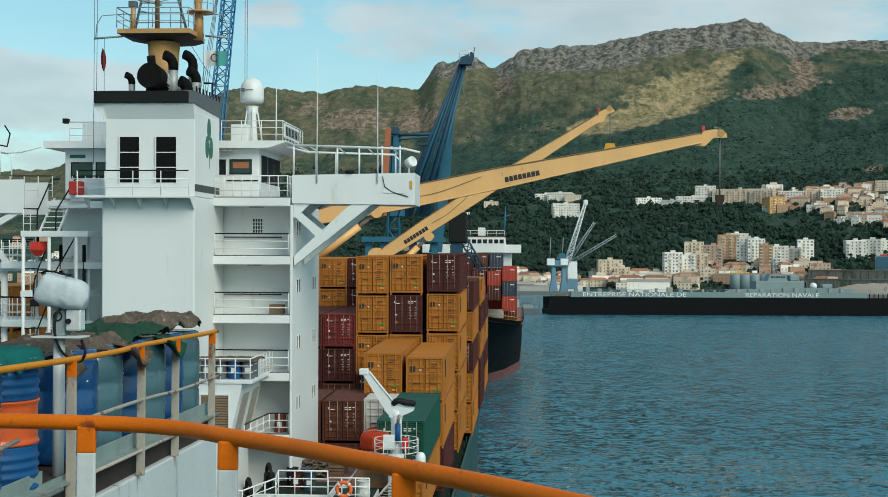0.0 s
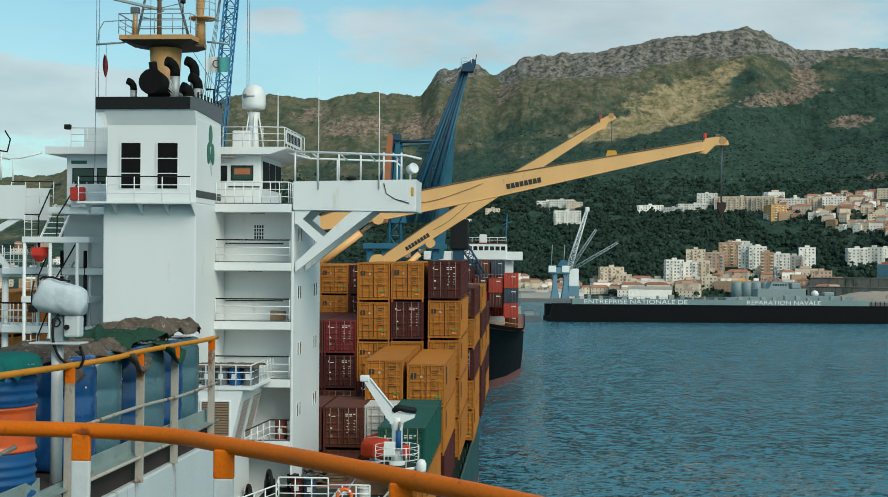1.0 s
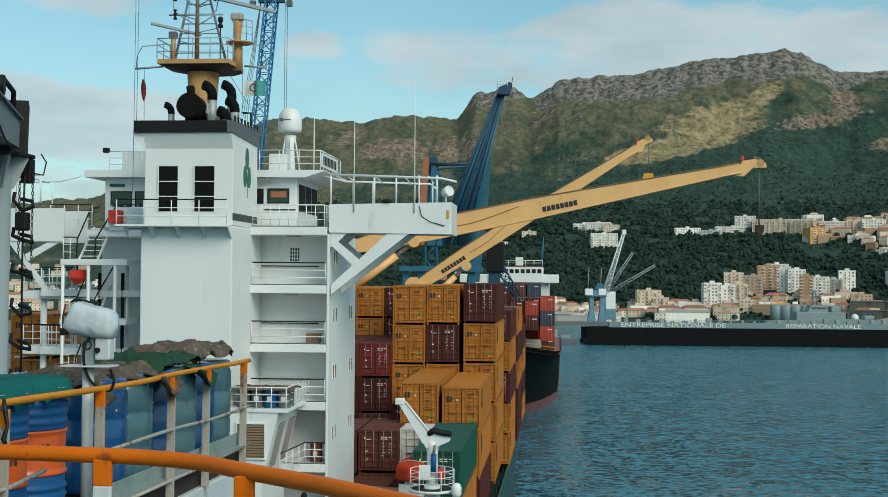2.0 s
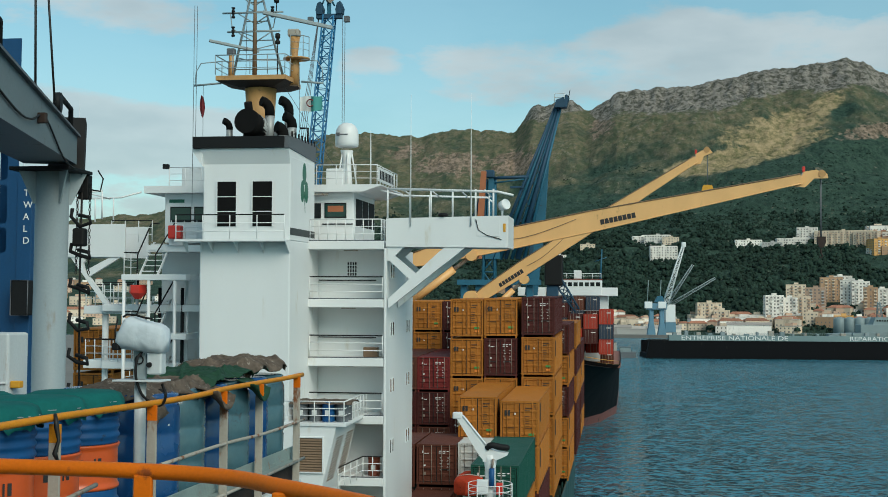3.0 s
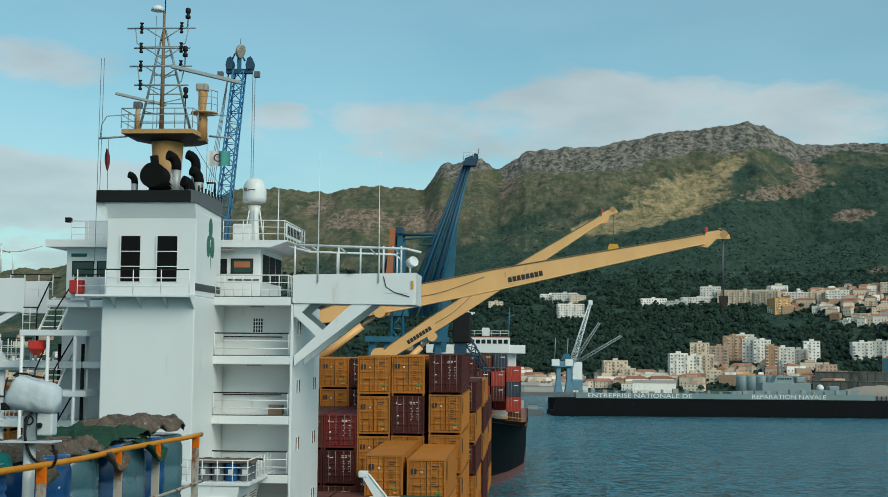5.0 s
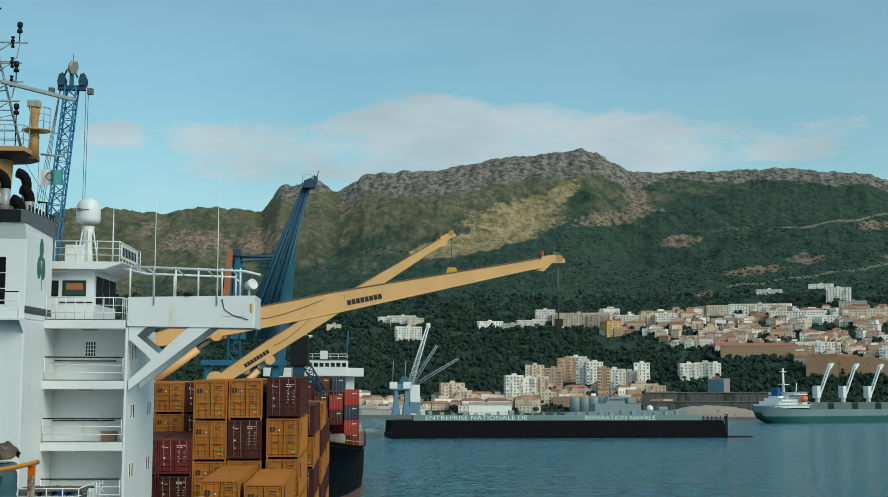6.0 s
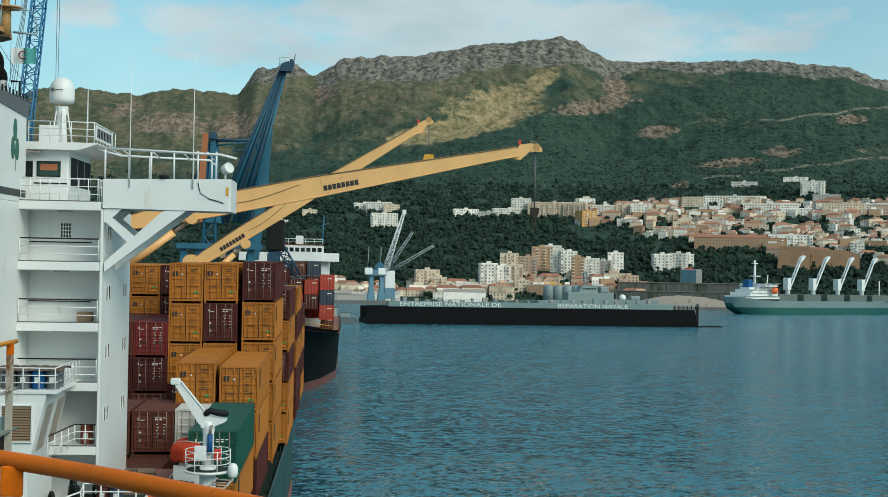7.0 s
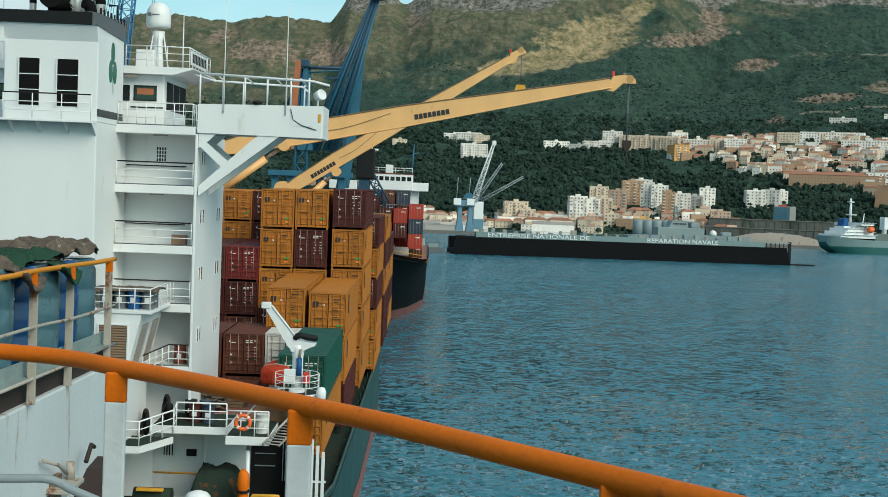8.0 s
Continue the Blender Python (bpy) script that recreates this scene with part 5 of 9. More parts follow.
    rails(t, [(-19.45, 61.1, 31.28), (-19.45, 59.05, 31.28), (-15.97, 59.05, 31.28), (-15.85, 60.6, 31.28), (-16.05, 62.1, 31.28)], 0.95, 0.9, 3, 0.022, GREY_PAINT)
    rails(t, [(-15.12, 60.4, 32.28), (-15.3, 59.95, 32.28), (-15.9, 59.78, 32.28)], 1.0, 0.7, 3, 0.02, GREY_PAINT)
    # signal yards
    for x, e in ((-19.45, -20.85), (-15.4, -14.3)):
        b = part("halyard_boom", Geo().cyl((x, 60.0, 31.02), (e, 60.0, 30.92), 0.05, n=8), GREY_PAINT, t)
        part("boom_guard", Geo().tube([(x, 60.0, 32.1), (e + (0.35 if e < x else -0.3), 60.0, 32.02), (e + (0.1 if e < x else -0.05), 60.0, 31.6), (e + (0.05 if e < x else 0.0), 60.0, 30.95)], 0.025, 6), GREY_PAINT, b)
    for x, zt, zb in ((-20.75, 34.9, 28.2), (-20.9, 34.9, 24.8), (-18.2, 37.0, 31.3)):
        part("stay_wire", Geo().cyl((x, 60.0, zb), (x + 0.05, 60.0, zt), 0.014, n=4), GREY_DARK, t)
    part("stay_wire", Geo().cyl((-16.4, 60.5, 30.9), (-14.2, 62.4, 27.0), 0.014, n=4), GREY_DARK, t)
    return t


mast()


def flag(x, z, w, h, mats, label):
    t = thing("flag", label, "flag", S)
    n = 18
    half = len(mats)
    for k, m in enumerate(mats):
        vs = []
        for i in range(n + 1):
            u = (k + i / n) / half
            wave = 0.06 * math.sin(u * 7) + 0.03 * math.sin(u * 15 + 1)
            for v in (0, 0.5, 1):
                vs.append((x + w * u, 60.0 + wave * (1 + 0.3 * v), z - h * v + 0.10 * h * u + 0.04 * math.sin(u * 6 + v)))
        g = Geo().add(vs, [(3 * i + j, 3 * i + j + 1, 3 * i + j + 4, 3 * i + j + 3) for i in range(n) for j in (0, 1)], True)
        part("cloth_panel", g, m, t)
    part("halyard", Geo().cyl((x - 0.02, 60.0, z - h - 0.8), (x - 0.02, 60.0, z + 0.9), 0.012, n=4), GREY_DARK, t)
    return t


FLAG_GREEN = material("green_flag_cloth", (0.06, 0.27, 0.25), 0.8, spread=0.1, bump=0.1)
FLAG_WHITE = material("white_flag_cloth", (0.66, 0.68, 0.66), 0.8, spread=0.1, bump=0.1)
FLAG_RED = material("dark_red_flag_cloth", (0.16, 0.015, 0.02), 0.8, spread=0.2, bump=0.1)
fl = flag(-15.46, 30.25, 1.12, 0.72, (FLAG_WHITE, FLAG_GREEN), "white and green courtesy flag blowing from a halyard")
part("emblem", Geo().tube([(-14.92 + 0.17 * math.cos(a), 59.90, 29.95 + 0.17 * math.sin(a)) for a in (0.7 + 4.9 * i / 20 for i in range(21))], 0.03, 5), FLAG_RED, fl)
t = thing("flag", "dark red flag hanging limp from a halyard", "flag", S)
g = Geo()
vs = []
for j in range(9):
    for i in range(7):
        u, v = i / 6, j / 8
        vs.append((-20.42 + (u - 0.5) * 0.26 * math.sin(math.pi * (0.12 + 0.8 * v)), 60.0 + 0.08 * math.sin(u * 9), 30.45 - 1.05 * v - 0.1 * u))
g.add(vs, [(7 * j + i, 7 * j + i + 1, 7 * j + i + 8, 7 * j + i + 7) for j in range(8) for i in range(6)], True)
part("cloth_panel", g, FLAG_RED, t)
part("halyard", Geo().cyl((-20.38, 60.02, 28.4), (-20.38, 60.02, 30.9), 0.012, n=4), GREY_DARK, t)


def dome():
    t = thing("satellite_dome", "white satellite dome on a pedestal with rails", "radome", S)
    c = (-13.98, 64.0, 0)
    part("pedestal", Geo().lathe([(0.32, 26.08), (0.26, 26.6), (0.22, 27.6), (0.34, 28.05)], c, 16), WHITE, t)
    for a in range(5):
        q = a * 1.256
        part("pedestal_leg", Geo().cyl((c[0] + 0.55 * math.cos(q), c[1] + 0.55 * math.sin(q), 26.08), (c[0] + 0.25 * math.cos(q), c[1] + 0.25 * math.sin(q), 28.0), 0.04, n=6), WHITE, t)
    part("radome", Geo().lathe([(0.50, 28.22), (0.59, 28.26), (0.605, 28.45), (0.605, 28.85), (0.56, 29.12), (0.43, 29.34), (0.24, 29.46), (0.03, 29.5)], c, 28), WHITE, t)
    part("marking", Geo().box(-14.42, 63.42, 28.76, -14.24, 63.5, 28.92, 0.005), GREY_DARK, t)
    part("marking", Geo().box(-14.2, 63.385, 28.80, -13.82, 63.42, 28.85, 0.005), GREY_DARK, t)
    part("aerial", Geo().cyl((-12.6, 63.4, 26.08), (-12.6, 63.4, 29.0), 0.05, 0.015, 8), WHITE, t)
    return t


dome()
t = thing("roof_gear", "white aerial stands and lamps on the wheelhouse roof", "aerial", S)
for x, h in ((-20.2, 1.9), (-19.9, 1.4), (-20.6, 1.1)):
    part("stand", Geo().cyl((x, 63.0, 26.08), (x, 63.0, 26.08 + h), 0.09, 0.05, 10), WHITE, t)
part("lamp", Geo().box(-23.2, 62.0, 27.0, -22.9, 62.3, 27.25, 0.03), BLACK, t)


def ladder(t, x0, x1, y, z0, z1, lean, w, mat=None):
    """A sloping ship's ladder from z0 up to z1; its treads run along x."""
    mat = mat or WHITE
    for s in (0, 1):
        part("stringer", Geo().prism([(x0, z0), (x0 + 0.12, z0), (x1 + 0.12, z1), (x1, z1)], y + s * w, y + s * w + 0.05), mat, t)
        part("hand_rail", Geo().tube([(x0, y + s * w, z0 + 0.1), (x0 + 0.05, y + s * w, z0 + 1.0), (x1 + 0.05, y + s * w, z1 + 1.0), (x1 + 0.4, y + s * w, z1 + 1.0)], 0.028, 6), BLACK, t)
    k = int((z1 - z0) / 0.27)
    for i in range(1, k):
        u = i / k
        part("tread", Geo().box(x0 + (x1 - x0) * u - 0.02, y + 0.05, z0 + (z1 - z0) * u, x0 + (x1 - x0) * u + 0.16, y + w, z0 + (z1 - z0) * u + 0.03), mat, t)


def stair_tower():
    t = thing("stair_tower", "white steel stair tower with ladders and landings", "stair tower", S)
    xl, xr, ya, yb = -23.6, -21.05, 58.1, 59.8
    for x in (xl, -22.35, xr):
        part("post", Geo().cyl((x, ya, 11.9), (x, ya, 21.55), 0.085, n=8), WHITE, t)
    for x in (xl, xr):
        part("post", Geo().cyl((x, yb, 11.9), (x, yb, 21.55), 0.085, n=8), WHITE, t)
    for x in (-22.95, -22.35, -21.2):
        part("pipe", Geo().cyl((x, 59.6, 12.0), (x, 59.6, 20.9), 0.09, n=8), BLACK, t)
    for z in (21.55, 18.72, 15.9, 13.1):
        part("landing", Geo().box(xl - 0.1, ya - 0.1, z - 0.28, xr + 0.6, yb, z, 0.02), WHITE, t)
        rails(t, [(xl, ya, z), (xl, yb, z)], 1.05, 0.9, 3, 0.022)
        part("guard_bar", Geo().cyl((xl, ya, z + 1.05), (xl + 0.7, ya, z + 1.05), 0.028, n=6), BLACK, t)
    for z in (21.55, 18.72, 15.9):
        # treads across the tower, climbing towards the house
        for x in (-22.95, -22.05):
            part("stringer", Geo().prism([(ya + 0.2, z - 0.02), (ya + 0.4, z - 0.02), (yb + 0.6, z + 1.62), (yb + 0.4, z + 1.62)], x, x + 0.05, "x"), WHITE, t)
            part("hand_rail", Geo().tube([(x - 0.05, ya + 0.15, z + 0.05), (x - 0.05, ya + 0.2, z + 0.95), (x + 0.15 * (1 if x > -22.5 else -1), yb + 0.5, z + 2.55), (x, yb + 1.2, z + 2.6)], 0.035, 6), BLACK, t)
        for i in range(6):
            u = (i + 0.5) / 6
            part("tread", Geo().box(-22.9, ya + 0.25 + 1.5 * u, z + 1.62 * u, -22.05, ya + 0.45 + 1.5 * u, z + 1.62 * u + 0.04), WHITE, t)
    part("hose_box", Geo().lathe([(0.16, 0), (0.36, 0.22), (0.43, 0.3), (0.43, 0.64), (0.40, 0.68)], (-23.05, 58.5, 20.36), 6, False), RED_GEAR, t, "red fire equipment box")
    part("hose_hanger", Geo().cyl((-23.05, 58.5, 21.0), (-23.05, 58.5, 21.4), 0.05, n=8), BLACK, t)
    return t


stair_tower()
t = thing("fire_locker", "red fire equipment locker on a deck rail", "locker", S)
part("body", Geo().box(-21.73, 58.9, 23.3, -21.08, 59.3, 23.94, 0.05), RED_GEAR, t)
part("bracket", Geo().box(-21.8, 59.3, 23.0, -21.0, 59.4, 23.75), WHITE, t)
t = thing("gallery_railing", "white railing along the port bridge deck edge", "railing", S)
rails(t, [(-25.0, 59.9, 23.19), (-22.9, 59.9, 23.19)], 1.05, 0.7, 3, 0.022, WHITE, BLACK)
rails(t, [(-21.9, 59.9, 23.19), (-19.3, 59.9, 23.19)], 1.05, 0.65, 3, 0.022, WHITE, BLACK)
t = thing("platform_railing", "white railing on the port lower walkway", "railing", S)
rails(t, [(-26.3, 59.9, 17.3), (-23.9, 59.9, 17.3)], 1.05, 0.5, 3, 0.024, WHITE, BLACK)
rails(t, [(-26.3, 59.9, 20.0), (-23.9, 59.9, 20.0)], 1.05, 0.5, 3, 0.024, WHITE, BLACK)
part("walkway", Geo().box(-26.4, 59.85, 16.9, -23.7, 61.6, 17.3, 0.02), WHITE, t)
part("walkway", Geo().box(-26.4, 59.85, 19.6, -23.7, 61.6, 20.0, 0.02), WHITE, t)
part("pillar", Geo().cyl((-25.4, 60.2, 8.0), (-25.4, 60.2, 19.6), 0.16, n=10), WHITE, t)


def vent_house():
    t = thing("ventilation_house", "white ventilation house with brown louvres and drums on top", "deckhouse", S)
    xl, xr, ya, yb = -15.6, -12.65, 55.6, 60.2
    z0, z1 = 8.3, 14.72
    o = [(xl, z1), (xr + 0.1, z1), (xr + 0.02, z1 - 0.4), (xr - 0.62, 11.6), (xr - 0.62, z0), (xl, z0)]
    part("wall", Geo().prism(o, ya, yb), WHITE, t)
    part("roof_edge", Geo().box(xl - 0.05, ya - 0.06, z1, xr + 0.55, yb + 0.5, z1 + 0.16, 0.02), WHITE, t)
    for x0, x1, za, zb in ((-14.4, -13.16, 12.69, 14.2),):
        w = part("louvre", Geo().box(x0, ya - 0.03, za, x1, ya + 0.02, zb), LOUVRE, t, "brown slatted louvre")
        for k in range(13):
            z = za + (zb - za) * k / 13
            part("slat", Geo().prism([(ya - 0.08, z), (ya - 0.03, z + 0.09), (ya - 0.03, z + 0.06), (ya - 0.07, z - 0.02)], x0 + 0.02, x1 - 0.02, "x"), LOUVRE, w)
        fr = Geo()
        fr.box(x0 - 0.06, ya - 0.09, za - 0.06, x0, ya, zb + 0.06).box(x1, ya - 0.09, za - 0.06, x1 + 0.06, ya, zb + 0.06)
        fr.box(x0, ya - 0.09, zb, x1, ya, zb + 0.06).box(x0, ya - 0.09, za - 0.06, x1, ya, za)
        part("louvre_frame", fr, WHITE, w)
    for y0 in (56.25, 58.4):                       # tall louvres in the raking side
        w = part("louvre", Geo().add([(xr - 0.028, y0, 14.15), (xr - 0.028, y0 + 1.3, 14.15), (xr - 0.508, y0 + 1.3, 12.1), (xr - 0.508, y0, 12.1)], [(0, 1, 2, 3)]), LOUVRE, t, "brown slatted louvre")
        for k in range(16):
            u = k / 16
            x, z = xr - 0.045 - 0.48 * u + 0.015, 14.15 - 2.05 * u
            part("slat", Geo().box(x, y0, z - 0.05, x + 0.05, y0 + 1.3, z - 0.02), LOUVRE, w)
    rails(t, [(xl, ya + 0.05, z1 + 0.16), (xr + 0.45, ya + 0.05, z1 + 0.16), (xr + 0.45, yb + 0.4, z1 + 0.16)], 0.95, 0.75, 3, 0.024)
    return t


vent_house()


def small_drum(x, y, z, mat, label, m=S):
    t = thing("oil_drum", label, "drum", m @ pose(x, y, z), "drums on the aft decks")
    pr = [(0.285, 0), (0.295, 0.015), (0.285, 0.03), (0.285, 0.28), (0.298, 0.295), (0.285, 0.31), (0.285, 0.57), (0.298, 0.585), (0.285, 0.60), (0.285, 0.86), (0.295, 0.87), (0.29, 0.885)]
    part("shell", Geo().lathe(pr, n=20), mat, t)
    part("lid", Geo().lathe([(0.27, 0.86), (0.27, 0.875)], n=20), BLACK, t)
    part("label_patch", Geo().box(-0.1, -0.300, 0.30, 0.12, -0.288, 0.52), MARK_WHITE, t)
    return t


for k in range(4):
    small_drum(-14.3 + k * 0.62, 56.3 + 0.05 * (k % 2), 14.88, DRUM_BLUE if k == 2 else GREY_DARK, "blue steel drum under a brown cover" if k == 2 else "dark steel drum under a brown cover")
for k in range(4):
    small_drum(-14.3 + k * 0.62, 57.1, 14.88, GREY_DARK, "dark steel drum under a brown cover")
g = Geo()
vs = [(-14.8 + 2.9 * i / 20, 55.95 + 1.5 * j / 10, 15.80 + 0.05 * noise.noise(Vector((i * 0.5, j * 0.6, 1))) - (0.12 if j in (0, 10) else 0)) for j in range(11) for i in range(21)]
g.add(vs, [(21 * j + i, 21 * j + i + 1, 21 * j + i + 22, 21 * j + i + 21) for j in range(10) for i in range(20)], True)
solo("tarpaulin", g, CLOTH_BROWN, "weathered brown canvas over the drums aft", "tarpaulin", S)
small_drum(-11.75, 60.4, 11.87, RUST_DRUM, "rust brown steel drum with a white label")


def aft_deck():
    t = thing("aft_platform", "white edged aft platform with green deck and railings", "platform", S)
    part("floor_plate", Geo().box(-12.5, 57.6, 9.05, -8.95, 61.0, 9.40, 0.02), WHITE, t)
    part("floor_plate", Geo().prism([(-14.3, 55.2), (-12.4, 55.2), (-11.4, 57.59), (-14.3, 57.59)], 8.6, 8.9, "z"), WHITE, t)
    part("floor_plate", Geo().box(-8.93, 57.0, 8.75, -6.95, 60.6, 9.15, 0.02), WHITE, t)
    part("deck_paint", Geo().box(-12.4, 57.7, 9.402, -9.0, 60.9, 9.41), DECK_GREEN, t)
    part("deck_paint", Geo().prism([(-14.2, 55.3), (-12.45, 55.3), (-11.5, 57.5), (-14.2, 57.5)], 8.902, 8.915, "z"), DECK_GREEN, t)
    part("deck_paint", Geo().box(-8.88, 57.05, 9.152, -7.0, 60.55, 9.16), DECK_GREEN, t)
    rails(t, [(-14.3, 55.25, 8.91), (-12.45, 55.25, 8.91), (-11.4, 57.55, 9.05), (-11.3, 57.65, 9.4), (-9.0, 57.65, 9.4)], 1.1, 0.75, 3, 0.03)
    rails(t, [(-8.9, 57.1, 9.15), (-7.0, 57.1, 9.15)], 1.15, 0.6, 3, 0.03)
    for x, y in ((-7.95, 57.5), (-10.45, 60.5)):
        part("pillar", Geo().cyl((x, y, 5.0), (x, y, 8.4), 0.10, n=10), WHITE, t)
    part("aft_bulkhead", Geo().box(-13.0, 60.9, 5.2, -8.5, 61.0, 9.04), WHITE, t)
    for k in range(4):
        part("grille_bar", Geo().box(-12.5 + 0.13 * k, 60.86, 7.3, -12.45 + 0.13 * k, 60.89, 8.2), BLACK, t)
    part("notice_board", Geo().box(-12.6, 60.86, 6.1, -12.15, 60.89, 6.6, 0.01), MARK_WHITE, t)
    part("vent_box", Geo().box(-11.4, 60.84, 7.3, -10.9, 60.89, 7.65, 0.02), BLACK, t)
    for k in range(3):
        part("step_bar", Geo().box(-11.0, 60.8, 5.6 + 0.4 * k, -10.5, 60.88, 5.66 + 0.4 * k), BLACK, t)
    part("yellow_handrail", Geo().tube([(-12.7, 59.6, 6.75), (-10.6, 59.6, 6.75), (-9.6, 59.0, 5.6), (-9.4, 59.0, 5.3)], 0.05, 8), YELLOW_GEAR, t)
    part("yellow_handrail", Geo().tube([(-12.7, 59.6, 5.6), (-10.6, 59.6, 5.6)], 0.04, 8), MARK_WHITE, t)
    return t


aft_deck()
for x, y, m_, l in ((-10.0, 58.6, NAVY_BOX, "dark blue steel drum with a pale label"), (-10.65, 58.8, MAROON_BOX, "dark red steel drum beside the rail"), (-10.3, 59.5, NAVY_BOX, "dark blue steel drum with a pale label"), (-11.0, 59.6, BLACK, "black steel drum near the bulkhead")):
    small_drum(x, y, 9.41, m_, l)
small_drum(-7.4, 58.0, 9.15, WHITE_BOX, "white plastic drum with a blue band")


def winch(x, y, z, label):
    t = thing("hose_reel", label, "reel", S @ pose(x, y, z, 0, 0, 25))
    part("ring", Geo().tube([(0, 0.45 * math.cos(a), 0.6 + 0.55 * math.sin(a)) for a in (2 * math.pi * i / 24 for i in range(24))], 0.09, 8, True), BLACK, t)
    part("hub", Geo().cyl((-0.2, 0, 0.6), (0.25, 0, 0.6), 0.18, n=14), BLACK, t)
    part("stand", Geo().prism([(-0.3, 0.0), (0.3, 0.0), (0.08, 0.6), (-0.08, 0.6)], -0.22, -0.16, "x"), BLACK, t)
    return t


winch(-12.9, 58.6, 8.75, "black hose reel on a stand")
winch(-12.0, 58.9, 9.41, "black hose reel on a stand")
t = thing("life_ring", "orange lifebuoy hung on the railing", "lifebuoy", S)
part("ring", Geo().tube([(-8.15 + 0.32 * math.cos(a), 57.0, 9.8 + 0.32 * math.sin(a)) for a in (2 * math.pi * i / 28 for i in range(28))], 0.085, 10, True), RESCUE, t)
for q in range(4):
    a = q * math.pi / 2 + 0.78
    part("tape", Geo().tube([(-8.15 + 0.32 * math.cos(b), 57.0, 9.8 + 0.32 * math.sin(b)) for b in (a - 0.13, a, a + 0.13)], 0.089, 10), MARK_WHITE, t)


def deck_crane():
    t = thing("provision_crane", "small white provision crane with folded jib", "crane", S)
    c = Vector((-6.08, 60.2, 0))
    part("pedestal", Geo().cyl((c.x, c.y, 5.0), (c.x, c.y, 10.9), 0.42, 0.38, 18), WHITE, t)
    part("working_ring", Geo().cyl((c.x, c.y, 10.62), (c.x, c.y, 10.74), 1.08, n=28), WHITE, t)
    part("ring_paint", Geo().cyl((c.x, c.y, 10.742), (c.x, c.y, 10.748), 1.0, n=28), DECK_GREEN, t)
    ring = [(c.x + 1.04 * math.cos(a), c.y + 1.04 * math.sin(a)) for a in (2 * math.pi * i / 24 for i in range(24))]
    for h in (0.32, 0.62, 0.92):
        part("ring_rail", Geo().tube([(x, y, 10.74 + h) for x, y in ring], 0.02, 6, True), WHITE, t)
    for k in range(0, 24, 4):
        part("ring_post", Geo().cyl((*ring[k], 10.74), (*ring[k], 11.68), 0.028, n=6), WHITE, t)
    part("column", Geo().lathe([(0.30, 10.75), (0.26, 11.4), (0.26, 12.4), (0.31, 12.75), (0.31, 13.02)], (c.x, c.y, 0), 18), WHITE, t)
    part("head", Geo().prism([(-6.42, 12.72), (-6.05, 12.66), (-5.25, 13.02), (-5.22, 13.12), (-5.75, 13.2), (-6.1, 13.32), (-6.42, 13.2)], c.y - 0.26, c.y + 0.26), WHITE, t)
    o = [(-6.55, 12.95), (-6.38, 12.78), (-6.05, 13.28), (-7.34, 14.86), (-7.60, 14.98), (-7.72, 14.82)]
    part("jib", Geo().prism(o, 59.92, 60.22), WHITE, t)
    part("jib_flange", Geo().tube([(x, 59.9, z) for x, z in ((-6.08, 13.3), (-7.36, 14.86))], 0.03, 6), WHITE, t)
    part("jib_head", Geo().box(-7.86, 59.88, 14.72, -7.42, 60.26, 15.02, 0.05), WHITE, t)
    part("jib_hook", Geo().tube([(-7.62, 60.05, 14.72), (-7.62, 60.05, 14.5), (-7.54, 60.05, 14.42), (-7.66, 60.05, 14.38)], 0.04, 6), POST, t)
    part("hydraulic_ram", Geo().cyl((-5.97, 59.86, 11.55), (-5.97, 59.86, 12.42), 0.13, n=12), DRUM_BLUE, t)
    part("ram_rod", Geo().cyl((-5.97, 59.86, 12.4), (-5.9, 59.86, 12.85), 0.06, n=10), ROD, t)
    part("control_box", Geo().box(-6.66, 59.62, 11.2, -6.12, 59.84, 11.9, 0.03), WHITE, t)
    part("control_lever", Geo().box(-5.75, 59.7, 11.2, -5.45, 59.9, 11.75, 0.03), RED_GEAR, t)
    part("hose_bundle", Geo().tube(smooth_line([(-6.25, 60.0, 13.32), (-6.0, 59.9, 13.5), (-5.6, 60.0, 13.42), (-5.15, 60.1, 13.36)], 5), [0.09] + [0.15] * 14 + [0.08], 8), BLACK, t)
    part("floodlight", Geo().lathe([(0.05, 0), (0.17, 0.04), (0.24, 0.2), (0.24, 0.5), (0.16, 0.66), (0.05, 0.7)], (c.x + 1.22, c.y - 0.6, 10.42), 14), WHITE, t)
    return t


deck_crane()


def gangway():
    t = thing("gangway_ladder", "galvanised gangway ladder stowed on edge", "ladder", S)
    a, b = Vector((-7.2, 56.8, 8.85)), Vector((-5.5, 58.6, 10.6))
    d = b - a
    for s in (0, 0.75):
        o = Vector((s, -0.3 * s, 0))
        part("stringer", Geo().tube([a + o, b + o], 0.06, 6), POST, t)
    for i in range(17):
        p = a + d * (i + 0.5) / 17
        part("tread", Geo().cyl(p, p + Vector((0.75, -0.22, 0)), 0.035, n=5), POST, t)
    return t


gangway()
t = thing("rescue_boat", "boxy red canvas cover over a rescue boat on its cradle", "boat", S)
g, n, k = Geo(), 20, 12
vs = []
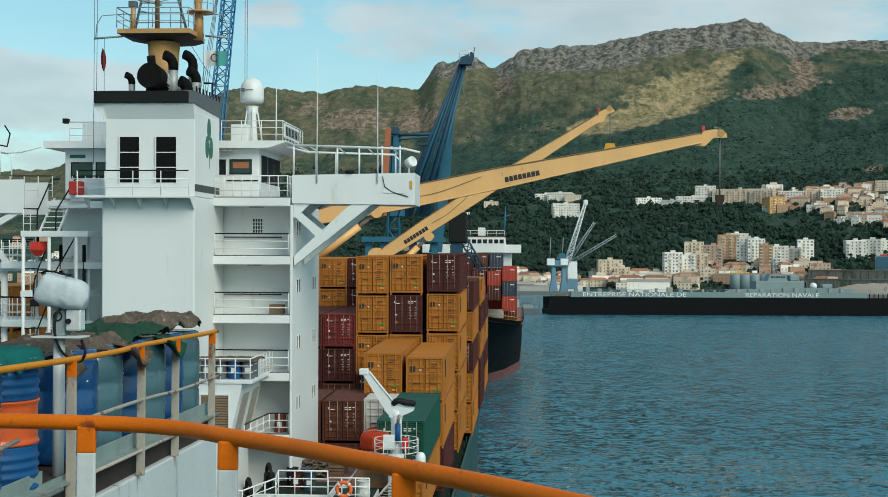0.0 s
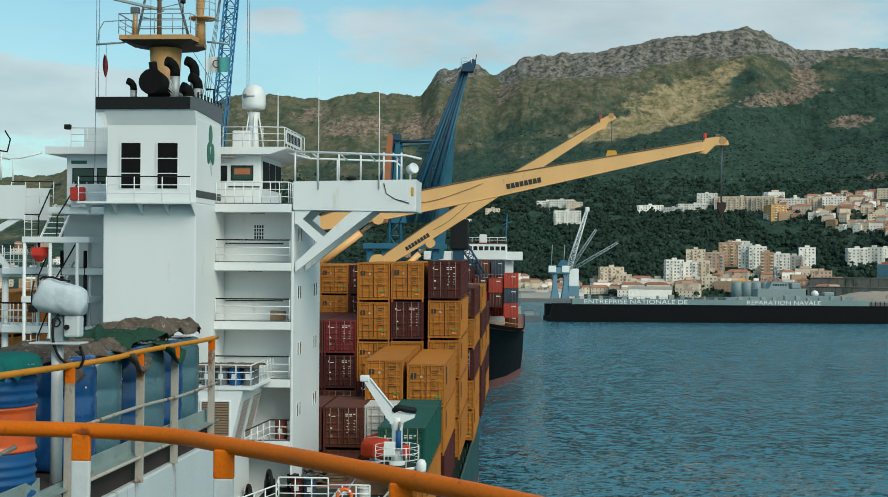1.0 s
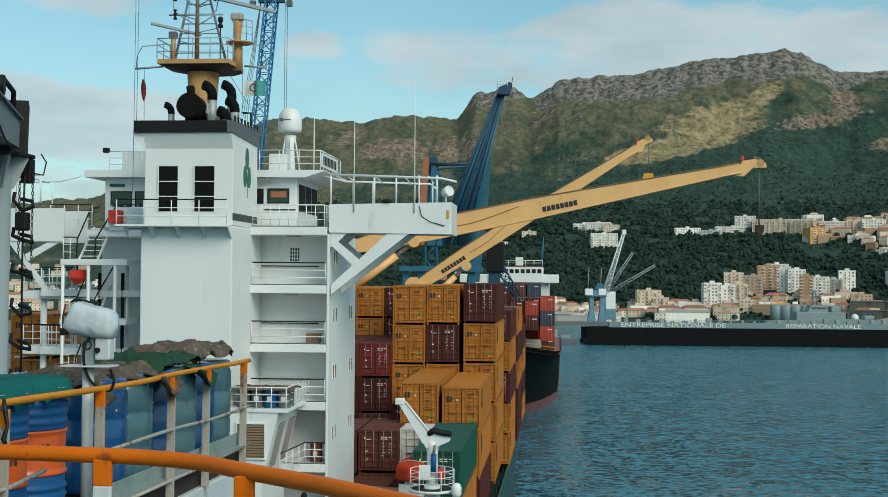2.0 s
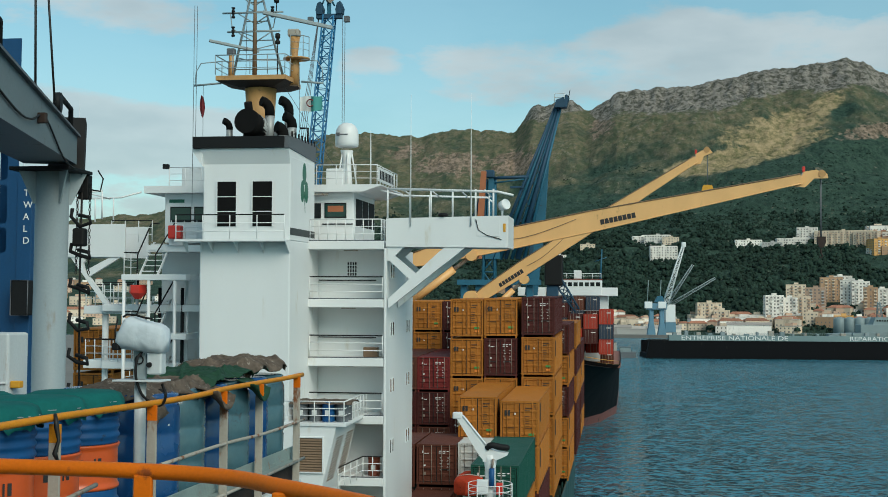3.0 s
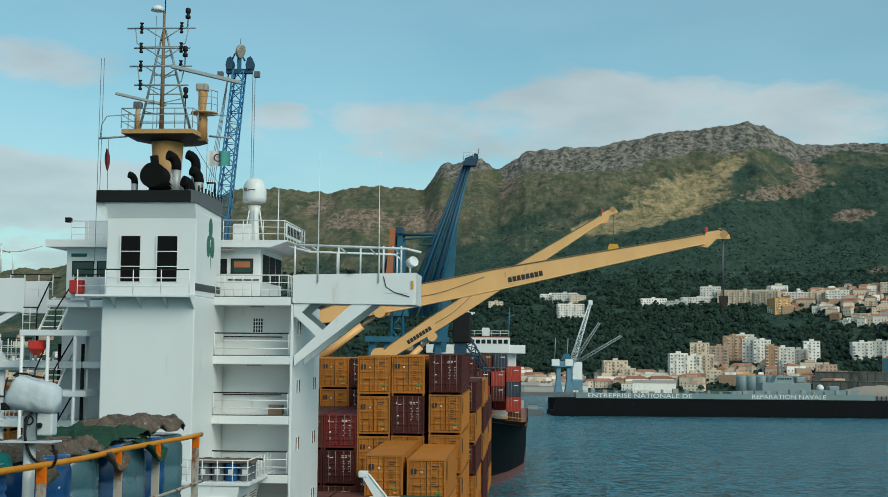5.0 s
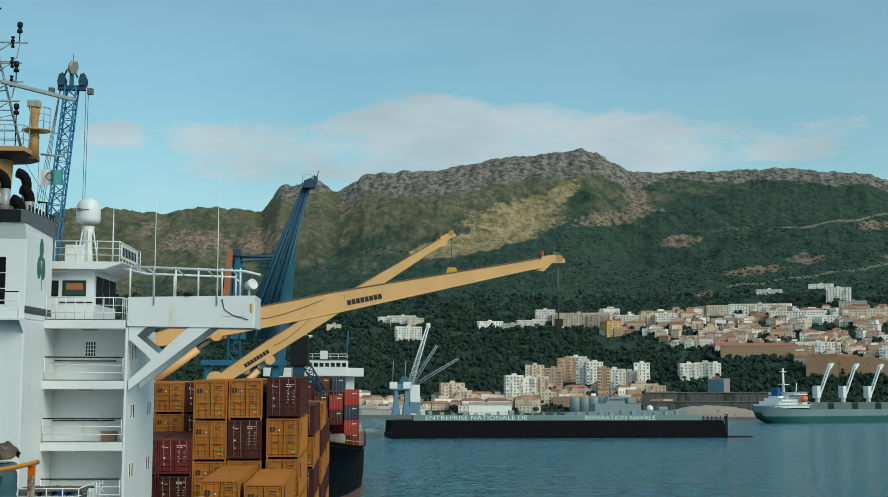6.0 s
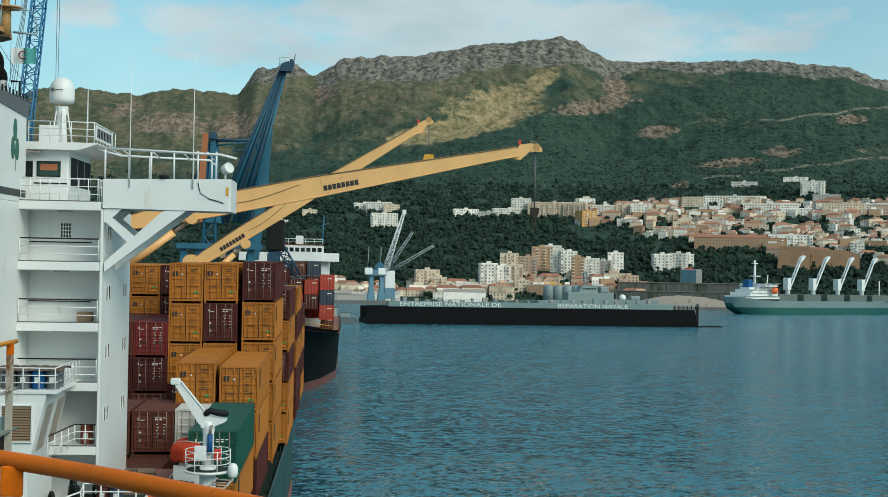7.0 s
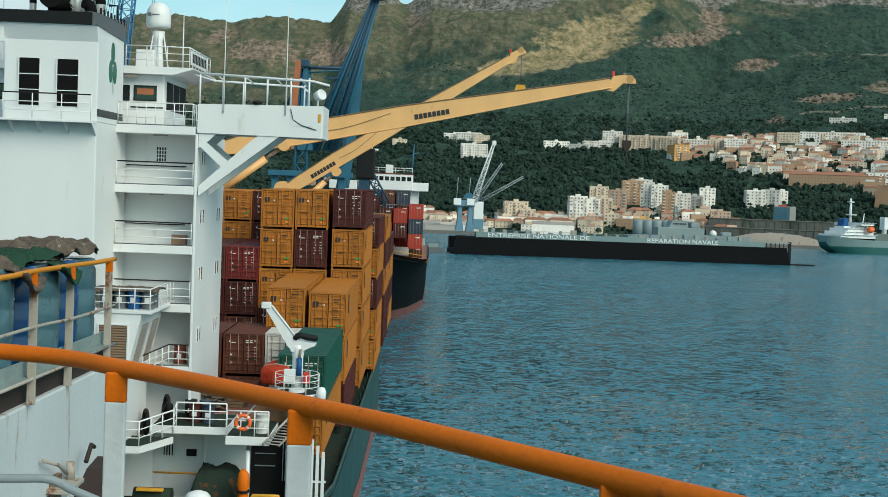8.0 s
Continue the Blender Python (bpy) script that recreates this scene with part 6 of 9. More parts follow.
for j in range(k + 1):
    u = j / k
    w = 0.72 * (1 - abs(2 * u - 1) ** 5) ** 0.25 + 0.02
    for i in range(n):
        a = 2 * math.pi * i / n
        ca, sa = math.cos(a), math.sin(a)
        q = 1 / max(1e-6, (abs(ca) ** 5 + abs(sa) ** 5)) ** 0.2
        vs.append((-7.5 + 0.93 * w * q * ca, 62.2 + 3.4 * u, 11.06 + 0.42 * q * sa * (0.75 + 0.35 * w) + 0.06 * noise.noise(Vector((u * 6, ca * 2, sa * 2)))))
g.add(vs, [(j * n + i, j * n + (i + 1) % n, (j + 1) * n + (i + 1) % n, (j + 1) * n + i) for j in range(k) for i in range(n)], True)
g.add(vs[:n], [tuple(range(n))]).add(vs[-n:], [tuple(range(n))])
part("cover", g, RED_CANVAS, t)
for y in (62.6, 65.0):
    part("cradle", Geo().box(-8.0, y, 9.5, -6.55, y + 0.2, 10.5, 0.03), WHITE, t)
part("lashing", Geo().tube([(-8.2, 63.6, 10.7), (-8.1, 63.6, 11.46), (-7.5, 63.6, 11.55), (-6.9, 63.6, 11.46), (-6.8, 63.6, 10.7)], 0.03, 6), POST, t)
t = thing("starboard_deckhouse", "white low deckhouse below the rescue boat", "deckhouse", S)
part("wall", Geo().box(-10.9, 61.05, 5.0, -8.55, 68.6, 9.3, 0.04), WHITE, t)
part("roof_paint", Geo().box(-10.8, 61.15, 9.302, -8.65, 68.5, 9.32), DECK_RED, t)

# mooring gear on the aft deck
def bollard(x, y, z):
    t = thing("mooring_bollard", "yellow painted twin mooring bollard", "bollard", S @ pose(x, y, z), "bollards on the aft deck")
    part("base", Geo().box(-0.7, -0.3, 0, 0.7, 0.3, 0.1, 0.02), YELLOW_GEAR, t)
    for s in (-0.4, 0.4):
        part("barrel", Geo().lathe([(0.18, 0.1), (0.18, 0.6), (0.24, 0.63), (0.24, 0.7), (0.2, 0.72)], (s, 0, 0), 16), YELLOW_GEAR, t)
    return t


bollard(-7.2, 54.0, 5.45), bollard(-6.2, 58.0, 5.2), bollard(-11.6, 53.2, 5.45)
t = thing("yellow_frame", "yellow tubular protection frame on the aft deck", "frame", S)
part("hoop", Geo().tube([(-7.35, 54.0, 5.45), (-7.35, 54.0, 7.0), (-7.2, 54.0, 7.22), (-6.1, 54.0, 7.22), (-5.95, 54.0, 7.0), (-5.95, 54.0, 5.45)], 0.08, 8), YELLOW_GEAR, t)
t = thing("orange_buoy", "orange wrapped buoy standing against a pillar", "buoy", S)
part("body", Geo().lathe([(0.2, 0), (0.32, 0.3), (0.26, 0.9), (0.20, 1.2), (0.30, 1.5), (0.24, 2.0), (0.1, 2.2)], (-8.05, 57.0, 5.45), 14), ORANGE, t)
part("strap", Geo().lathe([(0.31, 0), (0.32, 0.05), (0.31, 0.1)], (-8.05, 57.0, 6.6), 14), BLACK, t)
# dark mooring gear crowding the deck before the bulkhead
t = thing("covered_winch", "mooring winch under a dark green tarpaulin", "winch", S)
g = Geo()
vs = []
for j in range(15):
    for i in range(21):
        u, v = i / 20, j / 14
        e = min(u, 1 - u, v, 1 - v)
        z = 5.5 + 1.75 * min(1.0, e * 6) ** 0.6 + 0.22 * noise.fractal(Vector((u * 4, v * 3, 5)), 0.9, 2.0, 4) * min(1.0, e * 8)
        vs.append((-10.75 + 2.5 * u, 57.9 + 2.2 * v, z))
g.add(vs, [(21 * j + i, 21 * j + i + 1, 21 * j + i + 22, 21 * j + i + 21) for j in range(14) for i in range(20)], True)
part("cover", g, DECK_GREEN, t, "dark green tarpaulin cover")
part("bed", Geo().box(-10.7, 57.95, 5.3, -8.3, 60.05, 5.6, 0.03), GREY_DARK, t)
t = thing("rope_locker", "dark steel rope locker with pale bars", "locker", S)
part("body", Geo().box(-8.3, 61.1, 5.2, -5.6, 62.1, 8.9, 0.03), BLACK, t)
for k in range(6):
    part("bar", Geo().box(-6.75 + 0.13 * k, 61.04, 6.2, -6.72 + 0.13 * k, 61.09, 8.3), MARK_WHITE, t)
for z in (6.9, 7.5):
    part("shelf_edge", Geo().box(-8.1, 61.02, z, -7.1, 61.08, z + 0.04), GREY_PAINT, t)
t = thing("mooring_winch", "dark green mooring winch with yellow guard", "winch", S)
part("bed", Geo().box(-13.2, 55.8, 5.4, -10.9, 57.4, 6.1, 0.03), DECK_GREEN, t)
part("drum", Geo().cyl((-12.9, 56.6, 6.35), (-11.2, 56.6, 6.35), 0.42, n=18), DECK_GREEN, t)
part("guard", Geo().box(-12.7, 56.0, 6.72, -11.5, 56.3, 6.84, 0.03), YELLOW_GEAR, t)
t = thing("mushroom_vent", "white mushroom ventilator on the aft deck", "ventilator", S)
part("stem", Geo().cyl((-9.6, 54.2, 5.45), (-9.6, 54.2, 7.0), 0.28, n=16), BLACK, t)
part("cap", Geo().lathe([(0.52, 6.95), (0.55, 7.05), (0.42, 7.2), (0.15, 7.3), (0.02, 7.32)], (-9.6, 54.2, 0), 20), WHITE, t)


def rope_heap():
    """Tangled mooring rope thrown over a stack of boards on the low deckhouse."""
    t = thing("rope_heap", "brown tangle of old mooring rope", "rope", S)
    rn = random.Random(4)
    for k in range(7):
        pts = []
        for i in range(26):
            a = i * 0.72 + k
            r = 0.42 + 0.25 * math.sin(i * 1.7 + k * 2)
            pts.append((-10.35 + r * math.cos(a) + rn.uniform(-0.08, 0.08), 62.4 + r * math.sin(a), 9.5 + 0.11 * k + 0.10 * math.sin(i * 2.1 + k)))
        part("coil", Geo().tube(pts, 0.05, 6), CLOTH_BROWN, t)
    return t


rope_heap()
t = thing("timber_stack", "short stack of weathered timber boards", "timber", S)
for k in range(5):
    part("board", Geo().box(-0.75, -0.5 + 0.04 * k, 0.16 * k, 0.75, 0.5, 0.16 * k + 0.13, 0.015, pose(-9.75, 63.6, 9.33, 0, 0, 4 * k - 8)), LOUVRE, t)
g = Geo()
vs = []
for j in range(17):
    for i in range(21):
        u, v = i / 20, j / 16
        e = min(u, 1 - u, v, 1 - v)
        vs.append((-8.5 + 2.0 * u, 60.75 + 1.2 * v, 9.17 + 0.95 * min(1.0, e * 5) ** 0.7 * (0.75 + 0.3 * noise.noise(Vector((u * 3, v * 2, 2)))) + 0.05 * noise.noise(Vector((u * 14, v * 10, 3)))))
g.add(vs, [(21 * j + i, 21 * j + i + 1, 21 * j + i + 22, 21 * j + i + 21) for j in range(16) for i in range(20)], True)
solo("canvas_cover", g, material("tan_canvas", (0.17, 0.085, 0.04), 0.85, spread=0.35, scale=3, bump=0.5), "tan canvas cover lying beside the provision crane", "canvas", S)
t = thing("niche_railing", "white railing with a dark top rail before the red drum", "railing", S)
rails(t, [(-12.9, 57.6, 11.6), (-12.15, 59.65, 11.87), (-11.2, 59.65, 11.87)], 1.0, 0.5, 3, 0.024, WHITE, BLACK)
t = thing("bulwark_fence", "white slatted fence at the ship's side", "fence", S)
for k in range(4):
    part("slat", Geo().box(-5.35 + 0.26 * k, 57.5, 5.5, -5.20 + 0.26 * k, 57.56, 9.3 - 0.28 * k, 0.01), WHITE, t)
part("fence_rail", Geo().box(-5.4, 57.57, 7.0, -4.35, 57.62, 7.1), WHITE, t)

# ------------------------------------------------ the ship's cranes
def ship_crane(y, foot, root, tip, d0, d1, cyl_a, cyl_b, tower, label, name_at):
    """A slewed hydraulic crane: tower, box boom from root to tip (x, z), luffing ram, hoist rope and hook."""
    t = thing("deck_crane", label, "crane", S)
    tx, tz = tower
    part("tower", Geo().cyl((tx, y, foot), (tx, y, tz), 1.5, 1.35, 24), CRANE_TAN, t)
    part("slewing_house", Geo().box(tx - 1.7, y - 1.6, tz, tx + 1.2, y + 1.6, tz + 3.6, 0.15), CRANE_TAN, t)
    r, p = Vector((root[0], 0, root[1])), Vector((tip[0], 0, tip[1]))
    u = (p - r).normalized()
    n = Vector((-u.z, 0, u.x))
    ln = (p - r).length
    # depth of the box along its length: slender heel, deepest at two fifths, slim head
    prof = ((0.0, d0 * 0.55), (0.06, d0 * 0.8), (0.22, d0), (0.45, d0 * 0.98), (0.9, d1), (0.94, d1 * 0.95))
    top = [r + u * ln * s + n * d * 0.64 for s, d in prof]
    bot = [r + u * ln * s - n * d * 0.36 for s, d in prof]
    o = [(q.x, q.z) for q in top] + [(q.x, q.z) for q in reversed(bot)]
    part("boom", Geo().prism(o, y - 0.75, y + 0.75), CRANE_TAN, t)
    for pts, nm in ((top, "top_flange"), (bot, "bottom_flange")):
        part(nm, Geo().tube([(q.x, y - 0.78, q.z) for q in pts], 0.06, 5), LOUVRE if nm == "top_flange" else CRANE_TAN, t)
    h = [p - u * ln * 0.075 - n * d1 * 0.5, p - u * ln * 0.05 + n * d1 * 0.75, p - u * 0.9 + n * d1 * 0.7, p + n * 0.1, p - n * d1 * 0.35, p - u * 1.0 - n * d1 * 0.15, p - u * ln * 0.03 - n * d1 * 0.1, p - u * ln * 0.055 - n * d1 * 0.75]
    b = part("boom_head", Geo().prism([(q.x, q.z) for q in h], y - 0.45, y + 0.45), CRANE_TAN, t)
    part("head_sheave", Geo().cyl((p.x - 0.5, y - 0.5, p.z + 0.1), (p.x - 0.5, y + 0.5, p.z + 0.1), 0.34, n=18), TAN_STEEL, b)
    part("head_lamp", Geo().box(h[1].x - 0.1, y - 0.2, h[1].z, h[1].x + 0.15, y + 0.2, h[1].z + 0.5, 0.04), RED_GEAR, b)
    a, c = Vector((cyl_a[0], y - 0.2, cyl_a[1])), Vector((cyl_b[0], y - 0.2, cyl_b[1]))
    m = a.lerp(c, 0.72)
    part("ram_barrel", Geo().cyl(a, m, 0.36, n=16), CRANE_TAN, t)
    part("ram_rod", Geo().cyl(m, c, 0.2, n=12), POST, t)
    part("ram_clevis", Geo().cyl((c.x, y - 0.95, c.z), (c.x, y + 0.95, c.z), 0.55, n=18), CRANE_TAN, t)
    part("hose", Geo().tube(smooth_line([(q.x, y - 0.8, q.z) for q in (r + u * ln * 0.24 + n * 0.2, r + u * ln * 0.30 + n * 0.1, r + u * ln * 0.36 + n * 0.35, r + u * ln * 0.42 + n * 0.75)], 4), 0.028, 5), LOUVRE, t)
    # the maker's name as dark bars
    q0 = r + u * ln * name_at
    for k in range(8):
        c0 = q0 + u * 0.42 * k
        part("name_bar", Geo().prism([((c0 + u * sx + n * sz).x, (c0 + u * sx + n * sz).z) for sx, sz in ((0, -0.24), (0.37, -0.24), (0.37, 0.24), (0.03, 0.24))], y - 0.77, y - 0.752), MARK_BLACK, t)
    return t, p


c, p = ship_crane(119.0, 4.5, (-20.3, 23.2), (18.75, 31.35), 2.0, 0.95, (-20.0, 19.3), (-13.9, 24.0), (-22.8, 20.5), "cream yellow hydraulic ship's crane slewed outboard, boom low", 0.473)
for dy in (-0.25, 0.25):
    part("hoist_rope", Geo().cyl((18.2, 119 + dy, 31.2), (18.2, 119 + dy, 25.6), 0.045, n=5), GREY_DARK, c)
hb = part("hook_block", Geo().prism([(17.85, 25.7), (18.6, 25.7), (18.6, 25.15), (18.35, 24.7), (18.05, 24.7), (17.85, 25.2)], 118.7, 119.3), RUST_AND_SHADE, c)
part("hook", Geo().tube([(18.2, 119, 24.6), (18.2, 119, 24.2), (18.35, 119, 23.95), (18.2, 119, 23.75), (18.05, 119, 23.9)], 0.07, 8), RUST_AND_SHADE, hb)
c, p = ship_crane(150.0, 4.5, (-17.6, 19.0), (10.5, 37.0), 1.75, 0.85, (-16.0, 17.5), (-11.3, 21.9), (-19.2, 15.5), "cream yellow hydraulic ship's crane with raised boom", 0.12)
part("hoist_rope", Geo().cyl((10.1, 150, 36.6), (10.1, 150, 32.9), 0.06, n=5), GREY_DARK, c)
hb = part("hook_block", Geo().prism([(9.6, 33.0), (10.6, 33.0), (10.8, 32.3), (9.4, 32.3)], 149.7, 150.3), YELLOW_GEAR, c)
for s in (-0.9, 0.9):
    part("heel_lug", Geo().cyl((-17.6, 150 + s, 19.6), (-17.6, 150 + s * 1.3, 19.6), 0.95, n=18), CRANE_TAN, c)

# ---------------------------------------------------------------- harbour: ships, cranes, dock
random.seed(11)


def polar(a, r, z=0.0):
    return (math.sin(radians(a)) * r, math.cos(radians(a)) * r, z)


def second_ship():
    t = thing("moored_ship", "black-hulled container ship with red boot topping moored bow on", "ship")
    cx = -12.4
    secs = ((190, 0.4, 0.2, 15.0), (196, 4.5, 0.8, 14.2), (204, 8.6, 1.4, 13.2), (214, 11.2, 2.6, 12.5), (226, 12.3, 4.6, 12.0), (245, 12.4, 8.4, 11.8), (268, 12.4, 11.4, 11.8), (330, 12.2, 11.8, 12.0))
    def skin(lo, hi, grow=0.0):
        g = Geo()
        for s in (-1, 1):
            vs = []
            for y, bd, bw, zd in secs:
                for i in range(5):
                    k = lo + (hi - lo) * i / 4
                    z = -1.0 + (zd + 1.0) * k
                    vs.append((cx + s * (bw + (bd - bw) * k ** 1.5 + grow), y + (1 - k) * max(2.0, 20.0 - (y - 190) * 0.3), z))
            g.add(vs, [(5 * i + j, 5 * i + j + 1, 5 * i + j + 6, 5 * i + j + 5) for i in range(len(secs) - 1) for j in range(4)], True)
        return g
    part("upper_hull", skin(0.21, 1.0), HULL_BLACK, t)
    part("boot_topping", skin(0.0, 0.21), BOOT_SHADED, t, "faded red boot topping")
    vs = [(cx + s * b, y, zd - 0.6) for y, b, _, zd in secs for s in (-1, 1)]
    part("deck", Geo().add(vs, [(2 * i, 2 * i + 1, 2 * i + 3, 2 * i + 2) for i in range(len(secs) - 1)]), DECK_RED, t)
    part("name_bar", Geo().box(-8.2, 206.4, 10.2, -6.2, 206.5, 10.6), MARK_WHITE, t)
    part("breakwater", Geo().prism([(cx - 10, 11.6), (cx + 7.0, 11.6), (cx + 5.2, 16.5), (cx + 3.6, 18.3), (cx - 8.5, 18.3)], 213, 213.3), GREEN_BOX, t)
    g = Geo()
    for s in (0, 1):
        g.tube([(cx + b - 0.3, y, zd + s * 0.6) for y, b, _, zd in secs[:5]], 0.06, 5)
    part("bow_rail", g, YELLOW_GEAR, t)
    return t


second_ship()
BOX2 = {}
def far_container(kind, x, y, z):
    """A container seen a long way off: ribbed body, door end with rods."""
    mat, label = {"r": (BRIGHT_BOX, "bright red shipping container on a far ship"), "m": (MAROON_BOX, "maroon shipping container on a far ship"), "n": (NAVY_BOX, "dark blue shipping container on a far ship"),
                  "b": (BROWN_BOX, "brown shipping container on a far ship"), "g": (GREEN_BOX, "green shipping container on a far ship")}[kind]
    m = pose(x, y, z)
    if kind in BOX2:
        return copy_thing(BOX2[kind], m)
    t = BOX2[kind] = thing("shipping_container", label, "container", m, "containers on the far ship")
    part("body", Geo().box(0.04, 0.04, 0.04, 2.36, 12.15, 2.56), mat, t)
    vs = []                                       # corrugated starboard side, one folded sheet
    for i in range(81):
        vs += [(2.43 if i % 4 in (1, 2) else 2.37, 0.1 + 11.95 * i / 80, z_) for z_ in (0.12, 2.47)]
    part("side_wall", Geo().add(vs, [(2 * i, 2 * i + 2, 2 * i + 3, 2 * i + 1) for i in range(80)]), mat, t)
    g = Geo()
    for x0 in (0, 2.33):
        g.box(x0, 0, 0, x0 + 0.11, 0.1, 2.59)
    g.box(0.11, 0, 0, 2.33, 0.1, 0.12).box(0.11, 0, 2.47, 2.33, 0.1, 2.59)
    part("frame", g, mat, t)
    for q in (0.4, 0.9, 1.5, 2.0):
        part("locking_rod", Geo().cyl((q, 0.01, 0.1), (q, 0.01, 2.5), 0.03, n=5), ROD, t)
    part("number_bar", Geo().box(1.3, 0.0, 1.9, 2.1, 0.02, 2.05), MARK_WHITE, t)
    return t


for y, c, top, tiers in ((222, 0, 21.75, "rnr"), (222, 1, 20.95, "rm"), (222, 2, 21.0, "mr"), (222, 3, 22.9, "mnb"), (222, 4, 22.9, "nmr"), (222, 5, 20.3, "br"),
                         (236, 0, 21.9, "rmnb"), (236, 1, 24.2, "nmbr"), (236, 2, 24.2, "bnmn"), (236, 3, 24.0, "nbmr"), (236, 4, 24.0, "mnnb")):
    for k, q in enumerate(tiers):
        far_container(q, -3.76 - 2.68 * c, y, top - 2.62 * (k + 1))


def second_bridge():
    t = thing("far_wheelhouse", "white ship's wheelhouse with a row of dark windows", "superstructure")
    k = 250.0 / 222.0
    def X(x):
        return x * k
    def Zz(z):
        return 21 + (z - 21) * k
    part("house", Geo().box(X(-16), 252, 11.5, X(-2.2), 262, Zz(25.0), 0.1), WHITE, t)
    part("wheelhouse", Geo().box(X(-12.5), 250, Zz(24.1), X(-3.3), 258, Zz(26.9), 0.1), WHITE, t)
    part("wing", Geo().box(X(-18), 250.5, Zz(24.05), X(-0.5), 253.5, Zz(25.55), 0.1), WHITE, t)
    for i in range(9):
        x = X(-12.1) + i * 1.1
        part("window", Geo().box(x, 249.96, Zz(25.75), x + 0.8, 250.02, Zz(26.45)), GLASS_DARK, t)
    part("roof_stripe", Geo().box(X(-12.6), 249.9, Zz(26.9), X(-3.2), 258.1, Zz(27.02)), RUST_DRUM, t)
    rails(t, [(X(-12.4), 250.1, Zz(27.1)), (X(-3.4), 250.1, Zz(27.1))], 1.0, 1.6, 2, 0.05)
    part("roof_house", Geo().box(X(-8.2), 252, Zz(27.1), X(-6.9), 255, Zz(28.6), 0.1), WHITE, t)
    part("mast", Geo().cyl((X(-3.6), 254, Zz(27)), (X(-3.3), 254, Zz(32.4)), 0.25, 0.1, 8), CRANE_BLUE, t)
    part("mast_yard", Geo().cyl((X(-4.6), 254, Zz(30.2)), (X(-2.4), 254, Zz(31.0)), 0.1, n=6), CRANE_BLUE, t)
    return t


second_bridge()
t = thing("dark_deck_crane", "dark painted ship's crane with lowered jib", "crane")
part("pedestal", Geo().box(-13.2, 228, 11.5, -11.2, 231, 29.0, 0.1), CRANE_DARK, t)
part("house", Geo().box(-13.6, 227.5, 26.0, -10.4, 231.5, 31.5, 0.2), BLACK, t)
g = Geo()
lattice(g, (-12.0, 229, 28.0), (-7.8, 229, 21.5), 1.6, 0.9, 6, 0.12)
part("jib", g, CRANE_DARK, t)
part("cab", Geo().box(-16.4, 228, 23.6, -13.4, 231, 25.6, 0.1), WHITE, t)


def harbour_crane():
    """Tall blue mobile harbour crane standing on the quay beyond the ships."""
    t = thing("harbour_crane", "tall blue mobile harbour crane with raised boom", "crane")
    y = 210.0
    for x in (-28.5, -21.5):
        for dy in (-4, 4):
            part("portal_leg", Geo().cyl((x, y + dy, 2.5), (x + (2 if x < -25 else -1), y + dy * 0.6, 15), 0.7, n=8), CRANE_BLUE, t)
    part("machine_house", Geo().box(-29.5, y - 3, 15, -17.5, y + 3, 20.5, 0.2), CRANE_BLUE, t)
    g = Geo()
    lattice(g, (-22.0, y + 1, 20), (-21.6, y + 1, 43.5), 2.2, 1.3, 9, 0.16)
    part("tower", g, CRANE_BLUE, t)
    part("tower_web", Geo().prism([(-22.5, 30), (-19.9, 30), (-21.2, 44.4), (-21.9, 44.4)], y - 0.3, y + 0.3), CRANE_BLUE, t)
    part("tower_stay", Geo().cyl((-24.5, y, 36.5), (-22.3, y, 43.5), 0.3, n=8), CRANE_DARK, t)
    part("tower_head", Geo().box(-22.4, y - 0.8, 43.7, -21.0, y + 0.8, 44.9, 0.1), CRANE_DARK, t)
    part("rusty_ladder_box", Geo().prism([(-24.2, 30), (-22.9, 30), (-22.2, 44.6), (-23.1, 44.6)], y - 1.4, y - 1.0), ORANGE_RUST, t)
    part("upper_arm", Geo().cyl((-21.3, y, 43.6), (-15.2, y, 43.8), 0.26, n=8), CRANE_DARK, t)
    part("upper_arm", Geo().cyl((-20.9, y, 42.8), (-16.0, y, 43.4), 0.14, n=6), CRANE_BLUE, t)
    part("arm_platform", Geo().box(-18.3, y - 0.6, 41.9, -16.0, y + 0.6, 42.15), CRANE_DARK, t)
    # boom of parallel tubes, closing up towards its head
    lo, hi = ((-21.1, -16.0), (-10.62, -9.72))
    for k in range(6):
        u = k / 5
        part("boom_tube", Geo().cyl((lo[0] + (lo[1] - lo[0]) * u, y + 0.5 * (k % 2), 30.0), (hi[0] + (hi[1] - hi[0]) * u, y + 0.3 * (k % 2), 56.1), 0.50 if k in (1, 4) else 0.34, 0.17, 8), CRANE_BLUE if k % 2 else CRANE_DARK, t)
    for k in range(7):
        u = 0.12 + 0.12 * k
        xa, xb = lo[0] + (hi[0] - lo[0]) * u, lo[1] + (hi[1] - lo[1]) * u
        part("boom_tie", Geo().box(xa - 0.2, y + 0.4, 30 + 26.1 * u, xb + 0.2, y + 0.7, 30.5 + 26.1 * u), CRANE_DARK, t)
    part("strut_column", Geo().prism([(-16.0, 24), (-13.9, 24), (-12.57, 36.6), (-11.85, 49.2), (-12.5, 49.2), (-14.3, 36.6)], y + 2.0, y + 3.4), CRANE_BLUE, t)
    part("strut_web", Geo().prism([(-15.2, 28), (-14.6, 28), (-14.4, 40), (-15.0, 40)], y + 1.2, y + 1.8), CRANE_DARK, t)
    part("boom_head", Geo().prism([(-10.8, 55.3), (-8.95, 55.3), (-8.5, 56.9), (-8.9, 57.4), (-9.6, 56.9), (-10.7, 56.5)], y - 1.0, y + 1.0), CRANE_DARK, t)
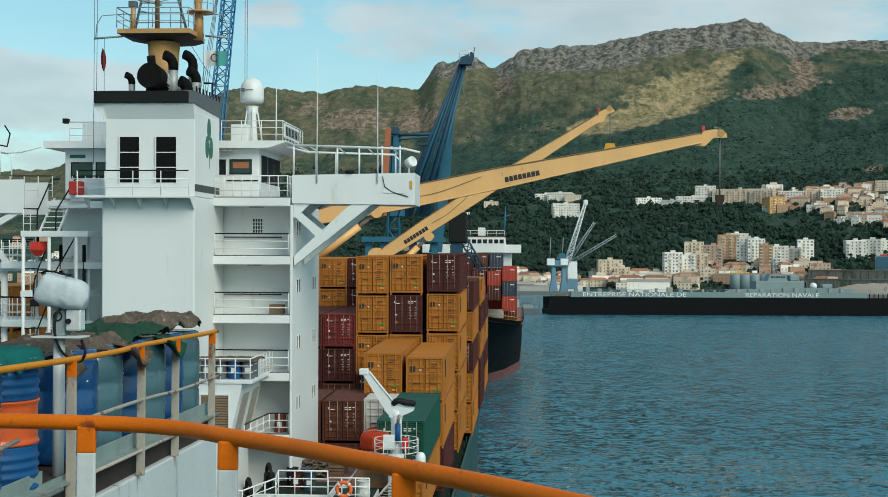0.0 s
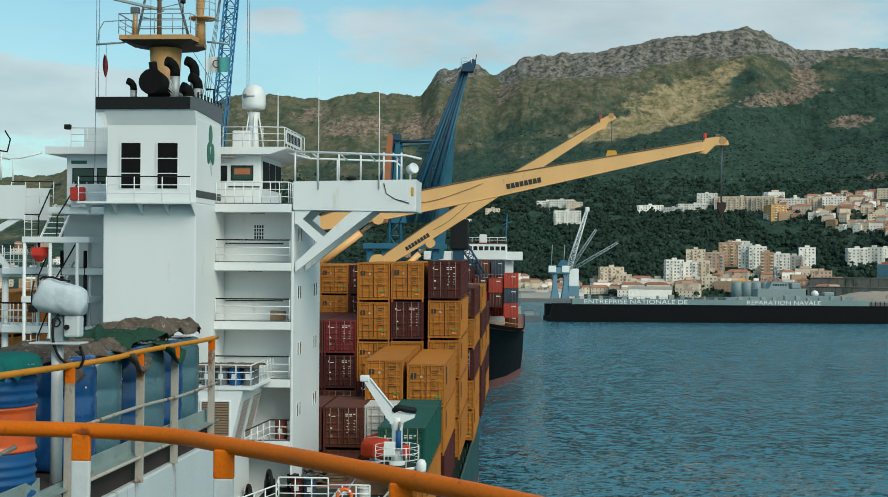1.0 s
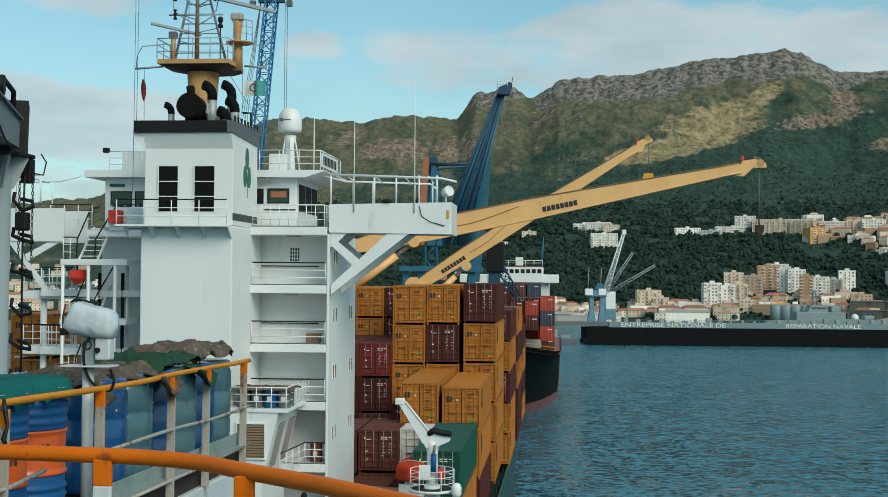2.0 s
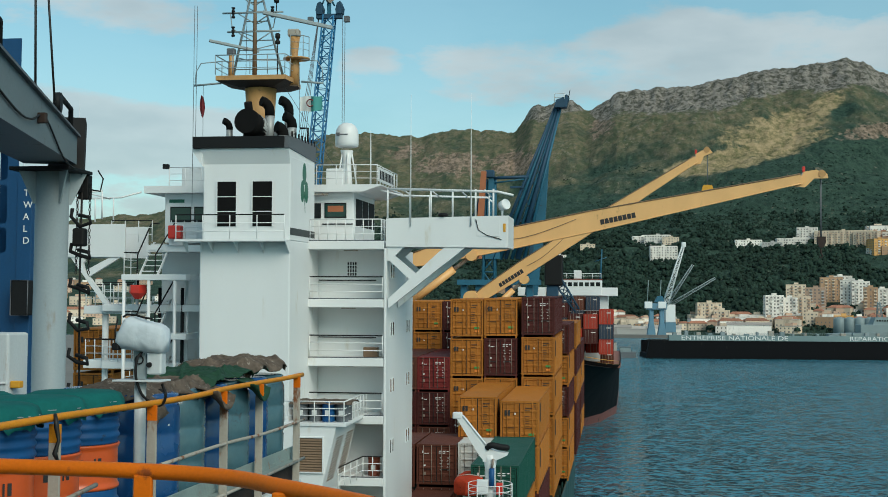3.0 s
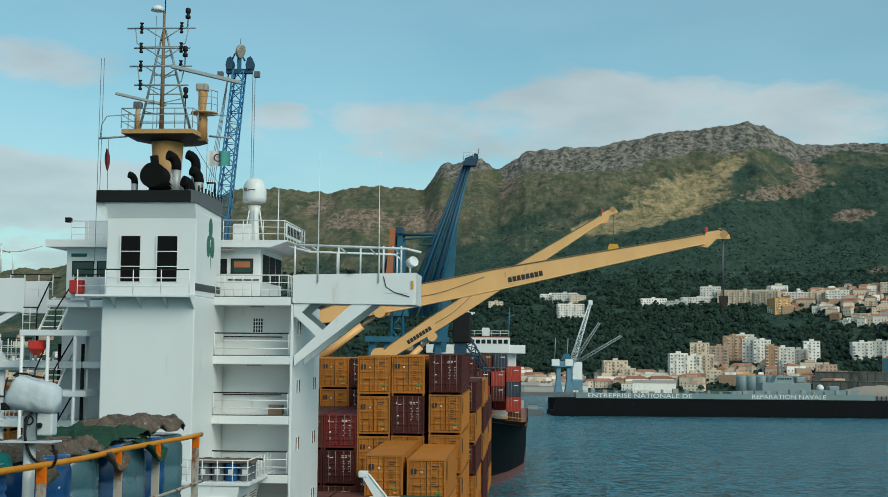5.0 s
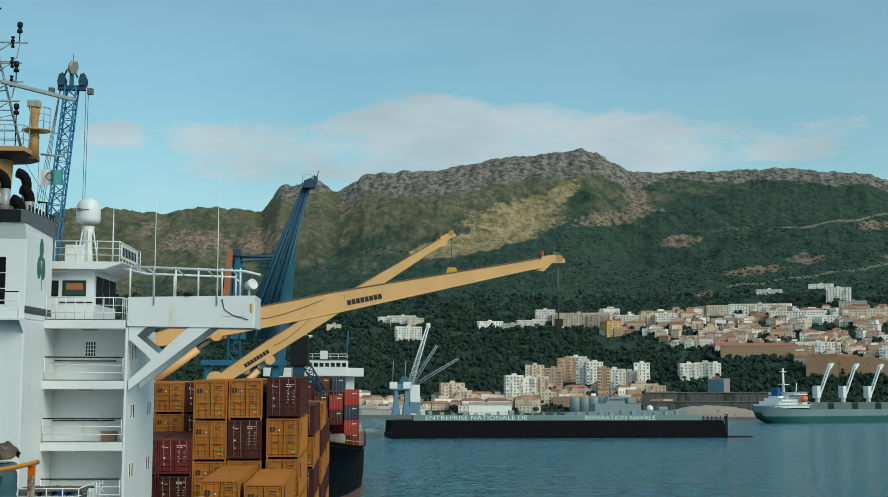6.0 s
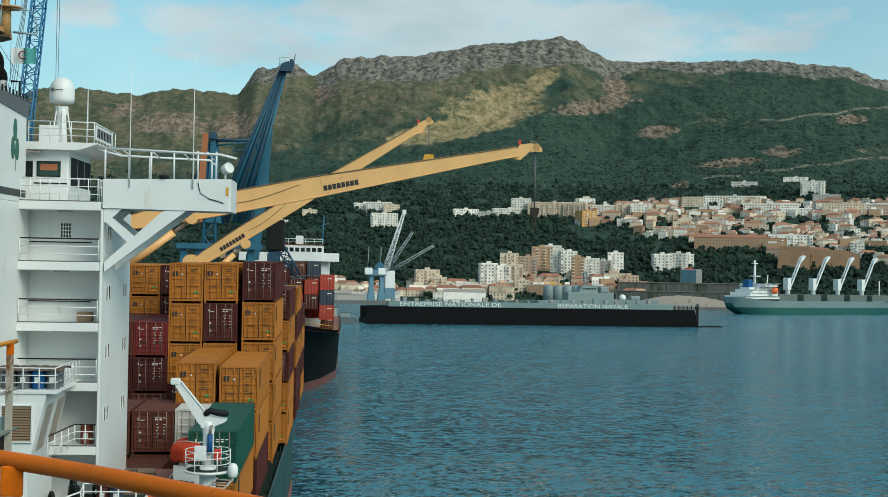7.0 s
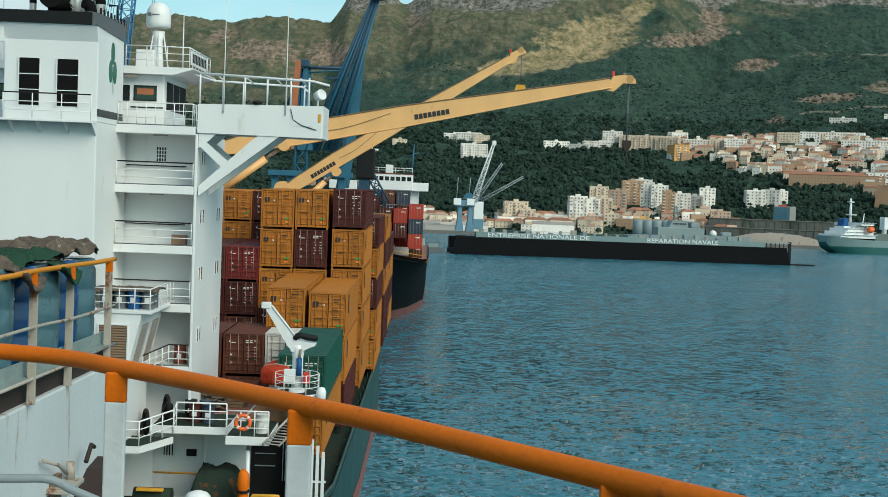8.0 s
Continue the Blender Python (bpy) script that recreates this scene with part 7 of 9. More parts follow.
    for z in (56.9, 57.5):
        part("head_rail", Geo().tube([(-10.9, y - 1, 56.2), (-10.9, y - 1, z), (-9.2, y - 1, z + 0.1), (-9.2, y - 1, 56.6)], 0.07, 5), WHITE, t)
    part("head_sheave", Geo().cyl((-9.0, y - 0.3, 56.9), (-9.0, y + 0.3, 56.9), 0.55, n=14), BLACK, t)
    part("aerial", Geo().cyl((-8.6, y, 56.9), (-8.35, y, 58.3), 0.06, n=5), BLACK, t)
    part("walkway", Geo().box(-27, y - 1.8, 25.6, -13, y - 1.2, 26.5, 0.05), CRANE_BLUE, t)
    for x in (-26.5, -24.0, -19.0, -15.5):
        part("lower_leg", Geo().box(x, y - 1.0, 4, x + 1.1, y + 1.0, 26, 0.1), CRANE_BLUE if x != -19.0 else CRANE_DARK, t)
    return t


harbour_crane()


def lattice_crane():
    t = thing("lattice_boom_crane", "tall blue lattice boom crane behind the superstructure", "crane")
    y = 260.0
    part("carrier", Geo().box(-72, y - 4, 2.5, -60, y + 4, 8, 0.3), CRANE_BLUE, t)
    g = Geo()
    lattice(g, (-68.2, y, 8.0), (-61.5, y, 84.0), 3.1, 2.3, 34, 0.125)
    part("boom", g, LATTICE_BLUE, t)
    part("head_beam", Geo().box(-64.3, y - 0.6, 83.4, -58.7, y + 0.6, 84.4, 0.1), CRANE_DARK, t)
    for x in (-64.2, -59.9):
        part("head_block", Geo().prism([(x, 84.3), (x + 1.3, 84.3), (x + 1.5, 85.6), (x + 0.9, 87.0), (x + 0.2, 86.6), (x - 0.15, 85.2)], y - 1.0, y + 1.0), CRANE_DARK, t)
    part("head_frame", Geo().tube([(-63.2, y, 86.4), (-62.6, y, 87.8), (-61.2, y, 87.6), (-60.4, y, 86.2)], 0.2, 6), CRANE_BLUE, t)
    part("head_post", Geo().box(-62.0, y - 0.3, 84.4, -61.2, y + 0.3, 87.8), CRANE_BLUE, t)
    for x in (-65.6, -57.7):
        part("head_lamp", Geo().box(x - 0.6, y - 0.5, 82.6, x + 0.6, y + 0.5, 83.9, 0.1), GREY_DARK, t)
    part("sheave", Geo().cyl((-61.5, y - 0.7, 88.2), (-60.9, y - 0.9, 88.0), 1.4, n=18), POST, t)
    part("light_post", Geo().cyl((-61.4, y, 88), (-61.4, y, 91.2), 0.07, n=5), GREY_DARK, t)
    for x0, x1 in ((-58.6, -58.3), (-58.1, -58.0)):
        part("hoist_rope", Geo().cyl((x0, y, 83.5), (x1, y, 20), 0.07, n=4), GREY_DARK, t)
    for k in range(4):
        part("pendant", Geo().cyl((-63.6, y, 85.5), (-74.0 + k * 1.2, y, 20), 0.07, n=4), GREY_DARK, t)
    return t


lattice_crane()
g = Geo().box(-420, 150, -3, -33.5, 900, 2.6)
solo("quay", g, material("quay_concrete", (0.17, 0.16, 0.145), 0.85, spread=0.2, scale=0.05, bump=0.1, stain=(0.14, 0.13, 0.12), stains=0.4), "stained concrete quay beyond the ships", "quay", kind="structure")


def floating_dock():
    t = thing("floating_dock", "black floating dry dock with grey lettered band", "floating dock")
    a, b = Vector((11.4, 603.4, 0)), Vector((180.0, 619.8, 0))
    L = (b - a).length
    m = Matrix.Translation(a) @ pose(0, 0, 0, 0, 0, math.degrees(math.atan2(b.y - a.y, b.x - a.x)))
    t.matrix_world = m
    part("near_wall", Geo().prism([(0, -1), (L - 1, -1), (L - 3.5, 8.5), (2.0, 8.5)], 0, 4.5), HULL_BLACK, t)
    part("pontoon", Geo().box(1, 4.5, -1, L - 1, 34, 2.2), HULL_BLACK, t)
    part("far_wall", Geo().box(2, 34, -1, L - 3, 38, 8.0), HULL_BLACK, t)
    part("top_band", Geo().box(11.0, -0.15, 8.5, L - 15, 4.5, 11.1, 0.05), BULK_GREY, t)
    part("band_shadow_deck", Geo().box(1.5, 0.2, 8.5, 11.0, 4.3, 9.0), BLACK, t)
    rails(t, [(2, 0.3, 9.0), (11, 0.3, 9.0)], 2.0, 2.0, 3, 0.07, GREY_DARK)
    for k in range(6):                            # open frame at the outer end
        x = L - 14 + k * 2.2
        part("end_post", Geo().box(x, 0.1, 8.5, x + 0.35, 0.5, 11.0), BLACK, t)
    part("end_beam", Geo().box(L - 15, 0.0, 10.7, L - 2, 4.0, 11.1), NAVY_GREY, t)
    part("end_ladder", Geo().box(L - 2.4, 0.2, 0.0, L - 1.2, 1.2, 11.5), BLACK, t)
    rails(t, [(11, 0.0, 11.1), (L - 15, 0.0, 11.1)], 1.1, 3.0, 2, 0.05, NAVY_GREY)
    for text, x0, x1 in (("ENTREPRISE NATIONALE DE", 16.6, 66.2), ("REPARATION NAVALE", 95.0, 130.6)):
        g = lettering(text, 2.6, 0.02)
        xs = [v[0] for v in g.v]
        k = (x1 - x0) / (max(xs) - min(xs))
        g.moved(Matrix.Translation((x0, -0.19, 8.9)) @ pose(0, 0, 0, 90) @ Matrix.Diagonal((k, 1.08, 1, 1)))
        for one in islands(g):
            part("letter", one, MARK_WHITE, t)
    r = part("raft", Geo().box(L - 1, 2, 0.1, L + 12, 6, 0.7, 0.1), BLACK, t)
    # grey naval vessel standing in the dock
    s = thing("naval_vessel", "pale grey naval vessel docked behind the dock wall", "ship", m)
    part("hull", Geo().prism([(92, 6), (146, 6), (152, 13.0), (118, 13.2), (90, 12.0)], 12, 24), NAVY_GREY, s)
    part("deckhouse", Geo().box(104, 13, 12.5, 128, 23, 16.5, 0.2), NAVY_GREY, s)
    part("bridge", Geo().prism([(110, 16.5), (120, 16.5), (119, 20.0), (111.5, 20.0)], 14, 22), NAVY_GREY, s)
    g = Geo()
    lattice(g, (114.5, 18, 20), (114.0, 18, 27.5), 2.4, 1.0, 6, 0.12)
    part("mast", g, NAVY_GREY, s)
    part("radar_bar", Geo().box(111.5, 17.8, 25.0, 117.0, 18.2, 25.3), NAVY_GREY, s)
    part("funnel", Geo().box(121.5, 15, 16.5, 126, 21, 19.4, 0.5), NAVY_GREY, s)
    for i in range(6):
        part("window", Geo().box(111.8 + i * 1.2, 13.9, 18.0, 112.6 + i * 1.2, 14.05, 18.8), GLASS_DARK, s)
    part("dome", Geo().lathe([(1.6, 0), (1.9, 1), (1.4, 2.2), (0.2, 2.8)], (134, 18, 13), 14), WHITE, s)
    part("gun_house", Geo().box(138, 16, 13, 143, 20, 15, 0.4), NAVY_GREY, s)
    for k in range(24):
        part("deck_clutter", Geo().box(*(lambda x, h, w: (x, 1.2, 11.1, x + w, 3.6, 11.1 + h))(13 + k * 5.6, random.uniform(0.6, 2.2), random.uniform(0.8, 2.6))), (NAVY_GREY, GREY_PAINT, POST)[k % 3], t)
    # slender dock crane on two splayed legs
    c = thing("dock_crane", "pale blue dock crane with white lattice jib", "crane", m)
    for x in (3.4, 8.4):
        part("leg", Geo().prism([(x - 2.0, 11.1), (x + 2.0, 11.1), (x + 1.0, 17), (x + 0.9, 23), (x - 0.9, 23), (x - 1.0, 17)], 4, 8), DOCK_BLUE, c)
    part("cab", Geo().box(1.2, 3, 23, 10.4, 9, 26.0, 0.2), DOCK_BLUE, c)
    for x in (0.0, 6.4):
        part("cab_block", Geo().box(x, 2.6, 23.6, x + 3.6, 5, 26.8, 0.1), WHITE, c)
    part("winch_house", Geo().prism([(4.8, 26.5), (9.6, 26.5), (8.6, 29.5), (6.4, 29.5)], 4, 8), CRANE_BLUE, c)
    for x in (1.6, 7.6):
        part("back_mast", Geo().cyl((x, 6, 26), (x + 0.5, 6, 37), 0.2, n=6), NAVY_GREY, c)
    g = Geo()
    lattice(g, (10.4, 8, 25.5), (19.0, 8, 53.5), 2.6, 1.1, 16, 0.15)
    part("jib", g, WHITE, c)
    part("jib_head", Geo().box(18.2, 7, 53, 20.2, 9, 55.4, 0.3), WHITE, c)
    for x1, z1 in ((27.0, 45.5), (38.0, 39.0)):
        g = Geo()
        lattice(g, (13, 30, 24), (x1, 30, z1), 1.7, 0.9, 12, 0.11)
        part("lower_jib", g, GREY_PAINT, c)
    part("machine_house", Geo().box(10.4, 9, 12.0, 15.6, 16, 17.0, 0.3), DOCK_BLUE, c)
    part("winch_cab", Geo().box(10.6, 9, 17.004, 15.4, 15, 25.5, 0.3), WHITE, c)
    return t


floating_dock()


def work_barge():
    """Low grey barge with huts and gear, lying off the dock's inner end."""
    t = thing("work_barge", "grey work barge with small huts and gear", "barge", pose(-8.0, 606, 0, 0, 0, 3))
    part("hull", Geo().prism([(-14, 0.2), (-12, -0.6), (13, -0.6), (15, 0.2), (15, 2.6), (-14, 2.6)], 0, 9), GREY_DARK, t)
    for x, w, h, m in ((-11, 4, 3.2, NAVY_GREY), (-5, 6, 2.2, GREY_PAINT), (3, 3, 4.6, POST), (7.5, 5, 2.4, NAVY_GREY)):
        part("hut", Geo().box(x, 2, 2.604, x + w, 6, 2.6 + h, 0.1), m, t)
        part("hut_roof", Geo().box(x - 0.2, 1.8, 2.605 + h, x + w + 0.2, 6.2, 2.8 + h), GREY_DARK, t)
    part("derrick", Geo().cyl((1.5, 4, 2.6), (-2.0, 4, 11.5), 0.2, 0.12, 6), RUST_AND_SHADE, t)
    rails(t, [(-13.8, 0.3, 2.6), (14.8, 0.3, 2.6)], 1.1, 2.4, 2, 0.05, GREY_PAINT)
    return t


work_barge()


def bulk_carrier():
    t = thing("bulk_carrier", "pale grey and green bulk carrier with four white cranes", "ship")
    a, b = Vector((303.0, 916.2, 0)), Vector((455.5, 998.0, 0))
    L = (b - a).length
    t.matrix_world = Matrix.Translation(a) @ pose(0, 0, 0, 0, 0, math.degrees(math.atan2(b.y - a.y, b.x - a.x)))
    # along, half breadth at deck, half breadth below, deck height, lowest height
    secs = ((-7.5, 4.5, 3.0, 12.8, 8.2), (-6.6, 7.2, 4.4, 12.7, 5.8), (-4.2, 9.4, 4.8, 12.6, 3.6), (-0.5, 11.2, 4.6, 12.4, 1.8), (5, 12.6, 4.5, 11.8, -0.5), (14, 13.6, 11, 10.8, -0.5), (30, 14, 14, 10.3, -0.5),
            (L - 36, 14, 14, 10.3, -0.5), (L - 16, 11.5, 9, 11.3, -0.5), (L - 4, 6, 3, 13.0, -0.5), (L + 4, 0.5, 0.3, 14.0, -0.5))
    def skin(lo, hi):
        g = Geo()
        ends = []
        for s in (-1, 1):
            vs = []
            for x, bd, bw, zd, zb in secs:
                for i in range(3):
                    z0, z1 = (zb if lo < 0 else min(max(zb, lo), zd)), min(max(zb, hi), zd)
                    z = z0 + (z1 - z0) * i / 2
                    k = ((z - zb) / (zd - zb)) ** 0.6
                    vs.append((x, 14 + s * (bw + (bd - bw) * k), z))
            ends.append(vs[:3])
            g.add(vs, [(3 * i + j, 3 * i + j + 1, 3 * i + j + 4, 3 * i + j + 3) for i in range(len(secs) - 1) for j in (0, 1)], True)
        if lo < 0:                                  # the counter over the rudder is closed below
            under = [(x, 14 + s * bw, zb) for x, _, bw, _, zb in secs[:5] for s in (-1, 1)]
            g.add(under, [(2 * i, 2 * i + 1, 2 * i + 3, 2 * i + 2) for i in range(4)])
        else:
            g.add(ends[0] + ends[1], [(0, 1, 4, 3), (1, 2, 5, 4)])
        return g
    part("upper_hull", skin(5.2, 99.0), BULK_GREY, t)
    part("boot_topping", skin(-0.5, 5.2), BULK_GREEN, t, "teal green boot topping")
    vs = [(x, 14 + s * b, zd - 0.4) for x, b, _, zd, _ in secs for s in (-1, 1)]
    part("deck", Geo().add(vs, [(2 * i, 2 * i + 1, 2 * i + 3, 2 * i + 2) for i in range(len(secs) - 1)]), NAVY_GREY, t)
    for k, (x0, x1, z0, z1, y0, y1) in enumerate(((-1, 35, 11.5, 14.0, 3, 25), (4, 34, 14.0, 16.4, 4, 24), (8, 32, 16.4, 18.8, 5, 23), (15, 31, 18.8, 21.0, 6, 22), (17, 31, 21.0, 23.2, 1, 27))):
        h = part("house_tier", Geo().box(x0, y0, z0, x1, y1, z1, 0.1), WHITE, t)
        for i in range(4):
            part("window", Geo().box(x0 + 3 + i * 3.1, y0 - 0.05, z0 + 1.0, x0 + 3.6 + i * 3.1, y0 + 0.05, z0 + 1.6), GLASS_DARK, h)
        part("deck_edge", Geo().box(x0 - 1.2, y0 - 1.4, z1 - 0.12, x1 + 0.8, y0, z1 + 0.1), WHITE, h)
    part("funnel", Geo().prism([(9.2, 16.4), (14.6, 16.4), (14.0, 26.2), (10.2, 25.6)], 11, 17), DRUM_BLUE, t)
    part("engine_casing", Geo().box(8.6, 9, 14.0, 16, 19, 20.2, 0.2), WHITE, t)
    part("radar_platform", Geo().box(17, 11, 28.5, 23, 17, 29.1, 0.1), WHITE, t)
    part("aft_derrick", Geo().cyl((31, 14, 12), (34, 14, 30), 0.5, 0.35, 6), WHITE, t)
    part("mast", Geo().cyl((19.5, 14, 23.2), (19.5, 14, 41), 1.1, 0.7, 8), WHITE, t)
    part("mast_yard", Geo().box(17.2, 12.5, 38, 21.8, 15.5, 38.7, 0.1), WHITE, t)
    part("life_boat", Geo().lathe([(0.4, 0), (2.0, 1.2), (2.4, 3), (2.0, 5), (0.6, 6.5)], (0, 0, 0), 12).moved(Matrix.Translation((24, 0.5, 17)) @ pose(0, 0, 0, 0, 70, 0)), RESCUE, t)
    part("fore_mast", Geo().cyl((L - 8, 14, 14), (L - 8, 14, 27), 0.7, 0.4, 8), WHITE, t)
    for k in range(4):
        x = 56 + k * 29.0
        c = part("crane_column", Geo().cyl((x, 14, 12), (x, 14, 26), 1.9, 1.6, 12), WHITE, t)
        part("crane_house", Geo().box(x - 2.6, 11.5, 18.5, x + 1.2, 16.5, 28, 0.3), WHITE, c)
        for s in (-1.1, 1.1):
            part("crane_jib", Geo().prism([(x + 0.7, 19.5), (x + 1.7, 19.0), (x + 15.0, 43), (x + 14.2, 44)], 14 + s - 0.3, 14 + s + 0.3), WHITE, c)
        part("jib_head", Geo().prism([(x + 12.8, 41), (x + 14.6, 41), (x + 18.5, 45), (x + 17.6, 46), (x + 14, 44.2)], 12.5, 15.5), WHITE, c)
        part("jib_tie", Geo().box(x + 6, 12.6, 30, x + 7.5, 15.4, 31, 0.1), WHITE, c)
    for k in range(5):
        x = 36 + k * 27
        part("hatch_cover", Geo().box(x, 4, 9.8, x + 20, 24, 15.4, 0.3), HATCH, t)
    return t


bulk_carrier()


# ---------------------------------------------------------------- the town
def stucco(name, c):
    return material(name, c, 0.9, spread=0.10, scale=0.06, grain=1.2, bump=0.05, stain=tuple(v * 0.6 for v in c), stains=0.4, streak=3, vary=0.2)


PLASTER = [stucco("white_stucco", (0.76, 0.72, 0.66)), stucco("cream_stucco", (0.66, 0.54, 0.41)), stucco("pink_stucco", (0.54, 0.37, 0.27)), stucco("ochre_stucco", (0.43, 0.27, 0.165)),
           stucco("grey_stucco", (0.44, 0.43, 0.41)), stucco("orange_stucco", (0.62, 0.34, 0.12))]
TILE = material("clay_roof_tiles", (0.34, 0.15, 0.09), 0.9, spread=0.2, scale=0.3, grain=3, bump=0.2, vary=0.25)
FLAT_ROOF = material("flat_roof_screed", (0.40, 0.36, 0.32), 0.9, spread=0.15, scale=0.1, bump=0.05, vary=0.2)
# pane colour is lightened to paint in haze over the town
PANE = glass("haze_pale_window_glass", (0.17, 0.16, 0.15), 0.35)
SHOWN = ("white", "cream", "pink", "ochre", "grey", "orange")


def apartment(w, d, floors, c):
    h = floors * 3.1
    t = thing("apartment_building", "%s apartment block of %d storeys with balconies" % (SHOWN[c], floors), "building", group="buildings of the town")
    part("wall", Geo().box(-w / 2, 0, -14, w / 2, d, h), PLASTER[c], t)
    g = Geo()
    for x0, y0, x1, y1 in ((-w / 2, -0.1, w / 2, 0.3), (-w / 2, d - 0.3, w / 2, d + 0.1), (-w / 2 - 0.1, 0.3, -w / 2 + 0.3, d - 0.3), (w / 2 - 0.3, 0.3, w / 2 + 0.1, d - 0.3)):
        g.box(x0, y0, h, x1, y1, h + 0.9)
    p = part("parapet", g, PLASTER[c], t)
    part("roof", Geo().box(-w / 2 + 0.3, 0.3, h, w / 2 - 0.3, d - 0.3, h + 0.15), FLAT_ROOF, t)
    part("stair_head", Geo().box(-2, d * 0.3, h + 0.15, 2.5, d * 0.3 + 4, h + 2.8), PLASTER[c], t)
    n = max(3, int(w / 3.4))
    g, gb = Geo(), Geo()
    for f in range(floors):
        z = f * 3.1
        for i in range(n):
            x = -w / 2 + w * (i + 0.5) / n
            if (i * 7 + f * 3 + i * f) % 5:
                g.box(x - (0.6 if (i + c) % 3 else 1.2), -0.06, z + 0.8, x + 0.7, 0.1, z + 2.3)
        m = max(2, int(d / 4))
        for i in range(m):
            y = d * (i + 0.5) / m
            for x in (-w / 2, w / 2):
                g.box(x - 0.06, y - 0.6, z + 0.9, x + 0.06, y + 0.6, z + 2.3)
        if f and floors > 4:
            for i in range((c + floors) % 2, n, 2 if c % 2 else 3):
                x = -w / 2 + w * (i + 0.5) / n
                gb.box(x - 1.4, -1.2, z - 0.15, x + 1.4, -0.06, z + 0.85)
    tagged(part("window_glazing", g, PANE, t), kind="stuff")
    if gb.v:
        tagged(part("balcony_trim", gb, PLASTER[(c * 2) % 5], t), kind="stuff")
    return t


def cottage(w, d, h, c, tiled):
    t = thing("town_house", "%s town house with %s roof" % (SHOWN[c], "clay tile" if tiled else "flat"), "house", group="houses of the town")
    part("wall", Geo().box(-w / 2, 0, -10, w / 2, d, h), PLASTER[c], t)
    if tiled:
        e, r = 0.5, h + d * 0.22
        vs = [(-w / 2 - e, -e, h), (w / 2 + e, -e, h), (w / 2 + e, d + e, h), (-w / 2 - e, d + e, h), (-w / 2 + d * 0.3, d / 2, r), (w / 2 - d * 0.3, d / 2, r)]
        part("roof", Geo().add(vs, [(0, 1, 5, 4), (1, 2, 5), (2, 3, 4, 5), (3, 0, 4), (0, 3, 2, 1)]), TILE, t)
    else:
        part("roof", Geo().box(-w / 2 - 0.15, -0.15, h, w / 2 + 0.15, d + 0.15, h + 0.5), FLAT_ROOF, t)
        part("roof_room", Geo().box(-w / 4, d * 0.3, h + 0.5, w / 6, d * 0.7, h + 2.8), PLASTER[(c + 1) % 4], t)
    g, n = Geo(), max(2, int(w / 3.2))
    for f in range(max(1, int(h / 3.2))):
        for i in range(n):
            x = -w / 2 + w * (i + 0.5) / n
            g.box(x - 0.55, -0.06, f * 3.2 + 0.9, x + 0.55, 0.1, f * 3.2 + 2.3)
    tagged(part("window_glazing", g, PANE, t), kind="stuff")
    return t


rnd = random.Random(7)
STOCK = {}
def put(key, a, r, turn=0.0, dz=0.0):
    """A building from the stock of kinds, facing the harbour, on the slope."""
    x, y, _ = polar(a, r)
    m = pose(x, y, land(a, r) + dz, 0, 0, -a + turn)
    if key not in STOCK:
        STOCK[key] = apartment(*key[1:]) if key[0] == "a" else cottage(*key[1:])
        STOCK[key].matrix_world = m
        return STOCK[key]
    return copy_thing(STOCK[key], m)


def rise(a, el):
    """Distance at which the slope shows at a given elevation."""
    lo, hi = R_SHORE + 5, R_TOP
    for _ in range(20):
        mid = (lo + hi) / 2
        if math.degrees(math.atan2(land(a, mid) - 21, mid)) < el:
            lo = mid
        else:
            hi = mid
    return lo


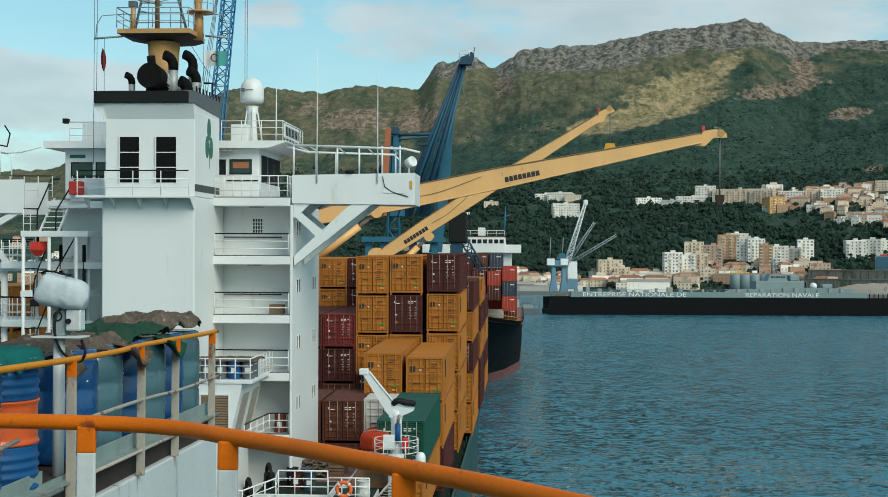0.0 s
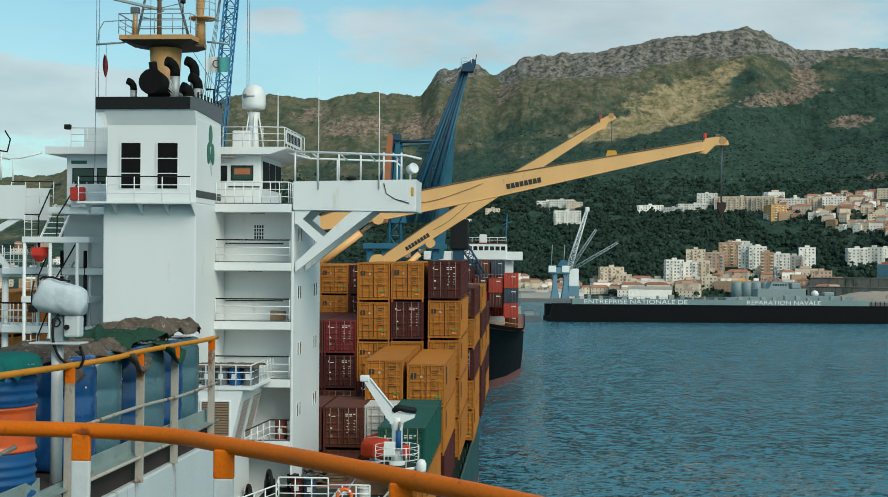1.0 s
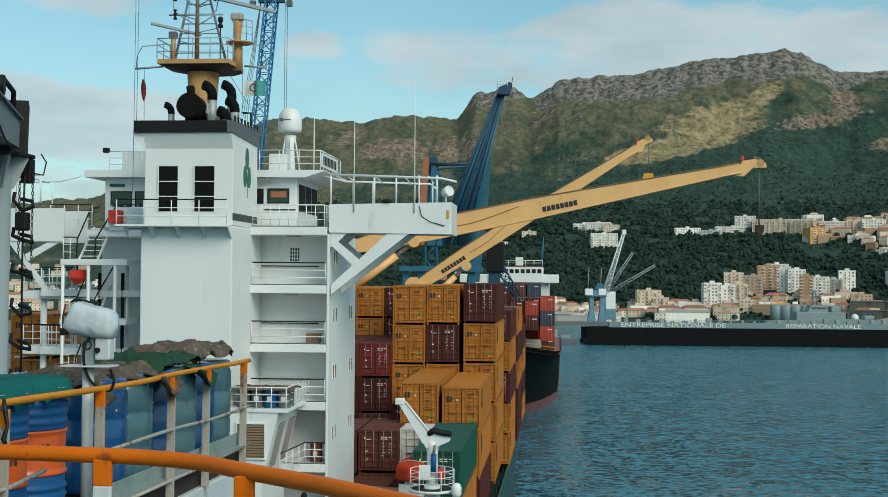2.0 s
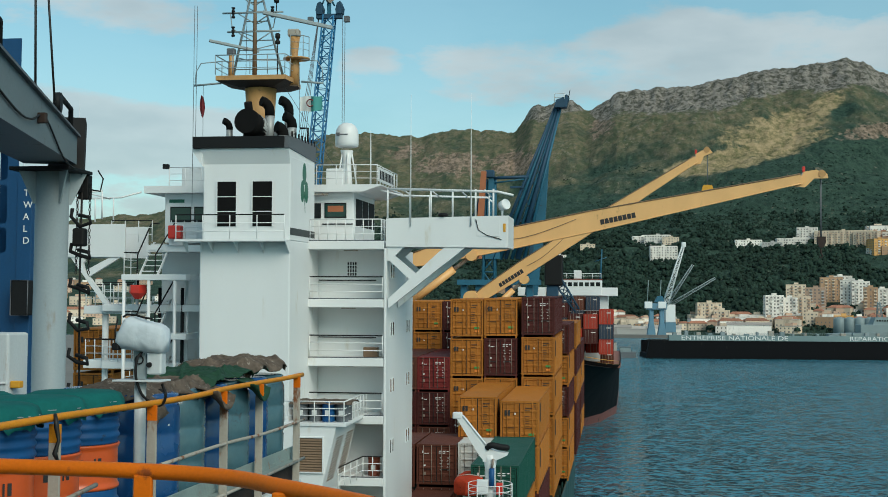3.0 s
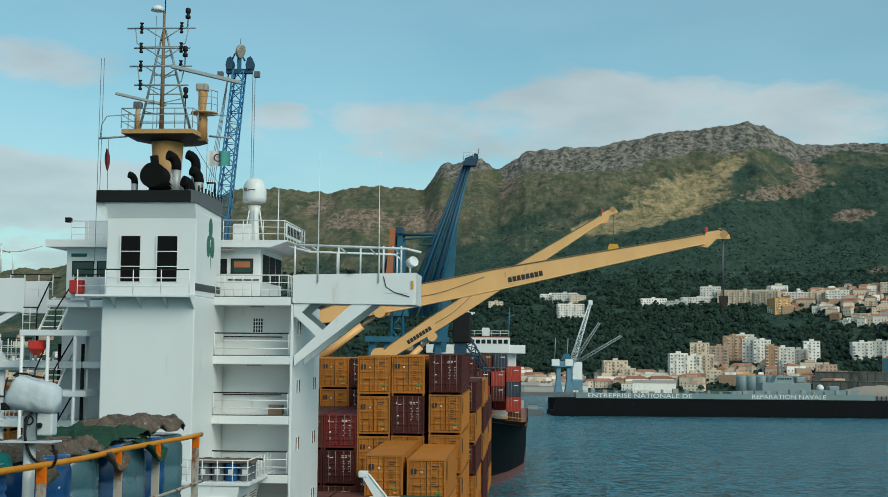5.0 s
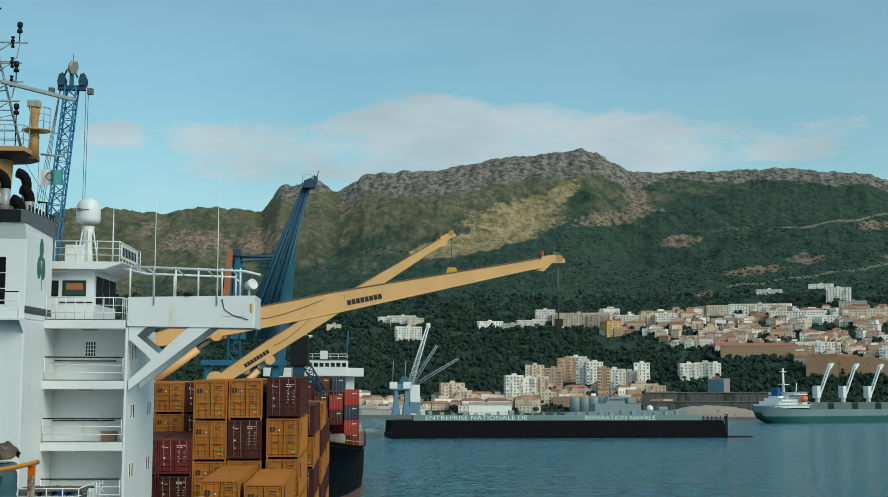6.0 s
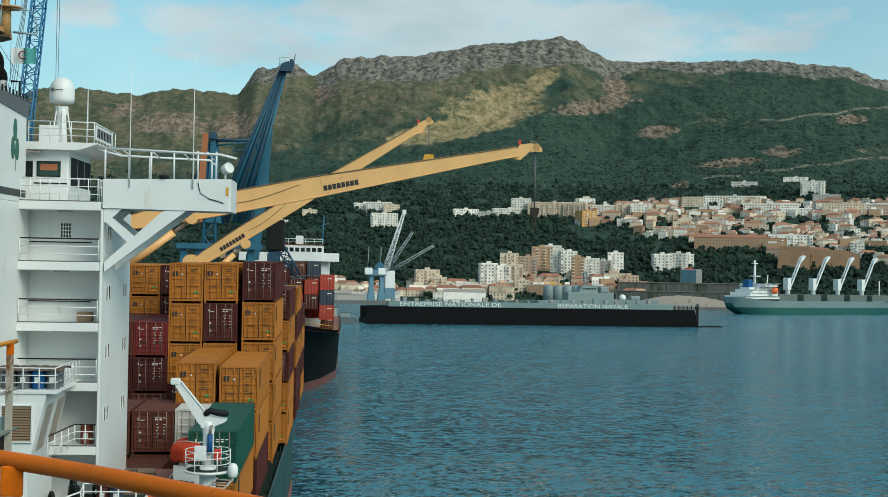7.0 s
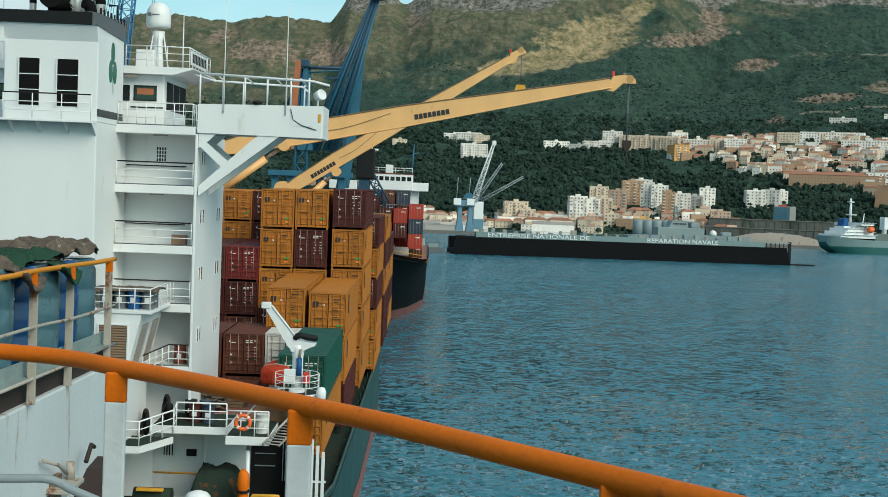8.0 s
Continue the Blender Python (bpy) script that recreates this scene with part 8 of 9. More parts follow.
# apartment blocks near the harbour: azimuth, elevation of the foot, width, depth, storeys, colour, turn
for a, e, w, d, f, c, q in ((3.9, -0.55, 27, 14, 9, 1, 8), (4.4, -0.6, 16, 12, 7, 1, -5), (6.7, -0.5, 20, 14, 12, 0, 10), (7.3, -0.45, 17, 14, 10, 0, -4), (7.8, -0.2, 22, 14, 9, 1, 12), (7.6, 0.5, 24, 14, 8, 1, 0),
                           (8.4, 0.2, 22, 14, 9, 2, -6), (9.1, 0.55, 26, 14, 10, 3, 6), (9.5, 0.9, 27, 16, 8, 0, 14), (9.9, 0.25, 25, 14, 11, 0, -8), (10.3, 0.2, 20, 14, 12, 0, 4), (10.7, -0.1, 15, 13, 11, 3, 0),
                           (11.2, 0.3, 26, 14, 8, 0, 10), (11.8, 0.35, 20, 14, 7, 4, -6), (12.4, 0.45, 19, 14, 9, 0, 5), (5.7, -0.6, 34, 16, 4, 0, 0), (13.0, -0.2, 22, 14, 5, 2, 4),
                           (14.5, 0.55, 24, 14, 8, 0, 12), (15.1, 0.6, 22, 14, 8, 0, -12), (15.6, 0.7, 14, 12, 7, 0, 0), (6.1, -0.65, 26, 20, 3, 1, 0), (9.0, -0.4, 24, 14, 4, 2, 0), (9.6, -0.5, 20, 14, 4, 5, 6), (8.2, -0.5, 16, 12, 5, 1, 0),
                           # terrace on the spur above
                           (5.6, 2.95, 34, 14, 4, 0, 6), (6.6, 2.95, 26, 14, 3, 4, -4), (7.6, 3.0, 46, 14, 4, 0, 10), (8.1, 3.05, 26, 16, 10, 0, 4), (9.6, 3.0, 70, 16, 8, 1, 0), (10.5, 2.95, 30, 16, 8, 1, -14), (11.2, 2.6, 20, 26, 9, 5, 22),
                           (11.9, 3.1, 40, 14, 6, 0, 4), (12.8, 3.0, 30, 14, 7, 1, -4), (13.5, 2.95, 28, 16, 8, 0, 2), (16.3, 3.5, 60, 14, 5, 1, 0), (17.6, 3.55, 80, 14, 5, 0, 2), (20.9, 4.0, 30, 16, 8, 0, -6), (21.5, 3.6, 34, 16, 6, 4, 0),
                           (23.2, 3.2, 60, 14, 6, 0, 0), (24.8, 3.4, 40, 14, 5, 2, 0), (19.2, 3.2, 70, 14, 5, 0, 0), (20.2, 3.1, 40, 14, 4, 0, 4), (22.2, 3.2, 50, 14, 5, 1, 0), (20.0, 1.65, 48, 22, 5, 0, 0), (22.8, 1.35, 14, 14, 5, 0, 0),
                           (1.0, 3.15, 30, 14, 4, 0, 6), (1.6, 3.1, 34, 14, 5, 0, -6), (2.2, 3.1, 22, 14, 4, 1, 0), (1.9, 2.35, 34, 14, 6, 0, 8), (-1.5, 2.8, 20, 12, 4, 1, 0), (-2.8, 2.3, 20, 12, 3, 0, 0), (18.0, 4.4, 36, 10, 2, 0, 0), (20.2, 4.6, 34, 10, 2, 0, 0)):
    if e < 1.0:                                   # the harbour quarter is built lower and narrower
        w, f = round(w * 0.85), max(3, round(f * 0.78))
    elif e > 2.5:
        f = max(2, round(f * 0.72))
    put(("a", w, d, f, c), a, rise(a, e), q)
# long building with tiled roof, and dense low houses up the right-hand slope
KINDS = [("c", w, d, h, c, tl) for w, d, h in ((11, 9, 6.4), (14, 10, 9.6), (18, 11, 6.4), (9, 9, 9.6), (22, 12, 9.6)) for c, tl in ((0, False), (1, True), (2, True), (3, False), (1, False), (0, True))]
put(("c", 108, 16, 15, 3, True), 18.0, rise(18.0, 1.55), 3)
count = 0
while count < 175:
    a = rnd.uniform(10.5, 27.5)
    e = rnd.uniform(1.55, 3.6)
    if a < 13 and e < 2.6 or 16.0 < a < 18.6 and 1.6 < e < 2.0 or a < 15.5 and e < 1.9:
        continue
    if rnd.random() < 0.25 + 0.2 * math.sin(a * 2.3 + e * 4):
        continue
    put(rnd.choice(KINDS), a, rise(a, e), rnd.uniform(-25, 25), rnd.uniform(-1, 1.5))
    count += 1
for k in range(105):                              # harbour front
    a = rnd.uniform(-3.0, 14.0)
    e = rnd.uniform(-0.85, -0.35) + (0.5 if 6 < a < 12.5 and rnd.random() < 0.4 else 0)
    put(rnd.choice(KINDS), a, rise(a, e), rnd.uniform(-20, 20))
for k in range(16):
    a = rnd.uniform(19, 27)
    put(rnd.choice(KINDS), a, rise(a, rnd.uniform(0.9, 1.6)), rnd.uniform(-20, 20))
for k in range(64):                               # far side behind the ship, thickest round the port basin
    a = rnd.uniform(-27, -4) if k < 20 else rnd.uniform(-27, -18)
    put(rnd.choice(KINDS), a, rise(a, rnd.uniform(-0.7, 1.2)), rnd.uniform(-20, 20))

# the many small houses between them, joined by colour
HEAP = [Geo() for _ in range(5)]
panes = Geo()
count = 0
while count < 300:
    a, e = rnd.uniform(10.5, 27.5), rnd.uniform(1.5, 3.65)
    if a < 13 and e < 2.6 or 16.0 < a < 19.8 and 1.5 < e < 2.0 or a < 15.5 and e < 1.9 or noise.noise(Vector((a * 0.9, e * 3.0, 8))) < -0.3:
        continue
    r = rise(a, e)
    x, y, _ = polar(a, r)
    m = pose(x, y, land(a, r), 0, 0, -a + rnd.uniform(-30, 30))
    w, d, h = rnd.uniform(7, 15), rnd.uniform(7, 10), rnd.choice((4.5, 6.4, 6.4, 9.6))
    c = rnd.choice((0, 0, 1, 1, 2, 3))
    HEAP[c].add([m @ Vector(p) for p in ((-w / 2, 0, -8), (w / 2, 0, -8), (w / 2, d, -8), (-w / 2, d, -8), (-w / 2, 0, h), (w / 2, 0, h), (w / 2, d, h), (-w / 2, d, h))], [(0, 1, 5, 4), (1, 2, 6, 5), (2, 3, 7, 6), (3, 0, 4, 7), (4, 5, 6, 7)])
    if rnd.random() < 0.6:
        HEAP[4].add([m @ Vector(p) for p in ((-w / 2 - 0.4, -0.4, h), (w / 2 + 0.4, -0.4, h), (w / 2 + 0.4, d + 0.4, h), (-w / 2 - 0.4, d + 0.4, h), (-w / 2 + 2, d / 2, h + 1.8), (w / 2 - 2, d / 2, h + 1.8))], [(0, 1, 5, 4), (1, 2, 5), (2, 3, 4, 5), (3, 0, 4)])
    for f in range(max(1, int(h / 3.2))):
        for i in range(3):
            q = -w / 2 + w * (i + 0.5) / 3
            panes.add([m @ Vector(p) for p in ((q - 0.55, -0.05, f * 3.2 + 0.9), (q + 0.55, -0.05, f * 3.2 + 0.9), (q + 0.55, -0.05, f * 3.2 + 2.2), (q - 0.55, -0.05, f * 3.2 + 2.2))], [(0, 1, 2, 3)])
    count += 1
for k, (g, mt) in enumerate(zip(HEAP + [panes], PLASTER[:4] + [TILE, PANE])):
    solo("hillside_houses", g, mt, "small stucco houses packed on the hillside", "houses", kind="stuff")


def fort():
    t = thing("citadel_wall", "ochre stone citadel wall with sloping faces", "fort")
    a0, a1 = 19.4, 22.9
    r = rise(21.0, 0.75)
    x0, y0, _ = polar(a0, r)
    x1, y1, _ = polar(a1, r)
    ln = math.hypot(x1 - x0, y1 - y0)
    t.matrix_world = pose(x0, y0, 21 + r * math.tan(radians(0.72)), 0, 0, math.degrees(math.atan2(y1 - y0, x1 - x0)))
    stone = material("ochre_rubble_stone", (0.33, 0.20, 0.12), 0.95, spread=0.2, scale=0.12, grain=1.0, bump=0.3, stain=(0.16, 0.10, 0.06), stains=0.35, streak=2)
    part("bastion", Geo().add([(0, 0, -10), (34, -6, -10), (34, 30, -10), (0, 30, -10), (3, 3, 25), (33, -1, 25), (33, 30, 25), (3, 30, 25)], [(0, 1, 5, 4), (1, 2, 6, 5), (2, 3, 7, 6), (3, 0, 4, 7), (4, 5, 6, 7)]), stone, t)
    part("curtain_wall", Geo().prism([(34, -10), (ln, -10), (ln, 17), (70, 21), (34, 23)], 4, 30), stone, t)
    return t


fort()
t = thing("glass_office", "blue glass office building with pale frame and red sign", "building")
r = 1217.0
x, y, _ = polar(15.74, r)
t.matrix_world = pose(x, y, 23.0, 0, 0, -15.74)
part("frame", Geo().box(-10, 0, -1, 10, 12, 13.2, 0.2), PLASTER[4], t)
part("dark_surround", Geo().box(-9.6, -0.25, 0.5, 4.6, 0.05, 12.6), GREY_DARK, t)
glass("blue_glass", (0.03, 0.12, 0.18))
for k in range(3):
    for j in range(4):
        part("glass_pane", Geo().box(-9.1 + j * 3.35, -0.4, 1.0 + k * 3.8, -6.0 + j * 3.35, -0.2, 4.4 + k * 3.8), bpy.data.materials["blue_glass"], t)
part("sign", Geo().box(-6, -0.2, 13.2, 2, 0.4, 14.4), RED_GEAR, t)


def quay_works():
    conc = bpy.data.materials["quay_concrete"]
    wall = material("weathered_retaining_wall", (0.105, 0.11, 0.10), 0.9, spread=0.3, scale=0.04, grain=0.6, bump=0.3, stain=(0.045, 0.055, 0.04), stains=0.6, streak=3)
    t = thing("quay_terrace", "grey concrete quay terrace with sheds", "quay", kind="structure")
    for a0, a1, r, z0, z1 in ((-4, 27, 1128, -2, 2.6), (12.4, 18.0, 1168, 2, 14.6), (12.5, 18.6, 1185, 10, 22.6)):
        p0, p1 = polar(a0, r), polar(a1, r)
        d = Vector((p1[0] - p0[0], p1[1] - p0[1], 0))
        n = Vector((-d.y, d.x, 0)).normalized() * 40
        vs = [(*p0[:2], z0), (*p1[:2], z0), (p1[0] + n.x, p1[1] + n.y, z0), (p0[0] + n.x, p0[1] + n.y, z0)]
        vs += [(v[0], v[1], z1) for v in vs]
        part("terrace", Geo().add(vs, [(0, 1, 5, 4), (1, 2, 6, 5), (2, 3, 7, 6), (3, 0, 4, 7), (4, 5, 6, 7)]), conc if z0 < 0 else wall, t)
        if z0 > 0:
            k = d.length
            u, v = d / k, n.normalized()
            for i in range(int(k / 7)):             # buttresses and a coping stand proud of the wall
                q = Vector((p0[0], p0[1], 0)) + u * (3 + i * 7)
                c = [q, q + u * 0.9, q + u * 0.9 - v * 0.5, q - v * 0.5]
                vs = [(w.x, w.y, z) for z in (z0, z1 - 0.8) for w in c]
                part("buttress", Geo().add(vs, [(0, 1, 5, 4), (1, 2, 6, 5), (2, 3, 7, 6), (3, 0, 4, 7), (4, 5, 6, 7)]), wall, t)
            q = Vector((p0[0], p0[1], 0))
            c = [q - v * 0.7, q + u * k - v * 0.7, q + u * k + v * 0.5, q + v * 0.5]
            vs = [(w.x, w.y, z) for z in (z1, z1 + 0.7) for w in c]
            part("coping", Geo().add(vs, [(0, 1, 5, 4), (1, 2, 6, 5), (2, 3, 7, 6), (3, 0, 4, 7), (4, 5, 6, 7), (0, 3, 2, 1)]), bpy.data.materials["quay_concrete"], t)
    return t


quay_works()
for a, w, h, c in ((0.6, 34, 5, 4), (1.9, 30, 6, 0), (-0.8, 50, 6, 4), (5.6, 38, 9, 0), (-2.2, 40, 6, 4)):
    t = thing("harbour_shed", "pale harbour shed with a low pitched roof", "shed", group="harbour sheds")
    x, y, _ = polar(a, 1138.0)
    t.matrix_world = pose(x, y, 2.6, 0, 0, -a)
    part("wall", Geo().box(-w / 2, 0, 0, w / 2, 18, h), PLASTER[c], t)
    part("roof", Geo().prism([(-0.5, h), (18.5, h), (9, h + 2.5)], -w / 2 - 0.5, w / 2 + 0.5, "x"), FLAT_ROOF, t)
for k in range(5):
    t = thing("storage_silo", "grey steel storage silo on the quay", "silo", group="quay silos")
    x, y, _ = polar(9.4 + 0.42 * k, 1142.0)
    t.matrix_world = pose(x, y, 2.6)
    part("shell", Geo().lathe([(5.0, 0), (5.0, 15), (4.6, 15.6), (0.6, 17)], n=18), NAVY_GREY, t)
t = thing("spoil_heap", "pale heap of sand on the far quay", "heap")
x, y, _ = polar(15.4, 1120.0)
t.matrix_world = pose(x, y, 2.4, 0, 0, -15.4)
g = Geo()
vs = [(-48 + 96 * i / 24, -10 + 20 * j / 8, max(0.0, 9.5 * (1 - abs(i / 12 - 1) ** 2.2) * (1 - (j / 4 - 1) ** 2) + noise.noise(Vector((i * 0.7, j * 0.8, 3))) * 0.9)) for j in range(9) for i in range(25)]
g.add(vs, [(25 * j + i, 25 * j + i + 1, 25 * j + i + 26, 25 * j + i + 25) for j in range(8) for i in range(24)], True)
part("surface", g, stucco("pale_sand", (0.27, 0.235, 0.195)), t)

# ---------------------------------------------------------------- woods
def woods():
    """Tree crowns of the slopes as one sheet of many small leafy clumps."""
    ico = [(0, 0, 1)] + [(0.894 * math.cos(q), 0.894 * math.sin(q), 0.447) for q in (2 * math.pi * i / 5 for i in range(5))] + [(0.894 * math.cos(q), 0.894 * math.sin(q), -0.447) for q in (2 * math.pi * (i + 0.5) / 5 for i in range(5))]
    tri = [(0, 1 + i, 1 + (i + 1) % 5) for i in range(5)] + [(1 + i, 6 + i, 1 + (i + 1) % 5) for i in range(5)] + [(1 + (i + 1) % 5, 6 + i, 6 + (i + 1) % 5) for i in range(5)]
    rn = random.Random(3)
    g = Geo()
    def crown(x, y, z, s):
        lobes = 5 if s > 3.2 else 3
        for _ in range(lobes):
            ox, oy, oz = rn.uniform(-0.75, 0.75) * s, rn.uniform(-0.6, 0.6) * s, rn.uniform(-0.3, 0.6) * s
            k = s * rn.uniform(0.36, 0.66)
            g.add([(x + ox + p[0] * k * rn.uniform(0.7, 1.3), y + oy + p[1] * k * rn.uniform(0.7, 1.3), z + oz + s * 0.6 + p[2] * k * rn.uniform(0.7, 1.25)) for p in ico], tri, True)
    made = 0
    while made < 15500:
        a = rn.uniform(-14, 27)
        e = rn.uniform(-0.5, 4.6) - 0.5 * rn.random()
        town = 10.5 < a and 2.0 < e < 3.6
        if town and rn.random() < 0.80 or e < -0.1 and rn.random() < 0.45:
            continue
        if 6.3 < a < 12.6 and -0.5 < e < 0.9 and rn.random() < 0.68:
            continue
        if noise.noise(Vector((a * 1.3, e * 2.6, 4))) < -0.35:
            continue
        r = rise(a, e)
        x, y, _ = polar(a, r)
        crown(x, y, land(a, r) - 0.5, (rn.uniform(1.5, 3.6) if rn.random() < 0.8 else rn.uniform(3.6, 5.6)) * (1.0 if e < 3.5 else 0.8))
        made += 1
    for _ in range(9000):                        # single bushes thinning out towards the crest
        a, q = rn.uniform(-13, 27), rn.random() ** 1.6
        r = R_TOWN + 40 + (R_TOP - R_TOWN) * 0.62 * q
        x, y, z, rock = relief(a, r)
        if rock > 0.3 or share(SUNLIT, a, math.degrees(math.atan2(z - 21, r))) > 0.05 or noise.noise(Vector((x / 60, y / 120, 2))) < -0.2 + 0.6 * q + 0.02 * (5 - a):
            continue
        k = rn.uniform(0.9, 2.3)
        g.add([(x + p[0] * k * rn.uniform(0.7, 1.3), y + p[1] * k, z + 0.3 * k + p[2] * k * rn.uniform(0.5, 0.9)) for p in ico], tri, True)
    m = material("dark_foliage", (0.018, 0.036, 0.026), 0.95, spread=0.3, scale=0.02, grain=0.6, bump=0.3, island=0.4, spec=0.15)
    solo("woods", g, m, "dark green woods of pines and scrub on the slopes", "trees", kind="stuff")


woods()

# ---------------------------------------------------------------- the camera's own ship
def near_rail():
    t = thing("deck_railing", "orange painted pipe railing with white flaking posts", "railing")
    z = 20.38
    pts = [(-3.2, 5.02, z), (-2.3, 5.0, z), (-1.75, 4.96, z), (-1.5, 4.90, z), (-1.3, 4.80, z), (-1.1, 4.62, z), (-0.75, 4.31, z), (-0.35, 3.905, z), (-0.078, 3.62, z), (0.21, 3.285, z), (0.43, 3.03, z), (0.85, 2.54, z), (1.4, 1.9, z)]
    pts = [tuple(p) for p in smooth_line(pts, 5)]
    part("top_rail", Geo().tube(pts, 0.031, 18), ORANGE, t)
    for x, y, turn in ((-2.62, 5.01, 0), (-1.74, 4.94, 0), (-1.08, 4.57, -20), (-0.37, 3.91, -30), (0.44, 3.02, -35), (1.2, 2.13, -40)):
        m = pose(x, y, 0, 0, 0, 0)
        q = part("post", Geo().box(-0.037, -0.012, 19.33, 0.037, 0.012, z - 0.115, 0.006, m), WHITE_NEAR, t)
        part("post_top", Geo().box(-0.0375, -0.0125, z - 0.117, 0.0375, 0.0125, z - 0.012, 0.006, m), ORANGE, q, "orange painted post top")
    return t


near_rail()
# unseen white block behind, added as the ship's superstructure to dim the near deck
g = Geo().box(-20.0, -46.0, 8.4, 1.0, -16.0, 30.0, 0.05)
solo("wall_aft", g, WHITE, "added unseen white block that dims the near deck", "wall", kind="structure")
g = Geo().prism([(-3.3, -4.0), (3.0, -4.0), (3.0, 0.5), (-1.0, 4.9), (-1.6, 5.3), (-3.3, 5.35)], 19.25, 19.33, "z")
solo("floor", g, DECK_GREEN, "green painted steel deck under the railing", "deck", kind="structure")
# white side plating under the drum platform, standing back under its edge
g = Geo().box(-8.6, 2.0, 8.4, -3.72, 15.15, 19.0, 0.02)
solo("wall_port", g, WHITE_NEAR, "white steel deckhouse side with rust runs", "wall", kind="structure")
g = Geo().prism([(-22, -70), (1.2, -70), (1.2, 2), (-2.6, 20), (-7.5, 33), (-13, 33), (-19.5, 20), (-22, 2)], 8.0, 8.4, "z")
solo("deck_lower", g, DECK_RED, "red-brown steel main deck of the second ship", "deck", kind="structure")
g = Geo().prism([(-21.8, -70), (1.0, -70), (1.0, 2), (-2.8, 19.8), (-7.6, 32.6), (-12.9, 32.6), (-19.4, 19.8), (-21.8, 2)], -1.5, 8.0, "z")
solo("hull_near", g, HULL_BLACK, "black steel hull under the railing's deck", "hull", kind="structure")


def platform():
    t = thing("drum_platform", "steel platform with rusty edge carrying oil drums", "platform")
    part("floor_plate", Geo().box(-8.6, 6.4, 19.20, -3.80, 15.05, 19.27, 0.01), RUST_AND_SHADE, t)
    for y in (7.0, 9.0, 11.0, 13.0, 14.9):
        part("bearer", Geo().box(-8.4, y - 0.05, 19.002, -3.86, y + 0.05, 19.198), RUST_AND_SHADE, t)
    # dark rusty strip added to draw the shadow band below the platform edge
    part("edge_shade_web", Geo().box(-3.80, 6.4, 19.002, -3.785, 15.05, 19.233), RUST_AND_SHADE, t)
    part("toe_plate", Geo().box(-3.80, 10.35, 19.24, -3.785, 15.0, 19.40, 0.004), TOE, t)
    part("toe_plate", Geo().box(-3.80, 6.4, 19.24, -3.785, 9.75, 19.40, 0.004), TOE, t)
    part("edge_angle", Geo().prism([(-3.80, 19.235), (-3.70, 19.235), (-3.70, 19.255), (-3.78, 19.255), (-3.78, 19.29), (-3.80, 19.29)], 6.4, 15.05), TOE, t)
    return t


platform()


def drum_rail():
    t = thing("platform_railing", "amber painted handrail with rusty flat posts round the drums", "railing")
    x, z = -3.70, 20.25
    line = [(x - 0.02, 6.2, z + 0.03), (x, 7.5, z + 0.035), (x, 8.4, z + 0.03), (x, 10.1, z), (x + 0.015, 11.2, z - 0.006), (x, 12.0, z + 0.004), (x - 0.01, 13.26, z), (x, 14.2, z - 0.004), (x, 15.05, z)]
    part("top_rail", Geo().tube(smooth_line(line, 4), 0.026, 14), AMBER, t)
    for y, bend in ((6.6, 0), (8.35, 0), (10.14, 0), (12.0, 0.01), (13.26, -0.008), (14.8, 0)):
        q = part("post", Geo().box(x - 0.04, y - 0.014, 19.0, x + 0.04, y + 0.014, z - 0.14, 0.004, Matrix.Translation((bend, 0, 0))), POST, t)
        part("post_top", Geo().box(x - 0.0405, y - 0.0145, z - 0.142, x + 0.0405, y + 0.0145, z - 0.015, 0.004), ORANGE if y > 9 else AMBER, q, "orange painted post top")
    part("middle_bar", Geo().tube(smooth_line([(x + 0.02, 10.3, 19.73), (x + 0.03, 12.0, 19.735), (x + 0.02, 13.4, 19.70), (x + 0.02, 15.1, 19.71)], 4), 0.017, 10), POST, t)
    part("middle_bar", Geo().tube([(x + 0.02, 6.2, 19.72), (x + 0.02, 8.4, 19.70), (x + 0.02, 9.0, 19.74)], 0.017, 10), POST, t)
    part("lower_bar", Geo().tube([(x + 0.02, 10.4, 19.25), (x + 0.02, 12.9, 19.24), (x + 0.02, 15.1, 19.25)], 0.017, 10), POST, t)
    part("lower_bar", Geo().tube([(x + 0.02, 6.2, 19.22), (x + 0.02, 9.9, 19.23)], 0.017, 10), POST, t)
    # a worn rope lashing hanging off the handrail
    part("lashing", Geo().tube([(x + 0.03, 8.28, z + 0.06), (x + 0.05, 8.26, z - 0.02), (x + 0.05, 8.30, z - 0.12), (x + 0.06, 8.22, z - 0.2), (x + 0.05, 8.30, z - 0.27)], [0.012, 0.018, 0.012, 0.018, 0.01], 7), CHAIN, t)
    return t


drum_rail()


